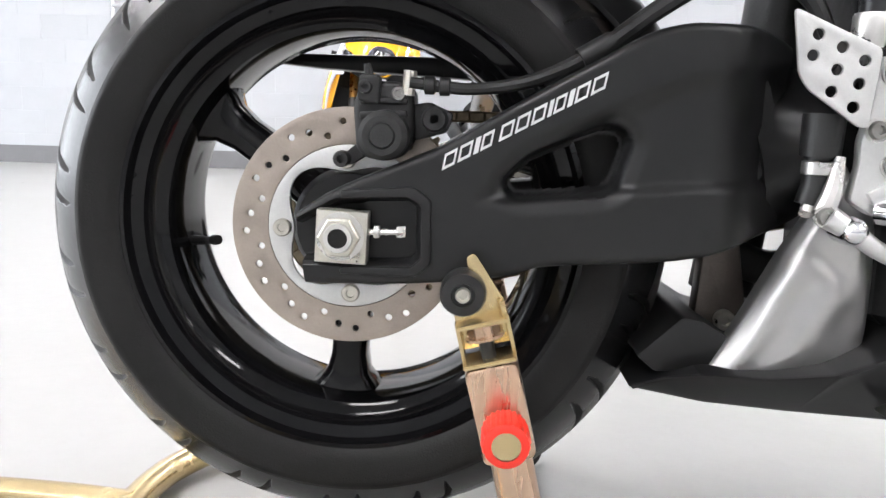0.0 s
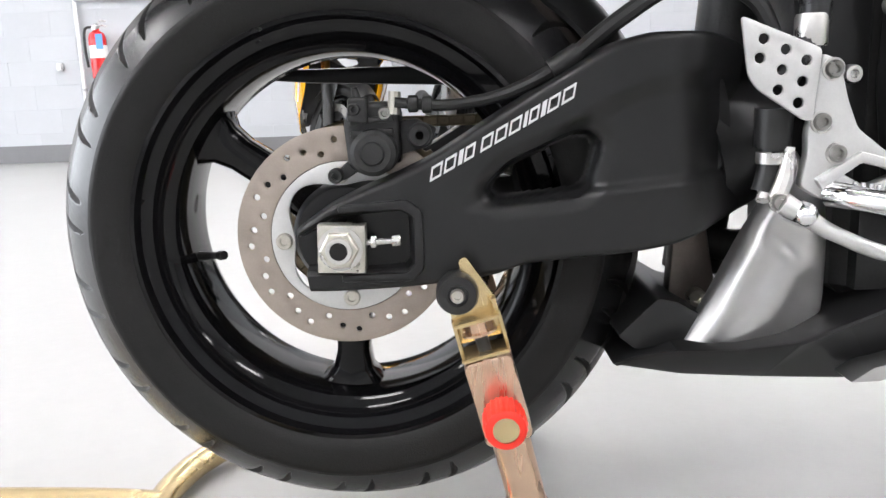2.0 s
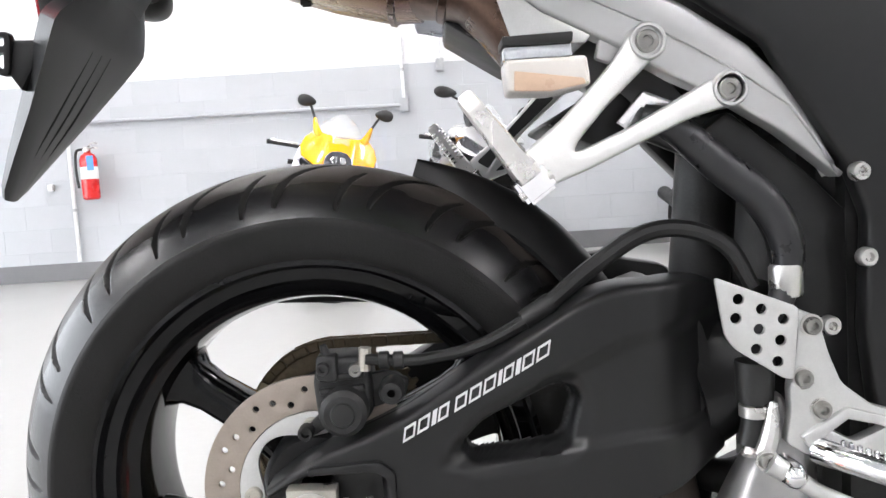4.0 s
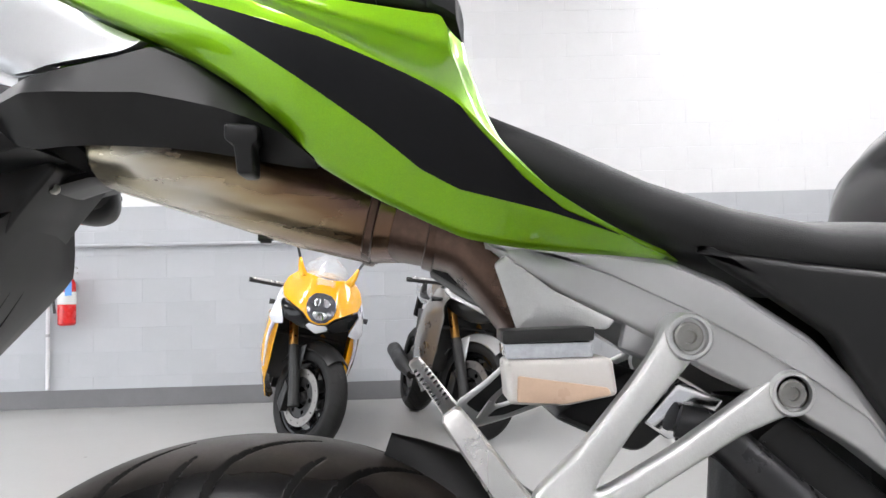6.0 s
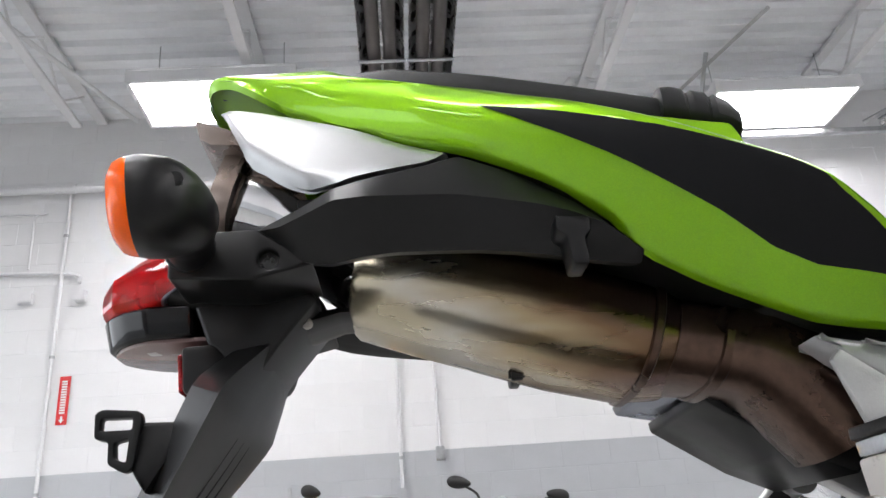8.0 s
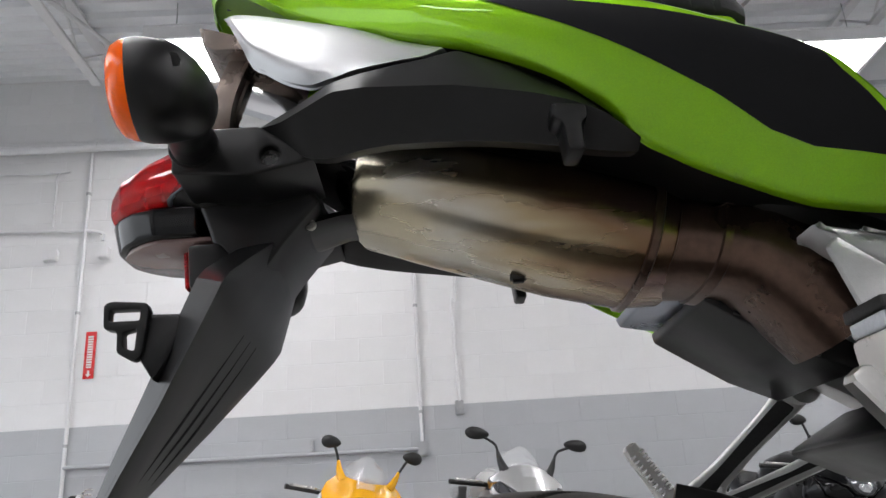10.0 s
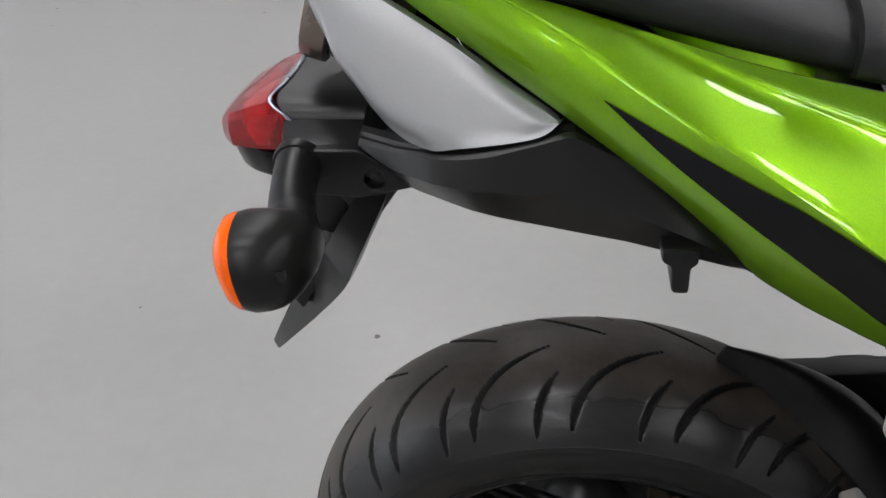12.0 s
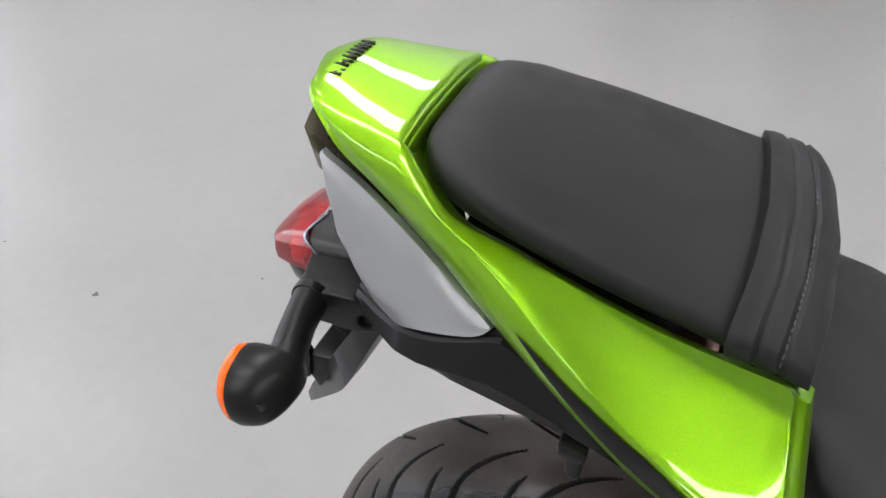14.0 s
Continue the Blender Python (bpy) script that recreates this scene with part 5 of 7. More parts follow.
def rider_seat():
    rings = []
    for x, w, zt, zb in ((0.168, 0.09, 0.955, 0.86), (0.178, 0.118, 0.940, 0.85), (0.200, 0.146, 0.924, 0.842), (0.24, 0.160, 0.903, 0.832), (0.30, 0.162, 0.873, 0.812), (0.36, 0.156, 0.853, 0.798), (0.42, 0.148, 0.841, 0.786), (0.480, 0.142, 0.840, 0.780), (0.520, 0.134, 0.838, 0.782), (0.535, 0.112, 0.824, 0.794)):
        ring = []
        for k in range(28):
            t = 2 * math.pi * k / 28
            c, s = math.cos(t), math.sin(t)
            u, v = math.copysign(abs(c) ** 0.55, c), math.copysign(abs(s) ** 0.7, s)
            ring.append((x, w * u, (zt + zb) / 2 + (zt - zb) / 2 * v))
        rings.append(ring)
    return loft(rings)


part("rider_seat", rider_seat(), "seat", bike, "black vinyl rider seat", angle=60)


# silver subframe rail
rail = rounded([(0.186, 0.829), (0.217, 0.823), (0.310, 0.813), (0.352, 0.795), (0.409, 0.756), (0.438, 0.725), (0.465, 0.685), (0.490, 0.634), (0.468, 0.653), (0.435, 0.680), (0.398, 0.704), (0.344, 0.731), (0.307, 0.754), (0.270, 0.775), (0.236, 0.792), (0.205, 0.812)], 0.005)
sub = part("subframe", plate(rail, -0.138, -0.108, bevel=0.004, seg=3), "silver_paint", bike, "silver painted aluminium rear subframe")
part("subframe_left", plate(rail, 0.108, 0.138, bevel=0.004), "silver_paint", sub)
part("rail_facet", plate(rounded([(0.215, 0.822), (0.310, 0.809), (0.350, 0.791), (0.405, 0.752), (0.434, 0.721), (0.460, 0.682), (0.480, 0.646), (0.444, 0.700), (0.407, 0.727), (0.362, 0.755), (0.321, 0.778), (0.272, 0.802)], 0.003), -0.1412, -0.136, bevel=0.002), "silver_paint", sub)
part("cross_tube", tube([(0.27, -0.10, 0.79), (0.27, 0.10, 0.79)], 0.018, 14), "silver_paint", sub)


# passenger footrests on both sides
def footrest(side):
    s = side
    def P(x, y, z):
        return (x, s * y, z)
    def lean(v):
        """The bracket leans outwards towards its foot."""
        return (v.x, s * (v.y - 0.395 + 0.375 * v.x + 0.1686 * v.z), v.z)
    arms = [(0.303, 0.768), (0.291, 0.751), (0.271, 0.730), (0.237, 0.698), (0.204, 0.673), (0.206, 0.659), (0.223, 0.645), (0.254, 0.655), (0.303, 0.6745), (0.353, 0.694), (0.396, 0.7045),
            (0.406, 0.716), (0.400, 0.730), (0.383, 0.731), (0.338, 0.709), (0.298, 0.690), (0.253, 0.6725), (0.244, 0.6705), (0.248, 0.678), (0.275, 0.7055), (0.322, 0.7455), (0.330, 0.761), (0.322, 0.775), (0.310, 0.776)]
    bracket = part("footrest_bracket", plate(rounded(arms, 0.006, 3), -0.008, 0.006, bevel=0.0035, seg=3, warp=lean), "cast_ali", bike, "silver cast passenger footrest bracket")
    # flat dark strips on the inner face paint in the shade of hollow arms
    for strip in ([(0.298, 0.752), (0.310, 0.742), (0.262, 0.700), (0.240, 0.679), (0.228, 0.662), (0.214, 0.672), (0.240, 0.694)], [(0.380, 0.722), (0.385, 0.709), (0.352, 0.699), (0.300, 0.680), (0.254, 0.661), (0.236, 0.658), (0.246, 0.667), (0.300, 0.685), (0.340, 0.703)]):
        part("hollow_shade", plate(rounded(strip, 0.003, 2), 0.0056, 0.0072, bevel=0.0, warp=lean), "dark_void", bracket, "dark strip standing for the shade in the hollow inner side")
    part("rib", plate([(0.238, 0.676), (0.242, 0.675), (0.229, 0.655), (0.225, 0.657)], 0.006, 0.0095, bevel=0.0005, warp=lean), "cast_ali", bracket)
    for x, z, y in ((0.3165, 0.760, -0.143), (0.392, 0.7185, -0.122)):
        join_b = lathe([(0.0, s * (y + 0.010)), (0.0160, s * (y + 0.010)), (0.0160, s * (y - 0.018)), (0.0145, s * (y - 0.0205)), (0.0125, s * (y - 0.0205)), (0.0120, s * (y - 0.016)), (0, s * (y - 0.016))], 28, (x, 0, z))
        part("boss", join_b, "cast_ali", bracket)
        part("bolt", hexbolt((x, 0, z), 0.0098, s * (y - 0.015), s * (y - 0.0195)), "bolt_steel", bracket)
    # folded peg: channel, tip and rubber teeth
    a, b = Vector(P(0.2065, -0.210, 0.652)), Vector(P(0.158, -0.198, 0.7215))
    run = (b - a).normalized()
    out = Vector((0, s * -1, 0))
    wide = run.cross(out).normalized()
    rings = []
    for f, w, h in ((0.0, 0.0100, 0.011), (0.10, 0.0110, 0.011), (0.3, 0.0095, 0.009), (0.8, 0.0080, 0.008), (0.97, 0.0072, 0.007), (1.0, 0.0045, 0.005)):
        c = a + (b - a) * f
        rings.append([c + wide * w * u + out * h * v for u, v in ((-1, -0.7), (-0.8, -1), (0.8, -1), (1, -0.7), (1, 0.7), (0.8, 1), (-0.8, 1), (-1, 0.7))])
    peg = part("footpeg", loft(rings), "steel", bracket, "polished folding footpeg with grip teeth")
    bm = bmesh.new()
    for k in range(9 if s < 0 else 0):
        c = a + (b - a) * (0.34 + 0.065 * k)
        for e, f in ((-1, 1), (1, 1), (-1, -1), (1, -1)):
            q = c + wide * 0.0052 * e + out * 0.0085 * f
            m = Matrix.Translation(q) @ Matrix((wide, out, run)).transposed().to_4x4()
            box((-0.0028, -0.002, -0.0016), (0.0028, 0.002, 0.0016), 0.0006, bm, 1, m)
    if s < 0:
        part("grip_teeth", bm, "chrome", peg)
    else:
        bm.free()
    bm = box((-0.014, -0.012, -0.012), (0.014, 0.010, 0.012), 0.003, None, 2, Matrix.Translation(a + out * -0.004 + run * -0.006) @ Matrix((wide, out, run)).transposed().to_4x4())
    part("peg_knuckle", bm, "chrome", bracket)
    part("pivot_pin", tube([a - wide * 0.0155 - run * 0.008, a + wide * 0.0155 - run * 0.008], 0.0045, 10), "steel", bracket)
    return bracket


footrest(1)
footrest(-1).location = (-0.028, 0, 0.004)


# exhaust
def oval(c, w, h, tilt, n=28, e=0.8):
    out = []
    for k in range(n):
        t = 2 * math.pi * k / n
        u, v = math.copysign(abs(math.cos(t)) ** e, math.cos(t)) * w, math.copysign(abs(math.sin(t)) ** e, math.sin(t)) * h
        out.append((c[0] - v * math.sin(tilt), c[1] + u, c[2] + v * math.cos(tilt)))
    return out


tl = radians(-16)
muffler = part("muffler", loft([oval((-0.102, 0, 0.922), 0.058, 0.025, tl), oval((-0.110, 0, 0.925), 0.068, 0.032, tl), oval((-0.104, 0, 0.923), 0.074, 0.036, tl), oval((-0.06, 0, 0.9115), 0.080, 0.0395, tl), oval((0.05, 0, 0.8790), 0.081, 0.0440, tl, e=0.78), oval((0.108, 0, 0.8630), 0.077, 0.0430, tl, e=0.78), oval((0.138, 0, 0.8545), 0.069, 0.0345, tl)]), "exhaust", bike, "heat-tinted underseat steel muffler", angle=40)
part("seam_band", loft([oval((0.106 + q, 0, 0.8636 - q * 0.3), 0.0780 + g, 0.0435 + g, tl, e=0.78) for q, g in ((0, 0), (0.001, 0.0016), (0.006, 0.0016), (0.007, 0))]), "exhaust_dark", muffler)
part("rear_neck", loft([oval((-0.106, 0, 0.928), 0.056, 0.028, tl), oval((-0.140, 0, 0.965), 0.054, 0.036, tl), oval((-0.170, 0, 0.990), 0.050, 0.042, tl), oval((-0.205, 0, 1.008), 0.047, 0.045, tl)]), "chrome", muffler)
part("end_pipe", loft([oval((0.125, -0.008, 0.857), 0.066, 0.035, tl), oval((0.150, -0.024, 0.850), 0.060, 0.034, tl), oval((0.178, -0.040, 0.841), 0.058, 0.034, radians(-24)), oval((0.205, -0.050, 0.816), 0.056, 0.035, radians(-42)), oval((0.235, -0.055, 0.775), 0.056, 0.034, radians(-55))]), "exhaust_dark", muffler, "browned exhaust pipe")
part("pipe_clamp", loft([oval((0.152 + q, -0.026, 0.8492 - 0.35 * q), 0.0605 + g, 0.0343 + g, tl) for q, g in ((0, 0), (0.001, 0.0016), (0.008, 0.0016), (0.009, 0))]), "exhaust_dark", muffler)
part("lower_bracket", plate(rounded([(0.118, 0.838), (0.150, 0.838), (0.185, 0.828), (0.252, 0.790), (0.248, 0.784), (0.180, 0.818), (0.121, 0.830)], 0.002), -0.03, 0.13, bevel=0.0015), "blue_steel", muffler, "blue-grey steel bracket")
part("relay_box", plate(rounded([(0.150, 0.822), (0.151, 0.812), (0.172, 0.798), (0.215, 0.770), (0.260, 0.750), (0.272, 0.766), (0.215, 0.802), (0.182, 0.817)], 0.003), -0.02, 0.13, bevel=0.003), "plastic", muffler, "black plastic box under the exhaust")
for q in (0.0, 0.5, 1.0):
    part("box_rib", tube([(0.174 + 0.055 * q, -0.022, 0.799 - 0.035 * q), (0.181 + 0.055 * q, -0.023, 0.813 - 0.035 * q)], 0.003, 8), "plastic", muffler)
part("heat_shield", loft([[(x, u * w, z - 0.012 * u * u) for u in (-1, -0.6, 0, 0.6, 1)] + [(x, u * w, z + 0.006 - 0.012 * u * u) for u in (1, 0.6, 0, -0.6, -1)] for x, w, z in ((-0.150, 0.095, 0.968), (-0.08, 0.118, 0.962), (0.0, 0.136, 0.944), (0.07, 0.145, 0.916), (0.14, 0.146, 0.880), (0.20, 0.132, 0.858), (0.30, 0.120, 0.822))]), "plastic", muffler, "black heat shield over the muffler")
part("heat_plate", plate(rounded([(0.193, 0.8115), (0.207, 0.7665), (0.268, 0.7650), (0.274, 0.7710), (0.233, 0.7925), (0.200, 0.8180)], 0.002), -0.140, -0.134, bevel=0.0015), "cast_ali", muffler, "bright aluminium heat plate")
part("flared_collar", plate(rounded([(0.196, 0.815), (0.236, 0.804), (0.233, 0.791), (0.213, 0.768)], 0.002), -0.100, -0.085, bevel=0.002), "exhaust", muffler, "heat tinted collar of the pipe")
part("pipe_shield", plate(rounded([(0.298, 0.697), (0.3246, 0.7248), (0.3575, 0.7113), (0.3493, 0.702), (0.3171, 0.6838)], 0.003), -0.108, -0.100, bevel=0.002), "chrome", muffler, "bright metal shield")
part("hanger_tab", box((0.005, -0.004, 0.841), (0.018, 0.004, 0.868), 0.002), "dark_metal", muffler)
# end cap at the rear
k20 = radians(-20)
cap = loft([oval((-0.200, 0, 1.008), 0.060, 0.050, k20), oval((-0.214, 0, 1.013), 0.055, 0.052, k20), oval((-0.218, 0, 1.0145), 0.0525, 0.0505, k20), oval((-0.213, 0, 1.013), 0.050, 0.048, k20), oval((-0.198, 0, 1.007), 0.048, 0.046, k20)])
part("end_cap", cap, "bronze_cap", muffler, "dark bronze exhaust end cap")
part("tail_shroud", loft([[(x, u * w, z1 - 0.018 * abs(u) ** 2) for u in (-1, -0.7, -0.35, 0, 0.35, 0.7, 1)] + [(x + 0.004, u * w, z0) for u in (1, 0.7, 0.35, 0, -0.35, -0.7, -1)] for x, w, z1, z0 in ((-0.238, 0.054, 1.077, 1.042), (-0.226, 0.065, 1.067, 1.030), (-0.20, 0.076, 1.052, 1.022), (-0.15, 0.086, 1.036, 1.01))]), "bronze_cap", muffler)


def muffler_cover(side):
    """A silver shell beside the muffler, under the green edge: a flat leaning face with a bevelled border."""
    tx, ty, tz = [-0.212, -0.205, -0.186, -0.16, -0.137, -0.115, -0.094, -0.075, -0.053, -0.044], [0.074, 0.079, 0.086, 0.095, 0.104, 0.113, 0.121, 0.128, 0.137, 0.142], [1.052, 1.051, 1.045, 1.034, 1.023, 1.012, 1.000, 0.988, 0.976, 0.971]
    lx, ly, lz = [-0.212, -0.2085, -0.1995, -0.192, -0.185, -0.1725, -0.1615, -0.1475, -0.134, -0.120, -0.106, -0.090, -0.074, -0.060, -0.050, -0.044], [0.077, 0.081, 0.093, 0.0975, 0.101, 0.110, 0.118, 0.127, 0.134, 0.142, 0.1455, 0.147, 0.1475, 0.147, 0.146, 0.1435], [1.049, 1.044, 1.0235, 1.008, 0.9915, 0.9795, 0.968, 0.957, 0.9510, 0.9505, 0.9535, 0.956, 0.9585, 0.9610, 0.9645, 0.9695]
    rows = []
    for k in range(45):
        x = -0.212 + 0.168 * (k / 44) ** 1.2
        top = Vector((x, -soft_lerp(x, tx, ty), soft_lerp(x, tx, tz)))
        low = Vector((x, -soft_lerp(x, lx, ly), soft_lerp(x, lx, lz)))
        tall = (top - low).length
        col = []
        for q in range(17):
            v = q / 16
            p = top.lerp(low, v)
            flat = -0.0822 - 0.124 * (p.x + 0.205) + 0.522 * (p.z - 1.051)
            p.y += (flat - p.y) * ease(min(v * tall, (1 - v) * tall) / 0.010)
            col.append(p)
        for _ in range(2):
            col = [col[0]] + [(a + b * 2 + c) / 4 for a, b, c in zip(col, col[1:], col[2:])] + [col[-1]]
        lip = [low + Vector((0.002, 0.003, 0.0005)), low + Vector((0.004, 0.008, 0.001))]
        ring = col + lip + [q + Vector((0.001, 0.007, 0.0)) for q in col[::-1]]
        rows.append([Vector((q.x, q.y * side, q.z)) for q in ring])
    return loft(rows)


for side in (1, -1):
    part("muffler_cover", muffler_cover(side), "cover_silver", muffler, "silver white painted muffler cover", angle=50)


# black undertail panels
def under_panel(side):
    """A faceted panel with a creased side; its rear narrows to the lamp bracket."""
    upper = [(-0.178, 0.103, 0.9355), (-0.146, 0.127, 0.9395), (-0.121, 0.144, 0.9455), (-0.103, 0.149, 0.948), (-0.085, 0.151, 0.951), (-0.06, 0.149, 0.957), (-0.035, 0.148, 0.964), (0.0, 0.152, 0.948), (0.04, 0.162, 0.918), (0.065, 0.166, 0.893), (0.076, 0.166, 0.882)]
    crease = [(-0.178, 0.1045, 0.9348), (-0.160, 0.120, 0.930), (-0.146, 0.133, 0.930), (-0.12, 0.153, 0.933), (-0.098, 0.159, 0.932), (-0.04, 0.160, 0.930), (-0.013, 0.163, 0.924), (0.013, 0.167, 0.917), (0.034, 0.170, 0.909), (0.055, 0.170, 0.899), (0.076, 0.166, 0.8815)]
    lower = [(-0.178, 0.104, 0.934), (-0.16, 0.108, 0.920), (-0.142, 0.112, 0.906), (-0.125, 0.117, 0.902), (-0.10, 0.131, 0.901), (-0.08, 0.138, 0.900), (-0.05, 0.143, 0.8975), (-0.025, 0.147, 0.895), (0.0, 0.149, 0.8915), (0.02, 0.151, 0.8875), (0.045, 0.153, 0.882), (0.065, 0.155, 0.878), (0.076, 0.156, 0.877)]
    rows = []
    for k in range(52):
        x = -0.178 + 0.254 * k / 51
        (ay, az), (by, bz), (cy, cz) = ((lerp(x, [p[0] for p in t], [p[1] for p in t]), lerp(x, [p[0] for p in t], [p[2] for p in t])) for t in (upper, crease, lower))
        col = [Vector((x, -(ay - 0.012), az + 0.003)), Vector((x, -(ay - 0.004), az + 0.0022))]
        col += [Vector((x, -(ay + (by - ay) * q / 6), az + (bz - az) * q / 6)) for q in range(6)]
        col += [Vector((x, -(by + (cy - by) * q / 8), bz + (cz - bz) * q / 8)) for q in range(9)]
        col += [Vector((x, -(cy - 0.012), cz + 0.003)), Vector((x, -(cy - 0.03), cz + 0.012))]
        col += [c + Vector((0, 0.006, 0.002)) for c in col[::-1]]
        rows.append([Vector((c.x, c.y * side, c.z)) for c in col])
    return loft(rows)


under = part("undertail", under_panel(1), "plastic", bike, "black textured plastic undertail panel", angle=20)
part("undertail_left", under_panel(-1), "plastic", under, angle=20)
for side in (1, -1):
    part("strap_hook", plate(rounded([(0.020, 0.905), (0.042, 0.903), (0.042, 0.893), (0.038, 0.890), (0.0385, 0.871), (0.028, 0.871), (0.026, 0.891), (0.020, 0.894)], 0.003), side * -0.176, side * -0.150, bevel=0.0025), "plastic", under, "small black plastic luggage hook")


# plate holder and mudguard
hanger = rounded([(-0.232, 0.925), (-0.170, 0.925), (-0.150, 0.912), (-0.140, 0.900), (-0.168, 0.866), (-0.192, 0.832), (-0.206, 0.838), (-0.208, 0.858), (-0.220, 0.868), (-0.232, 0.900)], 0.004, 3)
mud = part("rear_mudguard", plate(hanger, -0.056, 0.056, bevel=0.004, seg=3), "satin_black", bike, "black plastic rear mudguard with plate bracket")


def mud_blade():
    """A flat shield, widest at its knee, with flanges folded back along both edges."""
    rows = [(-0.092, 0.893, 0.028, 0.0), (-0.125, 0.892, 0.030, 0.002), (-0.153, 0.884, 0.034, 0.006), (-0.171, 0.864, 0.056, 0.014), (-0.184, 0.840, 0.088, 0.020), (-0.1915, 0.8265, 0.104, 0.022), (-0.195, 0.818, 0.109, 0.023), (-0.201, 0.808, 0.106, 0.023), (-0.216, 0.786, 0.094, 0.022), (-0.247, 0.743, 0.068, 0.018), (-0.280, 0.700, 0.043, 0.011), (-0.302, 0.671, 0.025, 0.005), (-0.310, 0.661, 0.012, 0.002)]
    rings = []
    for k, (x, z, w, fold) in enumerate(rows):
        a, b = rows[max(k - 1, 0)], rows[min(k + 1, len(rows) - 1)]
        d = Vector((b[0] - a[0], 0, b[1] - a[1])).normalized()
        back = Vector((d.z, 0, -d.x))
        def row(lift, trim):
            c = Vector((x, 0, z)) + back * lift
            flat = [c + Vector((0, u * (w - trim), 0)) + back * 0.004 * u ** 4 for u in (-1, -0.96, -0.7, -0.35, 0, 0.35, 0.7, 0.96, 1)]
            return [flat[0] + back * fold + Vector((0, 0.9 * fold, 0))] + flat + [flat[-1] + back * fold - Vector((0, 0.9 * fold, 0))]
        rings.append(row(0.0, 0.0) + row(0.0035, 0.003)[::-1])
    return loft(rings)


part("mud_flap", mud_blade(), "satin_black", mud, "wide folded black plastic flap", angle=24)
for y, lift in ((-0.022, 0.001), (0.0, 0.001), (0.022, 0.001)):
    part("flap_rib", tube([(-0.2035 - lift, y, 0.806), (-0.2205 - lift, y, 0.7815), (-0.2505 - lift, y * 0.9, 0.739), (-0.2825 - lift, y * 0.6, 0.6975)], [0.002, 0.0025, 0.0025, 0.001], 8), "plastic", mud)
cheek = rounded([(-0.236, 0.900), (-0.236, 0.933), (-0.176, 0.934), (-0.136, 0.9065), (-0.155, 0.902), (-0.180, 0.8965)], 0.003, 3)
for y0, y1 in ((-0.111, -0.04), (0.111, 0.04)):
    part("side_cheek", plate(cheek, y0, y1, [circle(-0.168, 0.911, 0.0072, 20)], bevel=0.002, seg=3), "plastic", mud)
    # the black floor puts the recess's shade into its colour
    part("bolt_recess", plate(circle(-0.168, 0.911, 0.0078, 20), y0 * 0.94, y0 * 0.88, bevel=0), "black_mark", mud, "screw recess with its shade coloured black")
web = [(-0.246, -0.055), (-0.236, -0.094), (-0.224, -0.104), (-0.182, -0.104), (-0.160, -0.108), (-0.140, -0.116), (-0.128, -0.108), (-0.150, -0.060)]
bm = plate(rounded(web + [(x, -y) for x, y in web[::-1]], 0.008, 3), 0.921, 0.934, bevel=0.003)
bm.transform(Matrix(((1, 0, 0, 0), (0, 0, 1, 0), (0, 1, 0, 0), (0, 0, 0, 1))))
part("lamp_bracket", bm, "plastic", mud, "flat black bracket that carries the lamps")
part("plate_bracket", plate(rounded([(-0.258, 0.8115), (-0.232, 0.8105), (-0.228, 0.814), (-0.222, 0.8135), (-0.2525, 0.7635), (-0.263, 0.780)], 0.003), -0.0745, 0.0745, bevel=0.003), "plastic", mud)
for y0, y1 in ((-0.078, -0.068), (0.068, 0.078)):
    loop = rounded([(-0.288, 0.8182), (-0.283, 0.8208), (-0.258, 0.8185), (-0.256, 0.8125), (-0.260, 0.780), (-0.266, 0.7775), (-0.277, 0.784), (-0.2775, 0.799), (-0.287, 0.801)], 0.003)
    hole = rounded([(-0.2835, 0.8145), (-0.2625, 0.8140), (-0.2625, 0.8060), (-0.2835, 0.8062)], 0.002)
    small = rounded([(-0.2735, 0.798), (-0.2640, 0.8000), (-0.2650, 0.7845), (-0.2725, 0.7875)], 0.002)
    part("plate_loop", plate(loop, y0, y1, [hole, small], 0.0012), "plastic", mud, "slotted black number plate tab")
part("tray_bolt", hexbolt((-0.150, 0, 0.886), 0.0042, -0.035, -0.039), "zinc", mud)
part("plate_lamp", plate(rounded([(-0.239, 0.868), (-0.213, 0.869), (-0.206, 0.857), (-0.208, 0.842), (-0.221, 0.8275), (-0.2365, 0.834)], 0.004), -0.056, 0.056, bevel=0.003), "plastic", mud)
part("reflector", plate(rounded([(-0.2425, 0.863), (-0.2385, 0.864), (-0.2362, 0.836), (-0.2402, 0.835)], 0.001), -0.052, 0.052, bevel=0.001), "red_lens", mud, "small red reflector")


# tail lamp
def lamp_ring(x, w, z0, z1, n=16, e=0.5, chevron=0.0):
    """A squarish section; chevron pulls its corners back and lets its sides sweep forward."""
    out = []
    for t in (2 * math.pi * k / n for k in range(n)):
        c, q = math.cos(t), math.sin(t)
        out.append((x + chevron * (abs(c) ** 3 * 0.014 - abs(math.sin(2 * t)) ** 2 * 0.010), w * math.copysign(abs(c) ** e, c), (z0 + z1) / 2 + (z1 - z0) / 2 * math.copysign(abs(q) ** e, q)))
    return out


lamp = part("tail_lamp", loft([lamp_ring(-0.311, 0.016, 0.903, 0.914), lamp_ring(-0.306, 0.034, 0.899, 0.922), lamp_ring(-0.294, 0.050, 0.898, 0.931), lamp_ring(-0.272, 0.060, 0.899, 0.941, chevron=0.4), lamp_ring(-0.250, 0.066, 0.901, 0.948, chevron=1.0)]), "red_lens", bike, "faceted red tail lamp", angle=16)
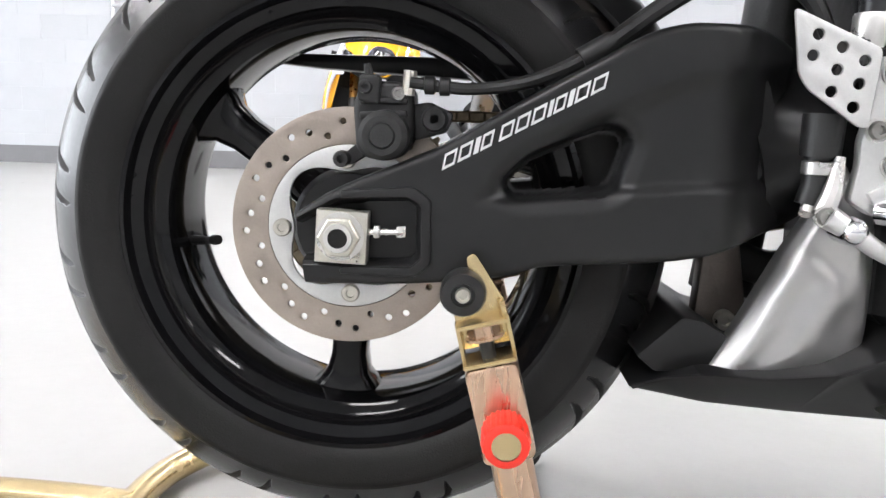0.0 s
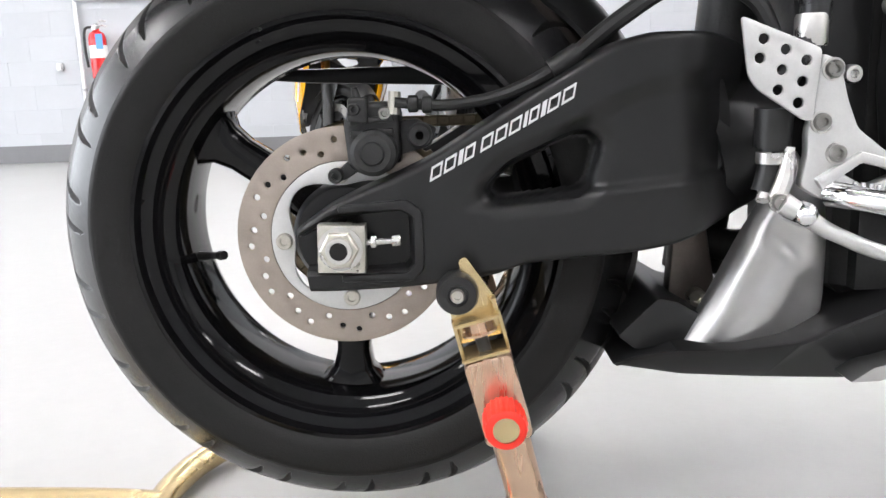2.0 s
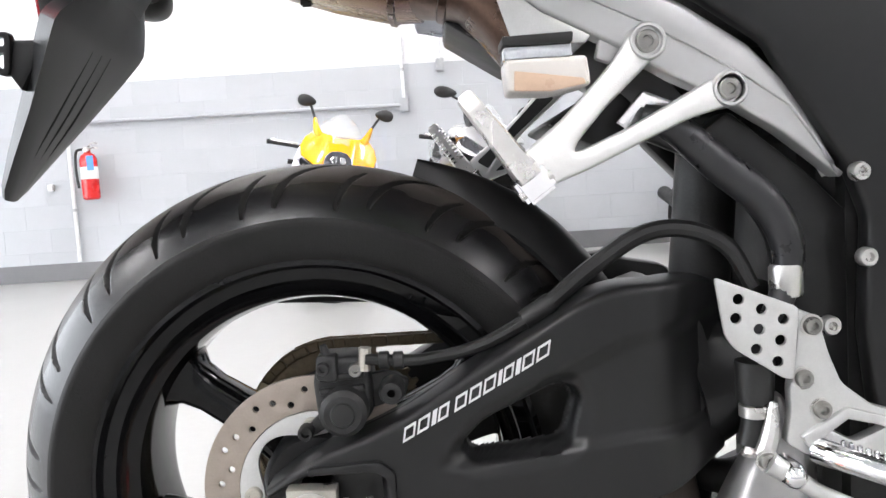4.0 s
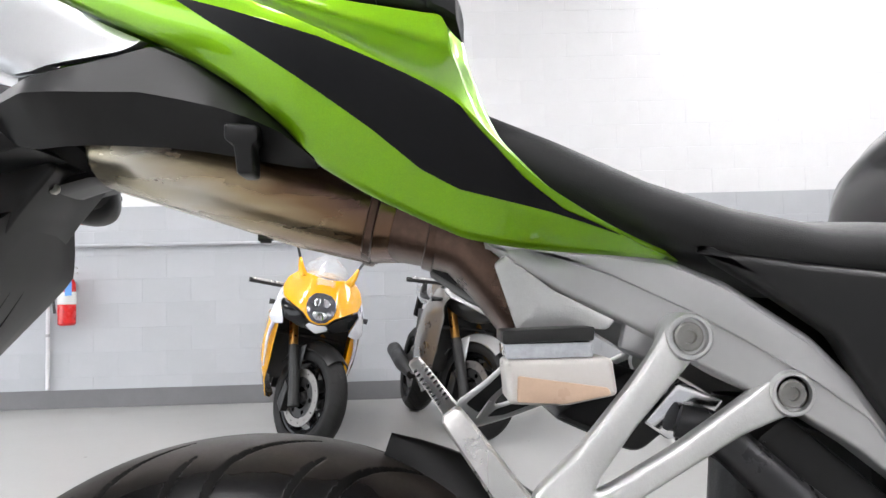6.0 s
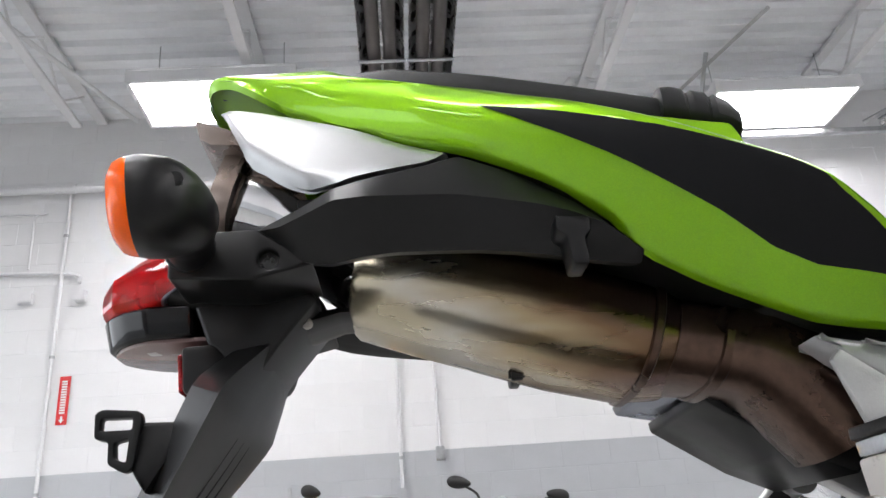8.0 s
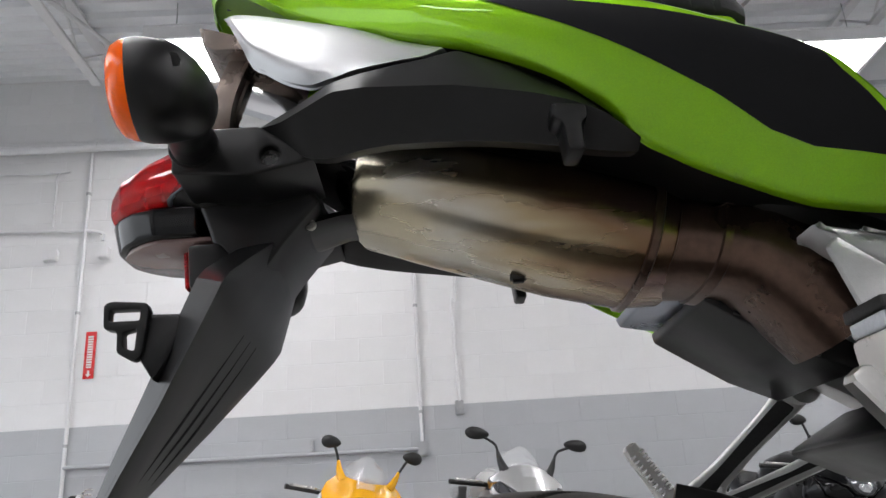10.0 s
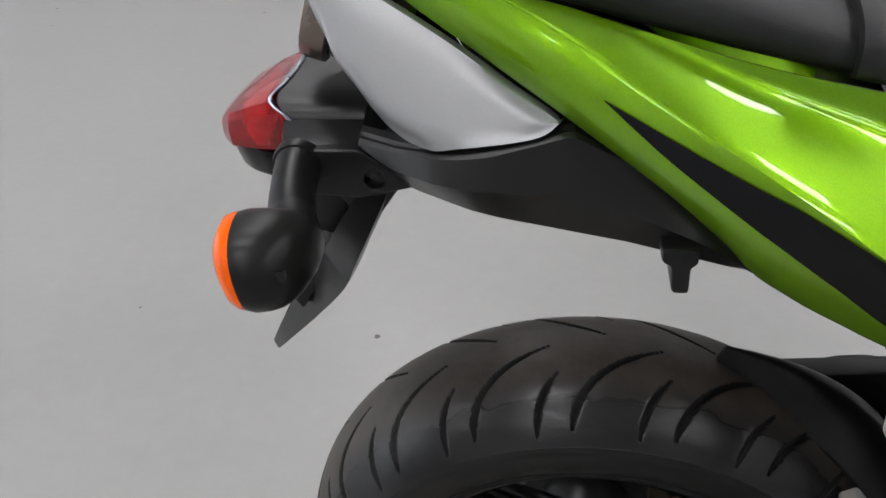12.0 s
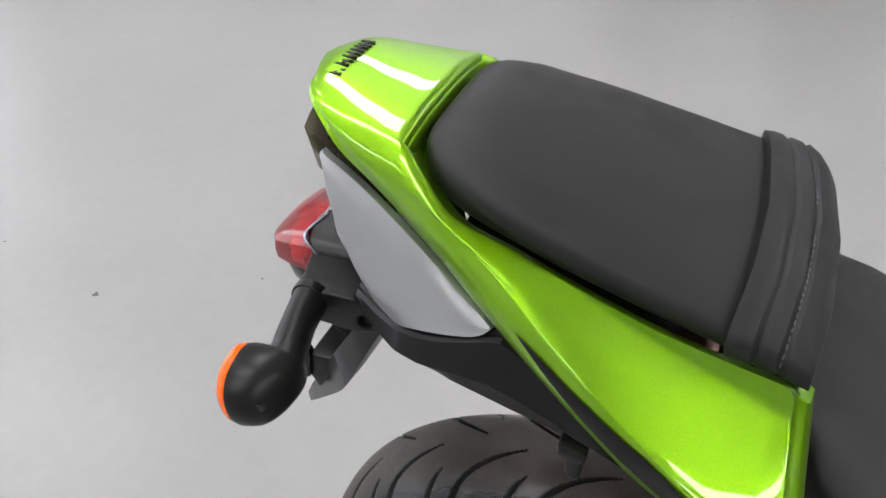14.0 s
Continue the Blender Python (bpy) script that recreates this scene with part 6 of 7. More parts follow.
part("lamp_gasket", loft([lamp_ring(x, w, z0, z1, 32, 0.5, 1.0) for x, w, z0, z1 in ((-0.2512, 0.0655, 0.9015, 0.9475), (-0.2506, 0.0664, 0.9008, 0.9482), (-0.2488, 0.0664, 0.9008, 0.9482), (-0.2482, 0.0655, 0.9015, 0.9475))]), "blue_steel", lamp, "pale grey rim of the lens")
part("lamp_neck", loft([lamp_ring(x, w, z0, z1, 32, 0.5, 1.0 if x < -0.24 else 0.4) for x, w, z0, z1 in ((-0.2485, 0.0645, 0.9025, 0.9465), (-0.225, 0.0655, 0.892, 0.945), (-0.15, 0.064, 0.90, 0.945))]), "plastic", lamp)
# flat-bottomed box under the lens with a clear window in its floor
plan = [(-0.232, 0.054), (-0.268, 0.052), (-0.288, 0.043), (-0.302, 0.030), (-0.311, 0.014)]
lay = Matrix(((1, 0, 0, 0), (0, 0, 1, 0), (0, 1, 0, 0), (0, 0, 0, 1)))
bm = plate(rounded(plan + [(x, -y) for x, y in plan[::-1]], 0.006, 3), 0.877, 0.9015, bevel=0.0025, seg=3, warp=lambda v: (v.x + 0.25 * (0.9 - v.y) * min(1.0, (-0.232 - v.x) / 0.05), v.y, v.z * (1 - 1.6 * (0.9 - v.y))))
bm.transform(lay)
part("lamp_base", bm, "gloss_black", lamp, "glossy black lamp base")
win = [(-0.222, 0.046), (-0.264, 0.045), (-0.280, 0.037), (-0.292, 0.026), (-0.301, 0.012)]
bm = plate(rounded(win + [(x, -y) for x, y in win[::-1]], 0.005, 3), 0.8742, 0.8778, bevel=0.001)
bm.transform(lay)
part("lower_window", bm, "pink_window", lamp, "pinkish plate light window")
for k in range(-2, 3):
    part("reflector_cell", lathe([(0, -0.290 + 0.006 * abs(k)), (0.0085, -0.285 + 0.006 * abs(k)), (0.0085, -0.262)], 12, (0, k * 0.019, 0.913), "x"), "clear_lens", lamp)


# indicators
def indicator(side):
    """A teardrop lamp on a tapering rubber stem."""
    s = side
    def ring(x, cy, cz, w, h, sweep, n=32):
        """One section; the lamp's face sweeps forward outwards and downwards."""
        out = []
        for t in (2 * math.pi * k / n for k in range(n)):
            a, b = w * math.copysign(abs(math.cos(t)) ** 0.8, math.cos(t)), h * math.copysign(abs(math.sin(t)) ** 0.85, math.sin(t))
            out.append((x + sweep * (0.15 * a - 0.11 * b), s * (-cy - a), cz + b))
        return out
    rows = [(-0.2285, 0.205, 0.9085, 0.0318, 0.0268, 1.0), (-0.223, 0.2045, 0.9085, 0.0330, 0.0278, 1.0), (-0.2145, 0.203, 0.9085, 0.0322, 0.0278, 0.9), (-0.2065, 0.2015, 0.909, 0.0312, 0.0266, 0.7), (-0.200, 0.1985, 0.909, 0.0290, 0.0242, 0.5), (-0.194, 0.195, 0.909, 0.0240, 0.0205, 0.3), (-0.189, 0.190, 0.909, 0.0155, 0.0150, 0.1), (-0.186, 0.188, 0.909, 0.0080, 0.0080, 0.0)]
    ind = part("indicator", loft([ring(*r) for r in rows]), "plastic", bike, "black rear turn indicator with orange lens")
    part("lens", loft([ring(-0.2425, 0.204, 0.9085, 0.014, 0.013, 1.0), ring(-0.2410, 0.204, 0.9085, 0.0225, 0.0195, 1.0), ring(-0.2370, 0.2045, 0.9085, 0.0288, 0.0246, 1.0), ring(-0.2320, 0.205, 0.9085, 0.0312, 0.0263, 1.0), ring(-0.2285, 0.205, 0.9085, 0.0317, 0.0267, 1.0)]), "orange_lens", ind, "glossy orange lens", angle=60)
    part("stem", tube([(-0.204, s * -0.186, 0.911), (-0.211, s * -0.163, 0.913), (-0.217, s * -0.138, 0.917), (-0.221, s * -0.104, 0.922)], [0.0190, 0.0158, 0.0152, 0.0165], 22), "plastic", ind)
    part("stem_collar", lathe([(0.013, s * -0.113), (0.0175, s * -0.112), (0.0185, s * -0.108), (0.0185, s * -0.104), (0.013, s * -0.101)], 24, (-0.221, 0, 0.921)), "plastic", ind)
    # a closed black plug painted as the shade of a screw hole
    part("screw_hole_shade", tube([(-0.204, s * -0.214, 0.9135), (-0.1995, s * -0.2288, 0.9135)], 0.0046, 18), "black_mark", ind)


indicator(1)
indicator(-1)


# rider footrest bracket, heel plate and brake lever
heel = rounded([(0.3586, 0.5603), (0.4291, 0.5304), (0.4235, 0.4693), (0.4157, 0.4700), (0.3742, 0.4980), (0.3660, 0.5100)], 0.005)
holes = [circle(x, z, 0.0046, 14) for x, z in ((0.3785, 0.5403), (0.3758, 0.5243), (0.3977, 0.5309), (0.3952, 0.5138), (0.3923, 0.4969), (0.4157, 0.5212), (0.413, 0.5034), (0.4102, 0.4853))]
ride = part("rider_bracket", plate(rounded([(0.433, 0.527), (0.449, 0.520), (0.458, 0.486), (0.468, 0.461), (0.494, 0.440), (0.53, 0.428), (0.53, 0.398), (0.470, 0.392), (0.436, 0.400), (0.419, 0.411), (0.424, 0.440), (0.423, 0.459), (0.428, 0.480)], 0.005), -0.172, -0.158, [rounded([(0.452, 0.424), (0.480, 0.431), (0.505, 0.420), (0.478, 0.409)], 0.004, 3)], 0.0025), "cast_ali", bike, "silver cast rider footrest bracket")
part("bracket_rib", plate(rounded([(0.430, 0.418), (0.470, 0.441), (0.520, 0.426), (0.520, 0.418), (0.470, 0.431), (0.436, 0.408)], 0.002), -0.178, -0.171, bevel=0.0015), "cast_ali", ride)
part("heel_plate", plate(heel, -0.180, -0.176, holes, 0.0008), "cast_ali", ride, "silver perforated heel plate")
for x, z in ((0.442, 0.513), (0.434, 0.468), (0.449, 0.440), (0.401, 0.398)):
    part("bolt", hexbolt((x, 0, z), 0.0078, -0.172, -0.179), "bolt_steel", ride)
    part("washer", lathe([(0.0, -0.1725), (0.0098, -0.1725), (0.0098, -0.1745), (0.0078, -0.1745)], 24, (x, 0, z)), "steel", ride)
part("brake_pedal", tube([(0.401, -0.180, 0.398), (0.420, -0.186, 0.386), (0.445, -0.190, 0.370), (0.50, -0.195, 0.350), (0.58, -0.200, 0.355), (0.66, -0.205, 0.36)], [0.010, 0.008, 0.007, 0.007, 0.007, 0.006], 12), "cast_ali", ride, "silver brake pedal")
part("pedal_pivot", lathe([(0, -0.198), (0.0045, -0.1972), (0.0085, -0.194), (0.0110, -0.188), (0.0118, -0.180), (0.0118, -0.165)], 24, (0.418, 0, 0.388)), "chrome", ride)
part("rider_peg", tube([(0.446, -0.172, 0.404), (0.462, -0.20, 0.402), (0.505, -0.25, 0.396)], [0.012, 0.011, 0.010], 12), "chrome", ride)
for k in range(11):
    f = 0.22 + 0.07 * k
    q = Vector((0.446 + 0.059 * f, -0.172 - 0.078 * f, 0.4155 - 0.008 * f))
    part("peg_tooth", box((-0.0016, -0.0022, -0.0025), (0.0016, 0.0022, 0.0032), 0.0006, None, 1, Matrix.Translation(q)), "chrome", ride)
part("pedal_arm", tube([(0.401, -0.168, 0.400), (0.408, -0.166, 0.420), (0.412, -0.164, 0.446)], [0.009, 0.008, 0.004], 10), "steel", ride)
bm = tube([(0.402, -0.150, 0.480), (0.401, -0.150, 0.445)], [0.017, 0.016], 16)
part("brake_cylinder", bm, "hose", ride, "black rear brake master cylinder")
part("cylinder_boot", tube([(0.401, -0.150, 0.445), (0.399, -0.151, 0.425), (0.394, -0.152, 0.405)], [0.012, 0.011, 0.011], 14), "hose", ride)
part("cylinder_clamp", lathe([(0.0115, -0.006), (0.0135, -0.005), (0.0135, 0.005), (0.0115, 0.006)], 18, (0.4005, -0.1505, 0.436), "z"), "steel", ride)
part("cylinder_rod", tube([(0.396, -0.152, 0.412), (0.390, -0.160, 0.398)], 0.006, 10), "steel", ride)
part("reservoir_hose", tube([(0.320, -0.118, 0.700), (0.345, -0.124, 0.690), (0.385, -0.128, 0.652), (0.420, -0.132, 0.620), (0.438, -0.136, 0.585), (0.436, -0.140, 0.545), (0.410, -0.148, 0.500)], [0.012, 0.014, 0.016, 0.016, 0.015, 0.012, 0.010], 14), "frame_grey", bike, "dark grey curved tube behind the footrest")
part("pipe_nut", lathe([(0.010, -0.014), (0.0135, -0.014), (0.0145, -0.011), (0.0145, 0.011), (0.0135, 0.014), (0.010, 0.014)], 20, (0.436, -0.139, 0.548), "z"), "steel", bike)

# shock link, exhaust guard, belly
part("shock_link", plate(rounded([(0.339, 0.360), (0.334, 0.285), (0.345, 0.268), (0.360, 0.264), (0.380, 0.276), (0.384, 0.290), (0.372, 0.360)], 0.006), -0.060, -0.035, [circle(0.362, 0.285, 0.006, 12)], 0.003), "link_brown", bike, "brownish grey suspension link plate")
part("link_bolt", hexbolt((0.362, 0, 0.283), 0.010, -0.060, -0.070), "zinc", bike)
part("link_arm", tube([(0.365, -0.03, 0.345), (0.42, -0.03, 0.33), (0.50, -0.03, 0.36)], 0.018, 12), "dark_metal", bike)
part("shock_absorber", tube([(0.375, 0, 0.30), (0.40, 0, 0.50), (0.42, 0, 0.70)], 0.032, 16), "dark_metal", bike)


def pipe_guard(n=44, m=56):
    """A crumpled sheet: a rolled rear edge, a long fold and hammered dents."""
    zs, left, right, bulge = [0.248, 0.270, 0.303, 0.335, 0.36, 0.385, 0.41, 0.437], [0.334, 0.346, 0.364, 0.380, 0.393, 0.408, 0.420, 0.430], [0.462, 0.470, 0.473, 0.473, 0.472, 0.470, 0.456, 0.440], [0.018, 0.022, 0.024, 0.024, 0.020, 0.017, 0.012, 0.006]
    dents = [(0.405, 0.318, 0.016, 0.030, 0.5, 0.0060), (0.430, 0.350, 0.014, 0.022, -0.6, 0.0055), (0.447, 0.300, 0.018, 0.024, 0.3, 0.0040), (0.385, 0.275, 0.012, 0.020, 0.7, 0.0035), (0.452, 0.366, 0.010, 0.012, 0.0, -0.0045)]
    rows = []
    for a in range(m + 1):
        z = 0.248 + 0.189 * a / m
        x0, x1, bul = soft_lerp(z, zs, left), soft_lerp(z, zs, right), soft_lerp(z, zs, bulge)
        col = []
        for k in range(n + 1):
            f = k / n
            x = x0 + (x1 - x0) * f
            y = -0.112 - bul * (math.sin(math.pi * f) ** 0.6 * 0.7 + 0.45 * ease(f / 0.16) * (1 - f))
            for cx, cz, rx, rz, tilt, deep in dents:
                u, v = (x - cx) - tilt * (z - cz), z - cz
                y += deep * math.exp(-(u / rx) ** 2 - (v / rz) ** 2)
            col.append(Vector((x, y, z)))
        rows.append(col + [q + Vector((0, 0.012, 0)) for q in col[::-1]])
    return loft(rows)


part("exhaust_guard", pipe_guard(), "brushed", bike, "crumpled brushed steel exhaust guard", angle=60)
belly = rounded([(0.266, 0.224), (0.296, 0.242), (0.325, 0.252), (0.380, 0.254), (0.430, 0.262), (0.478, 0.281), (0.52, 0.298), (0.62, 0.33), (0.80, 0.36), (1.02, 0.40), (1.06, 0.34), (0.98, 0.24), (0.80, 0.194), (0.534, 0.203), (0.413, 0.210), (0.330, 0.217)], 0.004)


def belly_warp(v):
    s = 1 if v.y > 0 else -1
    w = lerp(v.x, [0.26, 0.34, 0.7, 1.06], [0.125, 0.158, 0.17, 0.10]) * (1 - 0.35 * max(0, (0.26 - v.z) / 0.06))
    return (v.x, s * w * abs(v.y) / 0.14, v.z)


fair = part("belly_pan", plate(belly, -0.14, 0.14, bevel=0.004, warp=belly_warp), "satin_black", bike, "satin black belly fairing with a pointed rear end")
part("belly_step", plate(rounded([(0.270, 0.258), (0.310, 0.296), (0.330, 0.292), (0.362, 0.272), (0.44, 0.25), (0.33, 0.246), (0.288, 0.243)], 0.004), -0.112, 0.112, bevel=0.003), "satin_black", fair)
part("belly_slot", plate(rounded([(0.478, 0.222), (0.500, 0.236), (0.545, 0.246), (0.545, 0.234), (0.505, 0.222)], 0.003), -0.166, -0.130, bevel=0.001), "brushed", fair)


# frame, side panel, tank and engine
def shell(rows, n=24, e=0.6):
    """Closed skin through rows of x, half width, bottom, top, centre bulge exponent."""
    rings = []
    for x, w, z0, z1 in rows:
        rings.append([(x, w * math.copysign(abs(math.cos(t)) ** e, math.cos(t)), (z0 + z1) / 2 + (z1 - z0) / 2 * math.copysign(abs(math.sin(t)) ** e, math.sin(t))) for t in (2 * math.pi * k / n for k in range(n))])
    return loft(rings)


part("fuel_tank", shell([(0.545, 0.085, 0.828, 0.850), (0.550, 0.110, 0.80, 0.882), (0.566, 0.135, 0.79, 0.915), (0.60, 0.158, 0.78, 0.948), (0.67, 0.175, 0.77, 0.985), (0.76, 0.175, 0.78, 1.01), (0.88, 0.14, 0.80, 1.00), (0.96, 0.09, 0.84, 0.95)], 28, 0.75), "gloss_black", bike, "gloss black fuel tank", angle=60)
sidep = rounded([(0.322, 0.822), (0.405, 0.806), (0.480, 0.796), (0.56, 0.80), (0.70, 0.80), (0.86, 0.80), (0.92, 0.70), (0.72, 0.52), (0.56, 0.36), (0.515, 0.37), (0.500, 0.50), (0.505, 0.60), (0.488, 0.645), (0.440, 0.720), (0.420, 0.756), (0.372, 0.790)], 0.008)
for side in (1, -1):
    bm = plate(sidep, -0.152, -0.128, bevel=0.006, seg=3)
    part("side_panel", bm if side > 0 else mirror_y(bm), "satin_black", bike, "satin black frame cover")
    bm = plate(rounded([(0.398, 0.702), (0.470, 0.640), (0.508, 0.600), (0.512, 0.44), (0.462, 0.44), (0.452, 0.52), (0.448, 0.58), (0.420, 0.632), (0.372, 0.684)], 0.008), -0.118, -0.085, bevel=0.006)
    part("frame_spar", bm if side > 0 else mirror_y(bm), "satin_black", bike, "black aluminium frame spar")
for x, z in ((0.495, 0.640), (0.500, 0.566), (0.467, 0.508)):
    part("frame_bolt", hexbolt((x, 0, z), 0.0085, -0.150, -0.160), "steel", bike)
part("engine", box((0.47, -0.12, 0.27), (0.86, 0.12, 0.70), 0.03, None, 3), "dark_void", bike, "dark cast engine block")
part("battery_tray", box((0.20, -0.09, 0.81), (0.46, 0.09, 0.84), 0.01), "plastic", bike)
part("inner_guard", plate(rounded([(0.235, 0.70), (0.30, 0.735), (0.34, 0.70), (0.30, 0.67)], 0.01), -0.085, 0.085, bevel=0.006), "plastic", bike, "black inner mudguard")
part("bent_pipe", tube([(0.330, -0.09, 0.690), (0.372, -0.10, 0.668), (0.415, -0.104, 0.630), (0.443, -0.106, 0.588), (0.450, -0.106, 0.540)], [0.010, 0.011, 0.012, 0.013, 0.013], 12), "hose", bike, "black curved pipe")
# brake fluid reservoir behind the passenger footrest
pot = part("fluid_reservoir", plate(rounded([(0.196, 0.747), (0.268, 0.747), (0.271, 0.722), (0.236, 0.716), (0.198, 0.718)], 0.004), -0.150, -0.105, bevel=0.004, seg=3), "pale_plastic", bike, "pale plastic brake fluid reservoir with a black lid")
part("fluid", plate(rounded([(0.204, 0.737), (0.264, 0.7275), (0.266, 0.7225), (0.235, 0.7175), (0.203, 0.7195)], 0.002), -0.1515, -0.1485, bevel=0.001), "fluid", pot, "amber fluid seen through the plastic")
part("clear_band", plate(rounded([(0.197, 0.7475), (0.256, 0.7475), (0.255, 0.758), (0.196, 0.758)], 0.002), -0.147, -0.108, bevel=0.001), "glass", pot)
part("lid", plate(rounded([(0.195, 0.7585), (0.256, 0.7585), (0.257, 0.768), (0.195, 0.767)], 0.002), -0.150, -0.105, bevel=0.0015), "hose", pot, "black reservoir lid")
pot.location, pot.scale = (0.010, -0.030, 0.047), (0.94, 1.0, 0.94)
part("mount_tab", plate(rounded([(0.286, 0.784), (0.312, 0.768), (0.298, 0.744), (0.278, 0.752)], 0.003), -0.134, -0.122, bevel=0.002), "silver_paint", sub, "silver mounting tab")
# stand spool on the swingarm
spool = part("stand_spool", lathe([(0, -0.142), (0.011, -0.142), (0.011, -0.152), (0.017, -0.156), (0.0195, -0.164), (0.0195, -0.180), (0.0175, -0.186), (0.010, -0.187), (0.009, -0.184), (0, -0.184)], 30, (0.110, 0, 0.325)), "hose", bike, "black plastic stand spool")
part("spool_bolt", hexbolt((0.110, 0, 0.325), 0.0065, -0.182, -0.190), "zinc", spool)
part("spool_left", lathe([(0, 0.142), (0.011, 0.142), (0.011, 0.152), (0.0195, 0.16), (0.0195, 0.182), (0, 0.187)], 24, (0.110, 0, 0.325)), "hose", spool)


# ---- paddock stand ----
def paddock_stand():
    root = thing("paddock_stand", pose(0, 0, 0), "gold zinc-plated rear paddock stand with red knobs lifting the motorcycle", "paddock stand")
    lean = Matrix.Translation((0.128, 0, 0.295)) @ Matrix.Rotation(radians(-13.8), 4, "Y")
    for s in (1, -1):
        def place(bm):
            bm.transform(lean)
            return bm if s > 0 else mirror_y(bm)
        hookp = rounded([(-0.022, 0.028), (-0.022, -0.016), (0.022, -0.016), (0.022, 0.020), (0.006, 0.064), (-0.002, 0.062), (-0.003, 0.034), (-0.010, 0.022)], 0.004)
        arm = part("arm_bracket", place(plate(hookp, -0.172, -0.166, bevel=0.0012)), "gold_zinc", root, "gold plated hook bracket")
        part("side_flange", place(box((0.018, -0.185, 0.004), (0.022, -0.152, 0.022), 0.001)), "gold_zinc", arm)
        part("top_lip", place(box((-0.021, -0.196, 0.006), (0.021, -0.150, 0.0095), 0.001)), "gold_zinc", arm)
        part("low_lip", place(box((-0.0225, -0.198, -0.027), (0.0225, -0.158, -0.0235), 0.001)), "gold_zinc", arm)
        for e in (-1, 1):
            part("cheek", place(box((e * 0.0215 - 0.0015, -0.180, -0.027), (e * 0.0215 + 0.0015, -0.158, 0.009), 0.001)), "gold_zinc", arm)
        bolt = lathe([(0, -0.028), (0.0062, -0.028), (0.0062, 0.008), (0, 0.008)], 16, (0, -0.180, 0), "z")
        part("bolt", place(bolt), "dark_metal", arm)
        n1 = nut((0, -0.180, 0), 0.0135, -0.0045, 0.006, 0.0, "z")
        join(n1, lathe([(0, -0.0065), (0.0165, -0.0065), (0.0165, -0.0045), (0, -0.0045)], 20, (0, -0.180, 0), "z"))
        part("nut", place(n1), "copper_zinc", arm)
        sleeve = plate(rounded([(-0.0225, -0.0275), (0.0225, -0.0275), (0.0225, -0.112), (-0.0225, -0.112)], 0.008, 5), -0.198, -0.152, bevel=0.003)
        part("sleeve", place(sleeve), "copper_zinc", root, "copper tinted square sleeve")
        knob = [(0.0, -0.198), (0.006, -0.198), (0.006, -0.205)]
        prof = [(0.0155, -0.204), (0.0195, -0.207), (0.0200, -0.232), (0.0180, -0.238), (0.0150, -0.2395), (0.0118, -0.2395), (0.0115, -0.2375), (0.0, -0.2375)]
        bm = lathe(knob + prof[:6], 96, (0.001, 0, -0.080))
        for v in bm.verts:
            dx, dz = v.co.x - 0.001, v.co.z + 0.080
            r = math.hypot(dx, dz)
            if r > 0.0175 and -0.233 < v.co.y < -0.2065:
                k = 1 - 0.085 * (0.5 + 0.5 * math.cos(24 * math.atan2(dz, dx)))
                v.co.x, v.co.z = 0.001 + dx * k, -0.080 + dz * k
        kn = part("knob", place(bm), "red_plastic", root, "ribbed red plastic knob")
        part("knob_face", place(lathe([(0.0117, -0.2385), (0, -0.2385)], 24, (0.001, 0, -0.080))), "gold_zinc", kn)
        S3 = lambda x, y, z: (x, s * y, z)
        part("upright_tube", tube([S3(0.1515, -0.175, 0.200), S3(0.176, -0.178, 0.095), S3(0.192, -0.18, 0.032)], 0.0185, 18), "copper_zinc", root, "shiny pinkish plated tube")
        part("weld_bead", lathe([(0.017, -0.004), (0.0205, 0.0), (0.017, 0.004)], 18, S3(0.1695, -0.177, 0.120), "z"), "copper_zinc", root)
        part("floor_arm", tube([S3(0.178, -0.178, 0.090), S3(0.06, -0.186, 0.060), S3(-0.12, -0.190, 0.036), S3(-0.205, -0.176, 0.026), S3(-0.248, -0.125, 0.021), S3(-0.264, -0.06, 0.020), S3(-0.264, 0.0, 0.020)], 0.0175, 18), "gold_zinc", root, "gold plated floor tube")
        part("foot_roller", lathe([(0, s * -0.20), (0.024, s * -0.20), (0.026, s * -0.206), (0.026, s * -0.226), (0.024, s * -0.232), (0, s * -0.232)], 24, (0.194, 0, 0.026)), "hose", root, "small black roller")
        part("roller_axle", tube([S3(0.192, -0.17, 0.026), S3(0.194, -0.236, 0.026)], 0.006, 10), "steel", root)
    part("sticker", lathe([(0.0178, -0.014), (0.0180, -0.012), (0.0180, 0.012), (0.0178, 0.014)], 20, (0.095, -0.1815, 0.069), "x"), "red_plastic", root, "small red and black sticker")
    part("handle", tube([(-0.262, 0.012, 0.021), (-0.363, 0.026, 0.021), (-0.60, 0.040, 0.022), (-0.85, 0.055, 0.024)], 0.0175, 18), "gold_zinc", root, "gold plated handle tube")


paddock_stand()


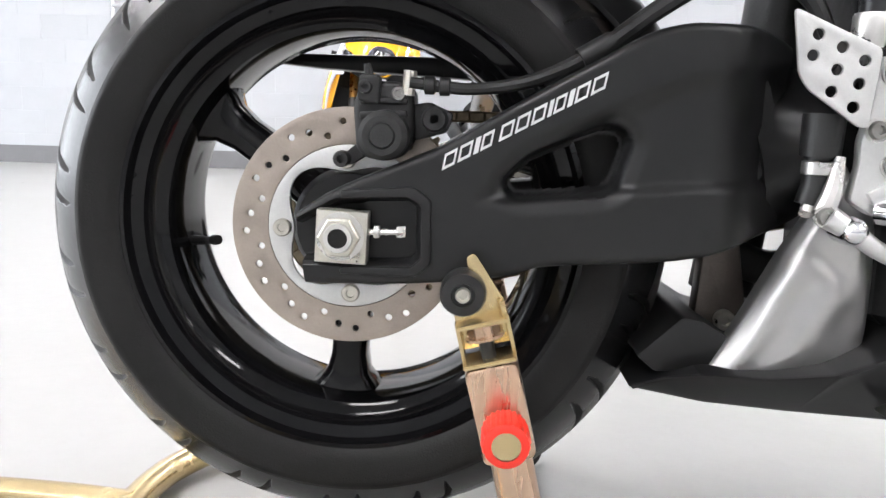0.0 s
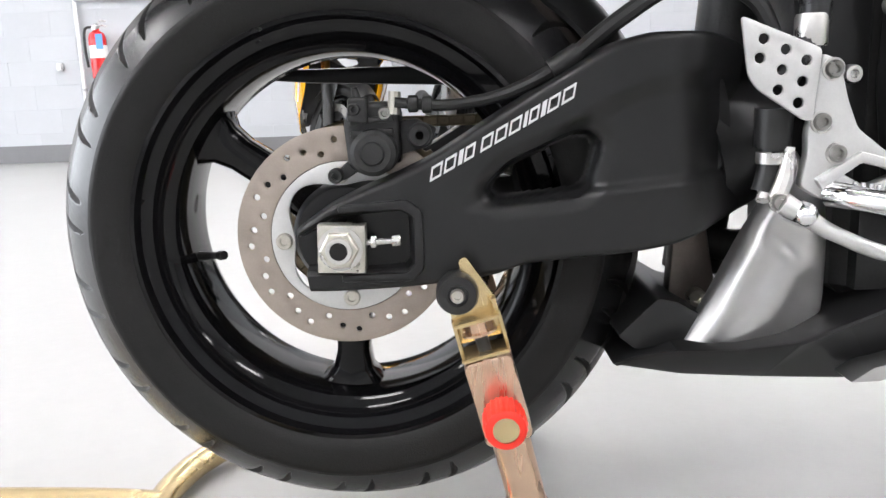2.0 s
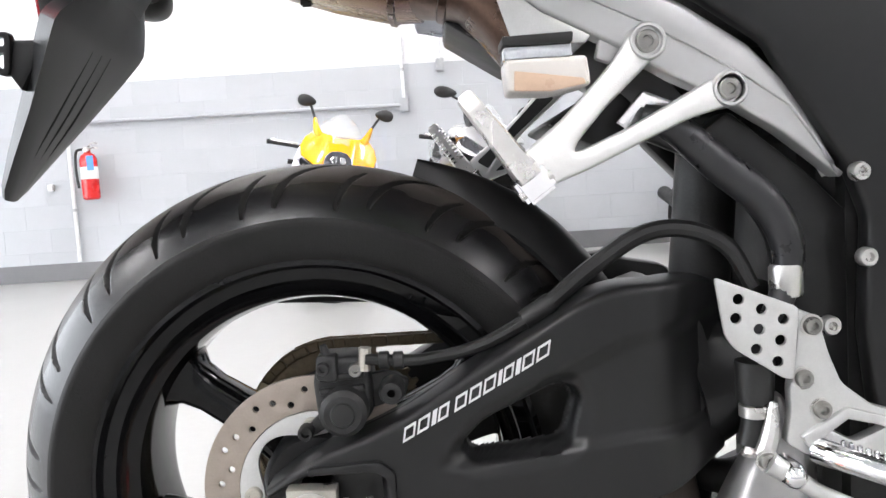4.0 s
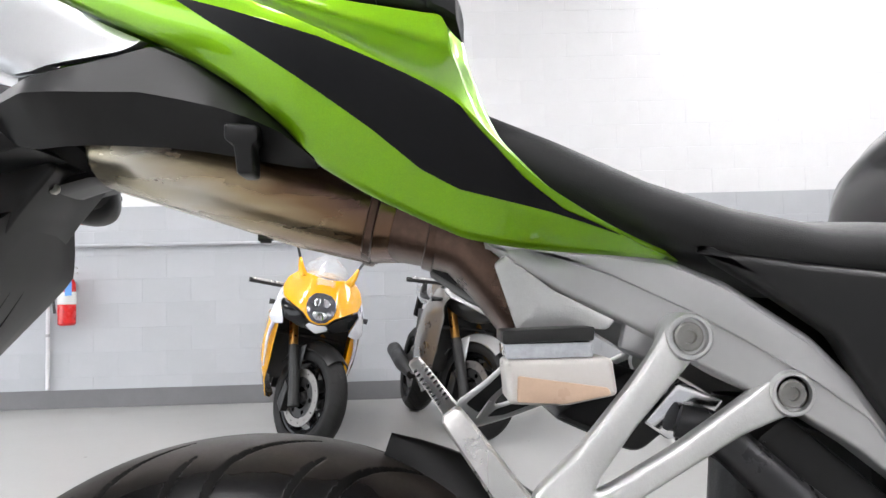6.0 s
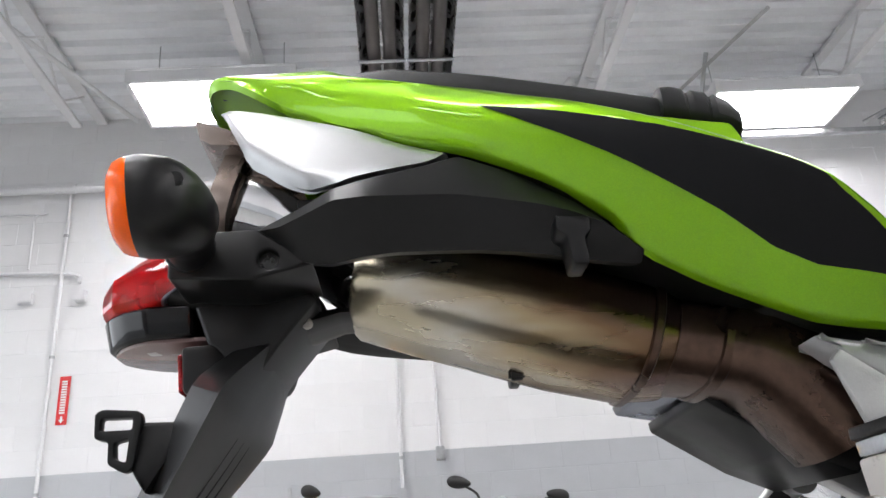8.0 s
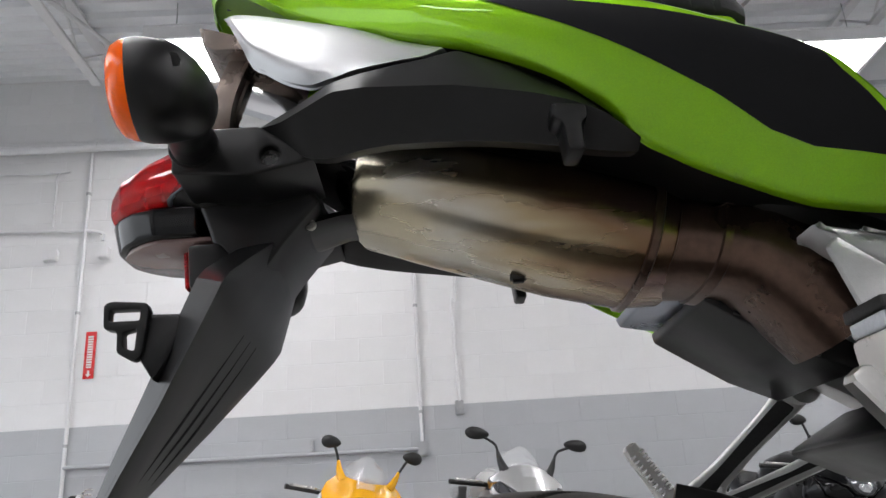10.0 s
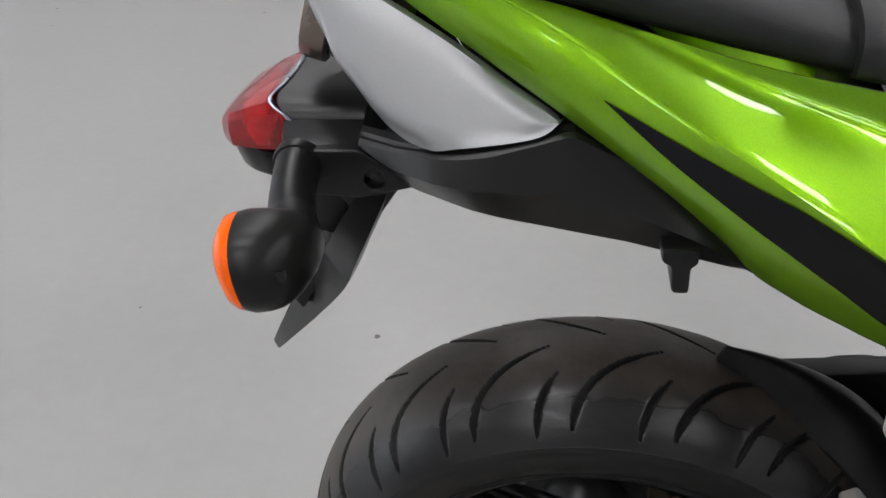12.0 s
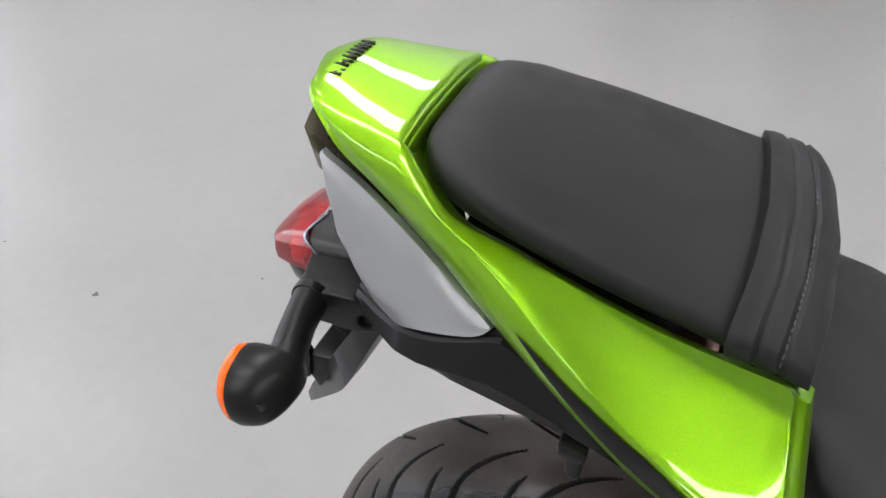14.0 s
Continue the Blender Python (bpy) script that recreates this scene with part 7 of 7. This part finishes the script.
# ---- sport motorcycle shapes shared by the parked ones and the front of the green one ----
def small_wheel(root, name, x, radius, half, disc_side):
    bead = radius - 0.095
    prof = ring_profile(bead - 0.036, bead - 0.004, half * 0.8)
    wheel = part(name, lathe(prof + [prof[0]], 48, (0, 0, 0)), "rim_black", root, "black wheel rim")
    wheel.location = (x, 0, radius)
    part("tyre", tyre_mesh(radius, half, bead, 300, 40, 14, "rubber"), [], wheel, "black road tyre")
    for k in range(5):
        a = radians(90 + 72 * k)
        er, et = Vector((math.cos(a), 0, math.sin(a))), Vector((-math.sin(a), 0, math.cos(a)))
        rings = [[er * r + et * w * c + Vector((0, 0.02 * q, 0)) for c, q in ((-1, -0.7), (-0.7, -1), (0.7, -1), (1, -0.7), (1, 0.7), (0.7, 1), (-0.7, 1), (-1, 0.7))] for r, w in ((0.03, 0.020), (0.10, 0.013), (bead - 0.03, 0.020))]
        part("spoke", loft(rings), "rim_black", wheel)
    part("hub", lathe([(0.0, -0.06), (0.03, -0.06), (0.038, -0.03), (0.038, 0.03), (0.03, 0.06), (0.0, 0.06)], 20), "dark_metal", wheel)
    for s in disc_side:
        holes = [circle(0.135 * math.cos(a), 0.135 * math.sin(a), 0.006, 6) for a in (2 * math.pi * k / 14 for k in range(14))]
        part("brake_disc", plate(circle(0, 0, 0.155, 40), s * 0.062 - 0.003, s * 0.062 + 0.003, holes + [circle(0, 0, 0.112, 30)], 0), "front_disc", wheel)
        part("disc_centre", plate(circle(0, 0, 0.108, 30), s * 0.058 - 0.002, s * 0.058 + 0.002, [circle(0, 0, 0.06, 20)] + [circle(0.083 * math.cos(a), 0.083 * math.sin(a), 0.014, 8) for a in (2 * math.pi * k / 6 for k in range(6))], 0), "dark_metal", wheel)
    return wheel


def half_shell(rows, side, n=14, thick=0.006):
    """One side's skin through rows of x and (half width, height) points."""
    rings = []
    for x, pts in rows:
        line = curve_through([(w, z, 0) for w, z in pts], max(2, n // len(pts)))
        ring = [Vector((x, side * p.x, p.y)) for p in line]
        ring += [Vector((x, side * max(0.0, p.x - thick), p.y)) for p in line[::-1]]
        rings.append(ring)
    return loft(rings)


def front_end(root, x0, c, steer=0.0, twin=False):
    """Front wheel, fork, mudguard, nose fairing, screen, mirrors and bars. x0: the front axle."""
    # steered parts turn about the steering head
    turn = Matrix.Translation((x0 - 0.10, 0, 0)) @ Matrix.Rotation(radians(steer), 4, "Z") @ Matrix.Translation((-(x0 - 0.10), 0, 0))
    wheel = small_wheel(root, "front_wheel", x0, 0.30, 0.060, (-1, 1))
    wheel.matrix_local = turn @ Matrix.Translation((x0, 0, 0.30))
    def put(name, bm, material, label="", parent=None, angle=34):
        bm.transform(turn)
        return part(name, bm, material, parent or root, label, angle)
    for s in (1, -1):
        put("fork_leg", tube([(x0 - 0.005, s * 0.10, 0.28), (x0 - 0.10, s * 0.10, 0.52), (x0 - 0.24, s * 0.10, 0.90)], [0.024, 0.026, 0.027], 12), c["fork"], "fork leg")
        put("fork_foot", tube([(x0 + 0.01, s * 0.10, 0.25), (x0 - 0.045, s * 0.10, 0.40), (x0 - 0.115, s * 0.10, 0.565)], [0.032, 0.031, 0.030], 12), "dark_metal")
        cal = put("brake_caliper", plate(rounded([(x0 - 0.14, 0.24), (x0 - 0.09, 0.20), (x0 - 0.07, 0.34), (x0 - 0.11, 0.38)], 0.01), s * 0.055, s * 0.11, bevel=0.006), "dark_metal", "front brake caliper")
        put("handlebar", tube([(x0 - 0.26, s * 0.10, 0.88), (x0 - 0.29, s * 0.22, 0.875), (x0 - 0.33, s * 0.34, 0.87)], 0.014, 10), "hose", "black handlebar grip")
        put("lever", tube([(x0 - 0.25, s * 0.16, 0.885), (x0 - 0.22, s * 0.22, 0.885), (x0 - 0.26, s * 0.36, 0.88)], 0.006, 8), "steel", "brake lever")
    rings = []
    for k in range(13):
        a = radians(150 - 100 * k / 12)
        rings.append([(x0 + (0.318 - 0.03 * abs(u) ** 2.2) * math.cos(a), 0.072 * u, 0.30 + (0.318 - 0.05 * abs(u) ** 2.2) * math.sin(a)) for u in [i / 5 for i in range(-5, 6)]] +
                     [(x0 + (0.312 - 0.03 * abs(u) ** 2.2) * math.cos(a), 0.070 * u, 0.30 + (0.312 - 0.05 * abs(u) ** 2.2) * math.sin(a)) for u in [i / 5 for i in range(5, -6, -1)]])
    put("front_mudguard", loft(rings), c["guard"], "front mudguard")
    for s in (1, -1):
        put("mudguard_stay", plate(rounded([(x0 - 0.11, 0.56), (x0 - 0.02, 0.59), (x0 - 0.04, 0.42), (x0 - 0.06, 0.33), (x0 - 0.10, 0.34)], 0.01), s * 0.078, s * 0.084, bevel=0.002), c["guard"])
    # nose: painted pieces over a dark core, each following one curved front
    def front(y, z):
        return 0.185 - 2.3 * y * y - 0.95 * max(0.0, z - 0.77) - 0.7 * max(0.0, 0.72 - z)
    core = []
    for x, w, z0, z1 in ((0.10, 0.03, 0.71, 0.78), (0.08, 0.08, 0.68, 0.81), (0.02, 0.125, 0.665, 0.85), (-0.04, 0.16, 0.68, 0.885), (-0.10, 0.185, 0.70, 0.92), (-0.18, 0.20, 0.76, 0.93)):
        ring = []
        for k in range(24):
            t = 2 * math.pi * k / 24
            cc, ss = math.cos(t), math.sin(t)
            u, v = math.copysign(abs(cc) ** 0.8, cc), math.copysign(abs(ss) ** 0.9, ss)
            ring.append((x0 + x - 0.02 * abs(v), w * u * (1 - 0.25 * max(0, v)), (z0 + z1) / 2 + (z1 - z0) / 2 * v))
        core.append(ring)
    nosep = part("nose_core", loft(core), "hose", root, "black inner nose", angle=50)
    def piece(name, half, material, label, rise=0.0, thick=0.03, both=True, r=0.008):
        """A piece of the nose: outline in y and z on one side, mirrored into one shape or made twice."""
        outlines = [half + [(-y, z) for y, z in half[::-1] if y > 1e-6]] if both else [half, [(-y, z) for y, z in half[::-1]]]
        for poly in outlines:
            bm = plate(rounded(poly, r, 3), -rise, thick, bevel=0.004, cuts=[k * 0.02 for k in range(-12, 13)], warp=lambda v: (x0 + front(v.x, v.z) - v.y, v.x, v.z))
            part(name, bm, material, nosep, label, 50)
    if twin:
        piece("nose_fairing", [(0.0, 1.0), (0.07, 0.985), (0.13, 0.965), (0.212, 0.90), (0.204, 0.876), (0.165, 0.888), (0.062, 0.812), (0.030, 0.772), (0.022, 0.742), (0.0, 0.725)], c["nose"], "painted pointed nose fairing", 0.014)
        piece("headlamp", [(0.024, 0.752), (0.034, 0.774), (0.064, 0.806), (0.165, 0.880), (0.198, 0.868), (0.190, 0.834), (0.10, 0.777)], "smoky_glass", "slanted clear headlamp", 0.004, both=False, r=0.006)
        piece("lamp_reflector", [(0.050, 0.772), (0.070, 0.797), (0.105, 0.805), (0.100, 0.785)], "lettering", "bright lamp reflector", 0.007, both=False, r=0.004)
        piece("lamp_rim", [(0.0, 0.735), (0.024, 0.745), (0.10, 0.769), (0.192, 0.826), (0.202, 0.862), (0.216, 0.822), (0.196, 0.790), (0.10, 0.748), (0.0, 0.708)], c["nose"], "painted chin under the lamps", 0.010)
    else:
        piece("nose_fairing", [(0.0, 0.955), (0.08, 0.966), (0.15, 0.985), (0.205, 0.93), (0.222, 0.87), (0.205, 0.818), (0.085, 0.752), (0.045, 0.714), (0.0, 0.704)], c["nose"], "painted nose fairing with pointed lower lip", 0.012)
        lamp = [(0.0, 0.878), (0.045, 0.870), (0.074, 0.838), (0.082, 0.80), (0.070, 0.757), (0.040, 0.722), (0.0, 0.712)]
        piece("headlamp", lamp, "smoky_glass", "large oval headlamp behind smoky glass", 0.020)
        piece("lamp_bulb", [(0.008, 0.846), (0.034, 0.842), (0.046, 0.818), (0.030, 0.800), (0.010, 0.806)], "chrome", "headlamp reflector", 0.023, both=False, r=0.005)
        piece("lower_lamp", [(0.0, 0.775), (0.036, 0.772), (0.042, 0.752), (0.02, 0.730), (0.0, 0.728)], "chrome", "lower headlamp projector", 0.023)
        piece("air_intake", [(0.05, 0.702), (0.086, 0.744), (0.206, 0.812), (0.214, 0.79), (0.175, 0.705), (0.07, 0.668)], "gloss_black", "black air intake", 0.002, both=False)
        piece("nose_flash", [(0.214, 0.882), (0.230, 0.86), (0.258, 0.70), (0.238, 0.662), (0.178, 0.674), (0.184, 0.706), (0.222, 0.80)], c["flash"], "pale cheek beside the intake", 0.010, both=False)
        piece("chin", [(0.0, 0.700), (0.045, 0.706), (0.062, 0.690), (0.03, 0.668), (0.0, 0.655)], c["flash"], "small pale chin", 0.006)
    # windscreen
    rows = []
    for x, w, z in ((0.075, 0.115, 0.925), (0.01, 0.135, 0.985), (-0.07, 0.130, 1.055), (-0.135, 0.105, 1.10), (-0.16, 0.06, 1.115)):
        rows.append([(x0 + x - 0.11 * u * u, w * u, z - 0.045 * u * u) for u in [i / 6 for i in range(-6, 7)]])
    bm = loft([[p for p in r] + [(q[0] - 0.004, q[1], q[2] - 0.003) for q in r[::-1]] for r in rows])
    part("windscreen", bm, "screen", nosep, "clear windscreen", angle=60)
    part("instrument_panel", box((x0 - 0.20, -0.09, 0.88), (x0 - 0.06, 0.09, 0.97), 0.02, None, 2), "hose", nosep, "black instrument cluster")
    for s in (1, -1):
        mir = part("mirror", tube([(x0 - 0.03, s * 0.125, 0.945), (x0 - 0.05, s * 0.150, 1.00), (x0 - 0.06, s * 0.165, 1.05)], [0.030, 0.020, 0.010], 12, flat=0.8), c["stalk"], root, "mirror on a painted stalk")
        part("mirror_rod", tube([(x0 - 0.06, s * 0.162, 1.04), (x0 - 0.062, s * 0.185, 1.09), (x0 - 0.06, s * (0.26 if twin else 0.205), 1.125)], 0.0075, 10), "hose", mir)
        head = bmesh.new()
        bmesh.ops.create_uvsphere(head, u_segments=20, v_segments=12, radius=1)
        for v in head.verts:
            k = 1 + 0.25 * v.co.y * s
            v.co = Vector((x0 - 0.065 + v.co.x * 0.026, s * (0.29 if twin else 0.225) + v.co.y * (0.07 if twin else 0.054), 1.138 + v.co.z * 0.034 * k))
        part("mirror_head", head, c["mirror"], mir, "dark rounded mirror head")
        part("front_indicator", tube([(x0 - 0.02, s * 0.20, 0.78), (x0 - 0.02, s * 0.275, 0.775)], [0.009, 0.016], 10), "hose", root, "slim black front indicator")
        # side fairing
        rows = [(x0 + 0.03, [(0.18, 0.80), (0.212, 0.74), (0.205, 0.68)]), (x0 - 0.05, [(0.20, 0.84), (0.245, 0.74), (0.235, 0.60), (0.205, 0.48)]), (x0 - 0.16, [(0.21, 0.85), (0.262, 0.72), (0.262, 0.52), (0.21, 0.34)]),
                (x0 - 0.32, [(0.20, 0.82), (0.258, 0.70), (0.262, 0.46), (0.185, 0.24)]), (x0 - 0.50, [(0.18, 0.72), (0.235, 0.60), (0.24, 0.40), (0.16, 0.21)]), (x0 - 0.68, [(0.16, 0.52), (0.20, 0.44), (0.20, 0.34), (0.14, 0.22)])]
        sf = part("side_fairing", half_shell(rows, s), c["side"], root, "painted side fairing", angle=50)
        if c["band"] != c["side"]:
            part("fairing_band", half_shell([(x, [(w + 0.008, z) for w, z in pts[: max(2, len(pts) - 2)]]) for x, pts in rows[:4]], s), c["band"], sf)
        if c.get("trim"):
            part("fairing_edge", tube([(x0 + 0.035, s * 0.222, 0.80), (x0 + 0.03, s * 0.225, 0.70), (x0 - 0.03, s * 0.240, 0.58), (x0 - 0.10, s * 0.228, 0.42)], [0.030, 0.022, 0.014, 0.006], 10, flat=0.6), c["trim"], sf, "white fairing edge")
        if c.get("low"):
            part("fairing_lower", half_shell([(x, [(w + 0.004, z) for w, z in pts[-2:]]) for x, pts in rows[1:5]], s), c["low"], sf)
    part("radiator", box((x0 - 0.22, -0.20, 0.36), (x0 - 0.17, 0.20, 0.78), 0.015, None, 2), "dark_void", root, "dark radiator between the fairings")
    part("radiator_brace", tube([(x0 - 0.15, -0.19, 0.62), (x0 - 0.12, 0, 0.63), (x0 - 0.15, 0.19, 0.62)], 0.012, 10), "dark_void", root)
    return nosep


def parked_bike(m, label, c, steer, twin):
    root = thing("parked_motorcycle", m, label, "motorcycle", "motorcycles parked along the wall")
    x0 = 1.40
    front_end(root, x0, c, steer, twin)
    small_wheel(root, "rear_wheel", 0.0, 0.315, 0.09, (-1,))
    part("fuel_tank", shell([(0.50, 0.09, 0.80, 0.86), (0.58, 0.14, 0.78, 0.93), (0.75, 0.18, 0.77, 1.0), (0.95, 0.17, 0.78, 1.02), (1.12, 0.10, 0.82, 0.97)], 20, 0.75), c["tank"], root, "painted fuel tank", 60)
    part("seat", shell([(0.05, 0.07, 0.93, 0.97), (0.25, 0.11, 0.86, 0.94), (0.30, 0.13, 0.80, 0.86), (0.52, 0.11, 0.79, 0.84)], 20, 0.6), "seat", root, "black seat", 60)
    part("tail_fairing", shell([(-0.28, 0.03, 0.95, 0.99), (-0.15, 0.08, 0.88, 0.99), (0.1, 0.12, 0.80, 0.95), (0.32, 0.13, 0.76, 0.86), (0.45, 0.10, 0.76, 0.80)], 20, 0.7), c["nose"], root, "painted tail", 60)
    part("engine", box((0.42, -0.16, 0.24), (1.08, 0.16, 0.78), 0.05, None, 3), "dark_void", root, "dark engine and frame")
    for s in (1, -1):
        part("swingarm", plate(rounded([(-0.04, 0.27), (0.45, 0.32), (0.5, 0.45), (0.40, 0.50), (-0.04, 0.35)], 0.02), s * 0.10, s * 0.13, bevel=0.006), "dark_metal", root, "dark swingarm")
    part("muffler", tube([(0.45, -0.15, 0.28), (0.2, -0.17, 0.34), (-0.15, -0.18, 0.42)], [0.03, 0.055, 0.055], 16), "dark_metal", root, "dark muffler")
    part("plate_bracket", tube([(-0.2, 0, 0.93), (-0.30, 0, 0.80), (-0.36, 0, 0.70)], [0.04, 0.03, 0.03], 8), "plastic", root)
    stand = part("side_stand", tube([(0.62, 0.14, 0.24), (0.60, 0.22, 0.10), (0.585, 0.262, 0.0485)], 0.012, 10), "dark_metal", root, "black side stand")
    part("stand_foot", box((0.55, 0.235, 0.044), (0.63, 0.30, 0.052), 0.003, None, 2), "dark_metal", stand)
    part("footpeg", tube([(0.50, 0.16, 0.40), (0.50, 0.26, 0.40)], 0.012, 8), "steel", root)
    return root


def stood(x, y, heading, lean):
    """A pose with the front tyre's foot at x, y: heading in degrees from +x, lean to the bike's left."""
    m = Matrix.Translation((x, y, 0)) @ Matrix.Rotation(radians(heading), 4, "Z") @ Matrix.Rotation(radians(-lean), 4, "X")
    return m @ Matrix.Translation((-1.40, 0, 0.0))


YEL = {"fork": "fork_gold", "guard": "hose", "nose": "yellow", "flash": "white_paint", "stalk": "yellow", "mirror": "hose", "side": "yellow", "band": "white_paint", "tank": "yellow", "low": None, "trim": "white_paint"}
SIL = {"fork": "fork_gold", "guard": "silver_bike", "nose": "silver_bike", "flash": "silver_bike", "stalk": "hose", "mirror": "hose", "side": "grey_bike", "band": "grey_bike", "tank": "silver_bike", "low": None}
BLK = {"fork": "dark_metal", "guard": "gloss_black", "nose": "gloss_black", "flash": "gloss_black", "stalk": "hose", "mirror": "hose", "side": "gloss_black", "band": "gloss_black", "tank": "gloss_black", "low": None}
parked_bike(stood(-0.63, 3.72, -80, 14), "yellow and white sport motorcycle on its side stand by the wall", YEL, 34, False)
parked_bike(stood(0.33, 3.88, -78, 9), "silver and grey sport motorcycle on its side stand by the wall", SIL, 30, True)
parked_bike(stood(2.17, 4.08, -86, 9), "black sport motorcycle on its side stand by the wall", BLK, 16, False)

# front of the green motorcycle
GRN = {"fork": "dark_metal", "guard": "gloss_black", "nose": "green", "flash": "decal_black", "stalk": "hose", "mirror": "hose", "side": "green", "band": "decal_black", "tank": "gloss_black", "low": None}
front_end(bike, 1.37, GRN, 0, True)


# ---- the block wall, its joints recessed ----
wall = slab("wall_north", (W - 0.2, N + 0.0018, PAINT_Z), (E + 0.2, N + 0.2, CEILING_Z + 0.15), "mortar_white", "painted concrete block wall, white over a grey lower part", "wall")
low = part("lower_wall", box((W - 0.2, N + 0.0018, 0.0), (E + 0.2, N + 0.2, PAINT_Z)), "mortar_grey", wall)
tagged(part("baseboard", box((W, N - 0.012, 0.0), (E, N + 0.004, BASE_Z), 0.003), "base_band"), "dark grey painted base along the wall", "baseboard", kind="structure")


def block_mesh(material):
    me = finish(box((-0.1985, 0.0, -0.0985), (0.1985, 0.06, 0.0985), 0.0015, None, 1))
    me.materials.append(M[material])
    return me


white, grey = block_mesh("white_block"), block_mesh("grey_block")
rest = {"white_block": bmesh.new(), "grey_block": bmesh.new()}
course = 0
z = 0.05
while z < CEILING_Z:
    x = W + 0.2 + (0.2 if course % 2 else 0.0)
    kind = "grey_block" if z < PAINT_Z - 0.01 else "white_block"
    while x < E:
        dy = N + 0.0006 * math.sin(course * 12.9 + x * 7.3)
        if -3.7 < x < 1.05:
            ob = new("block", grey if kind == "grey_block" else white)
            ob.parent = wall
            ob.location = (x, dy, z + 0.1)
        else:
            b = rest[kind]
            vs = [b.verts.new((x + u * 0.1985, dy + q, z + 0.1 + v * 0.0985)) for q, u, v in ((0.003, -1, -1), (0.003, 1, -1), (0.003, 1, 1), (0.003, -1, 1))]
            fs = [b.verts.new((x + u * 0.197, dy, z + 0.1 + v * 0.097)) for u, v in ((-1, -1), (1, -1), (1, 1), (-1, 1))]
            b.faces.new(fs[::-1])
            for k in range(4):
                b.faces.new([vs[k], vs[(k + 1) % 4], fs[(k + 1) % 4], fs[k]])
        x += 0.4
    z += 0.2
    course += 1
for kind, b in rest.items():
    part("blockwork", b, kind, wall)["kind"] = "stuff"
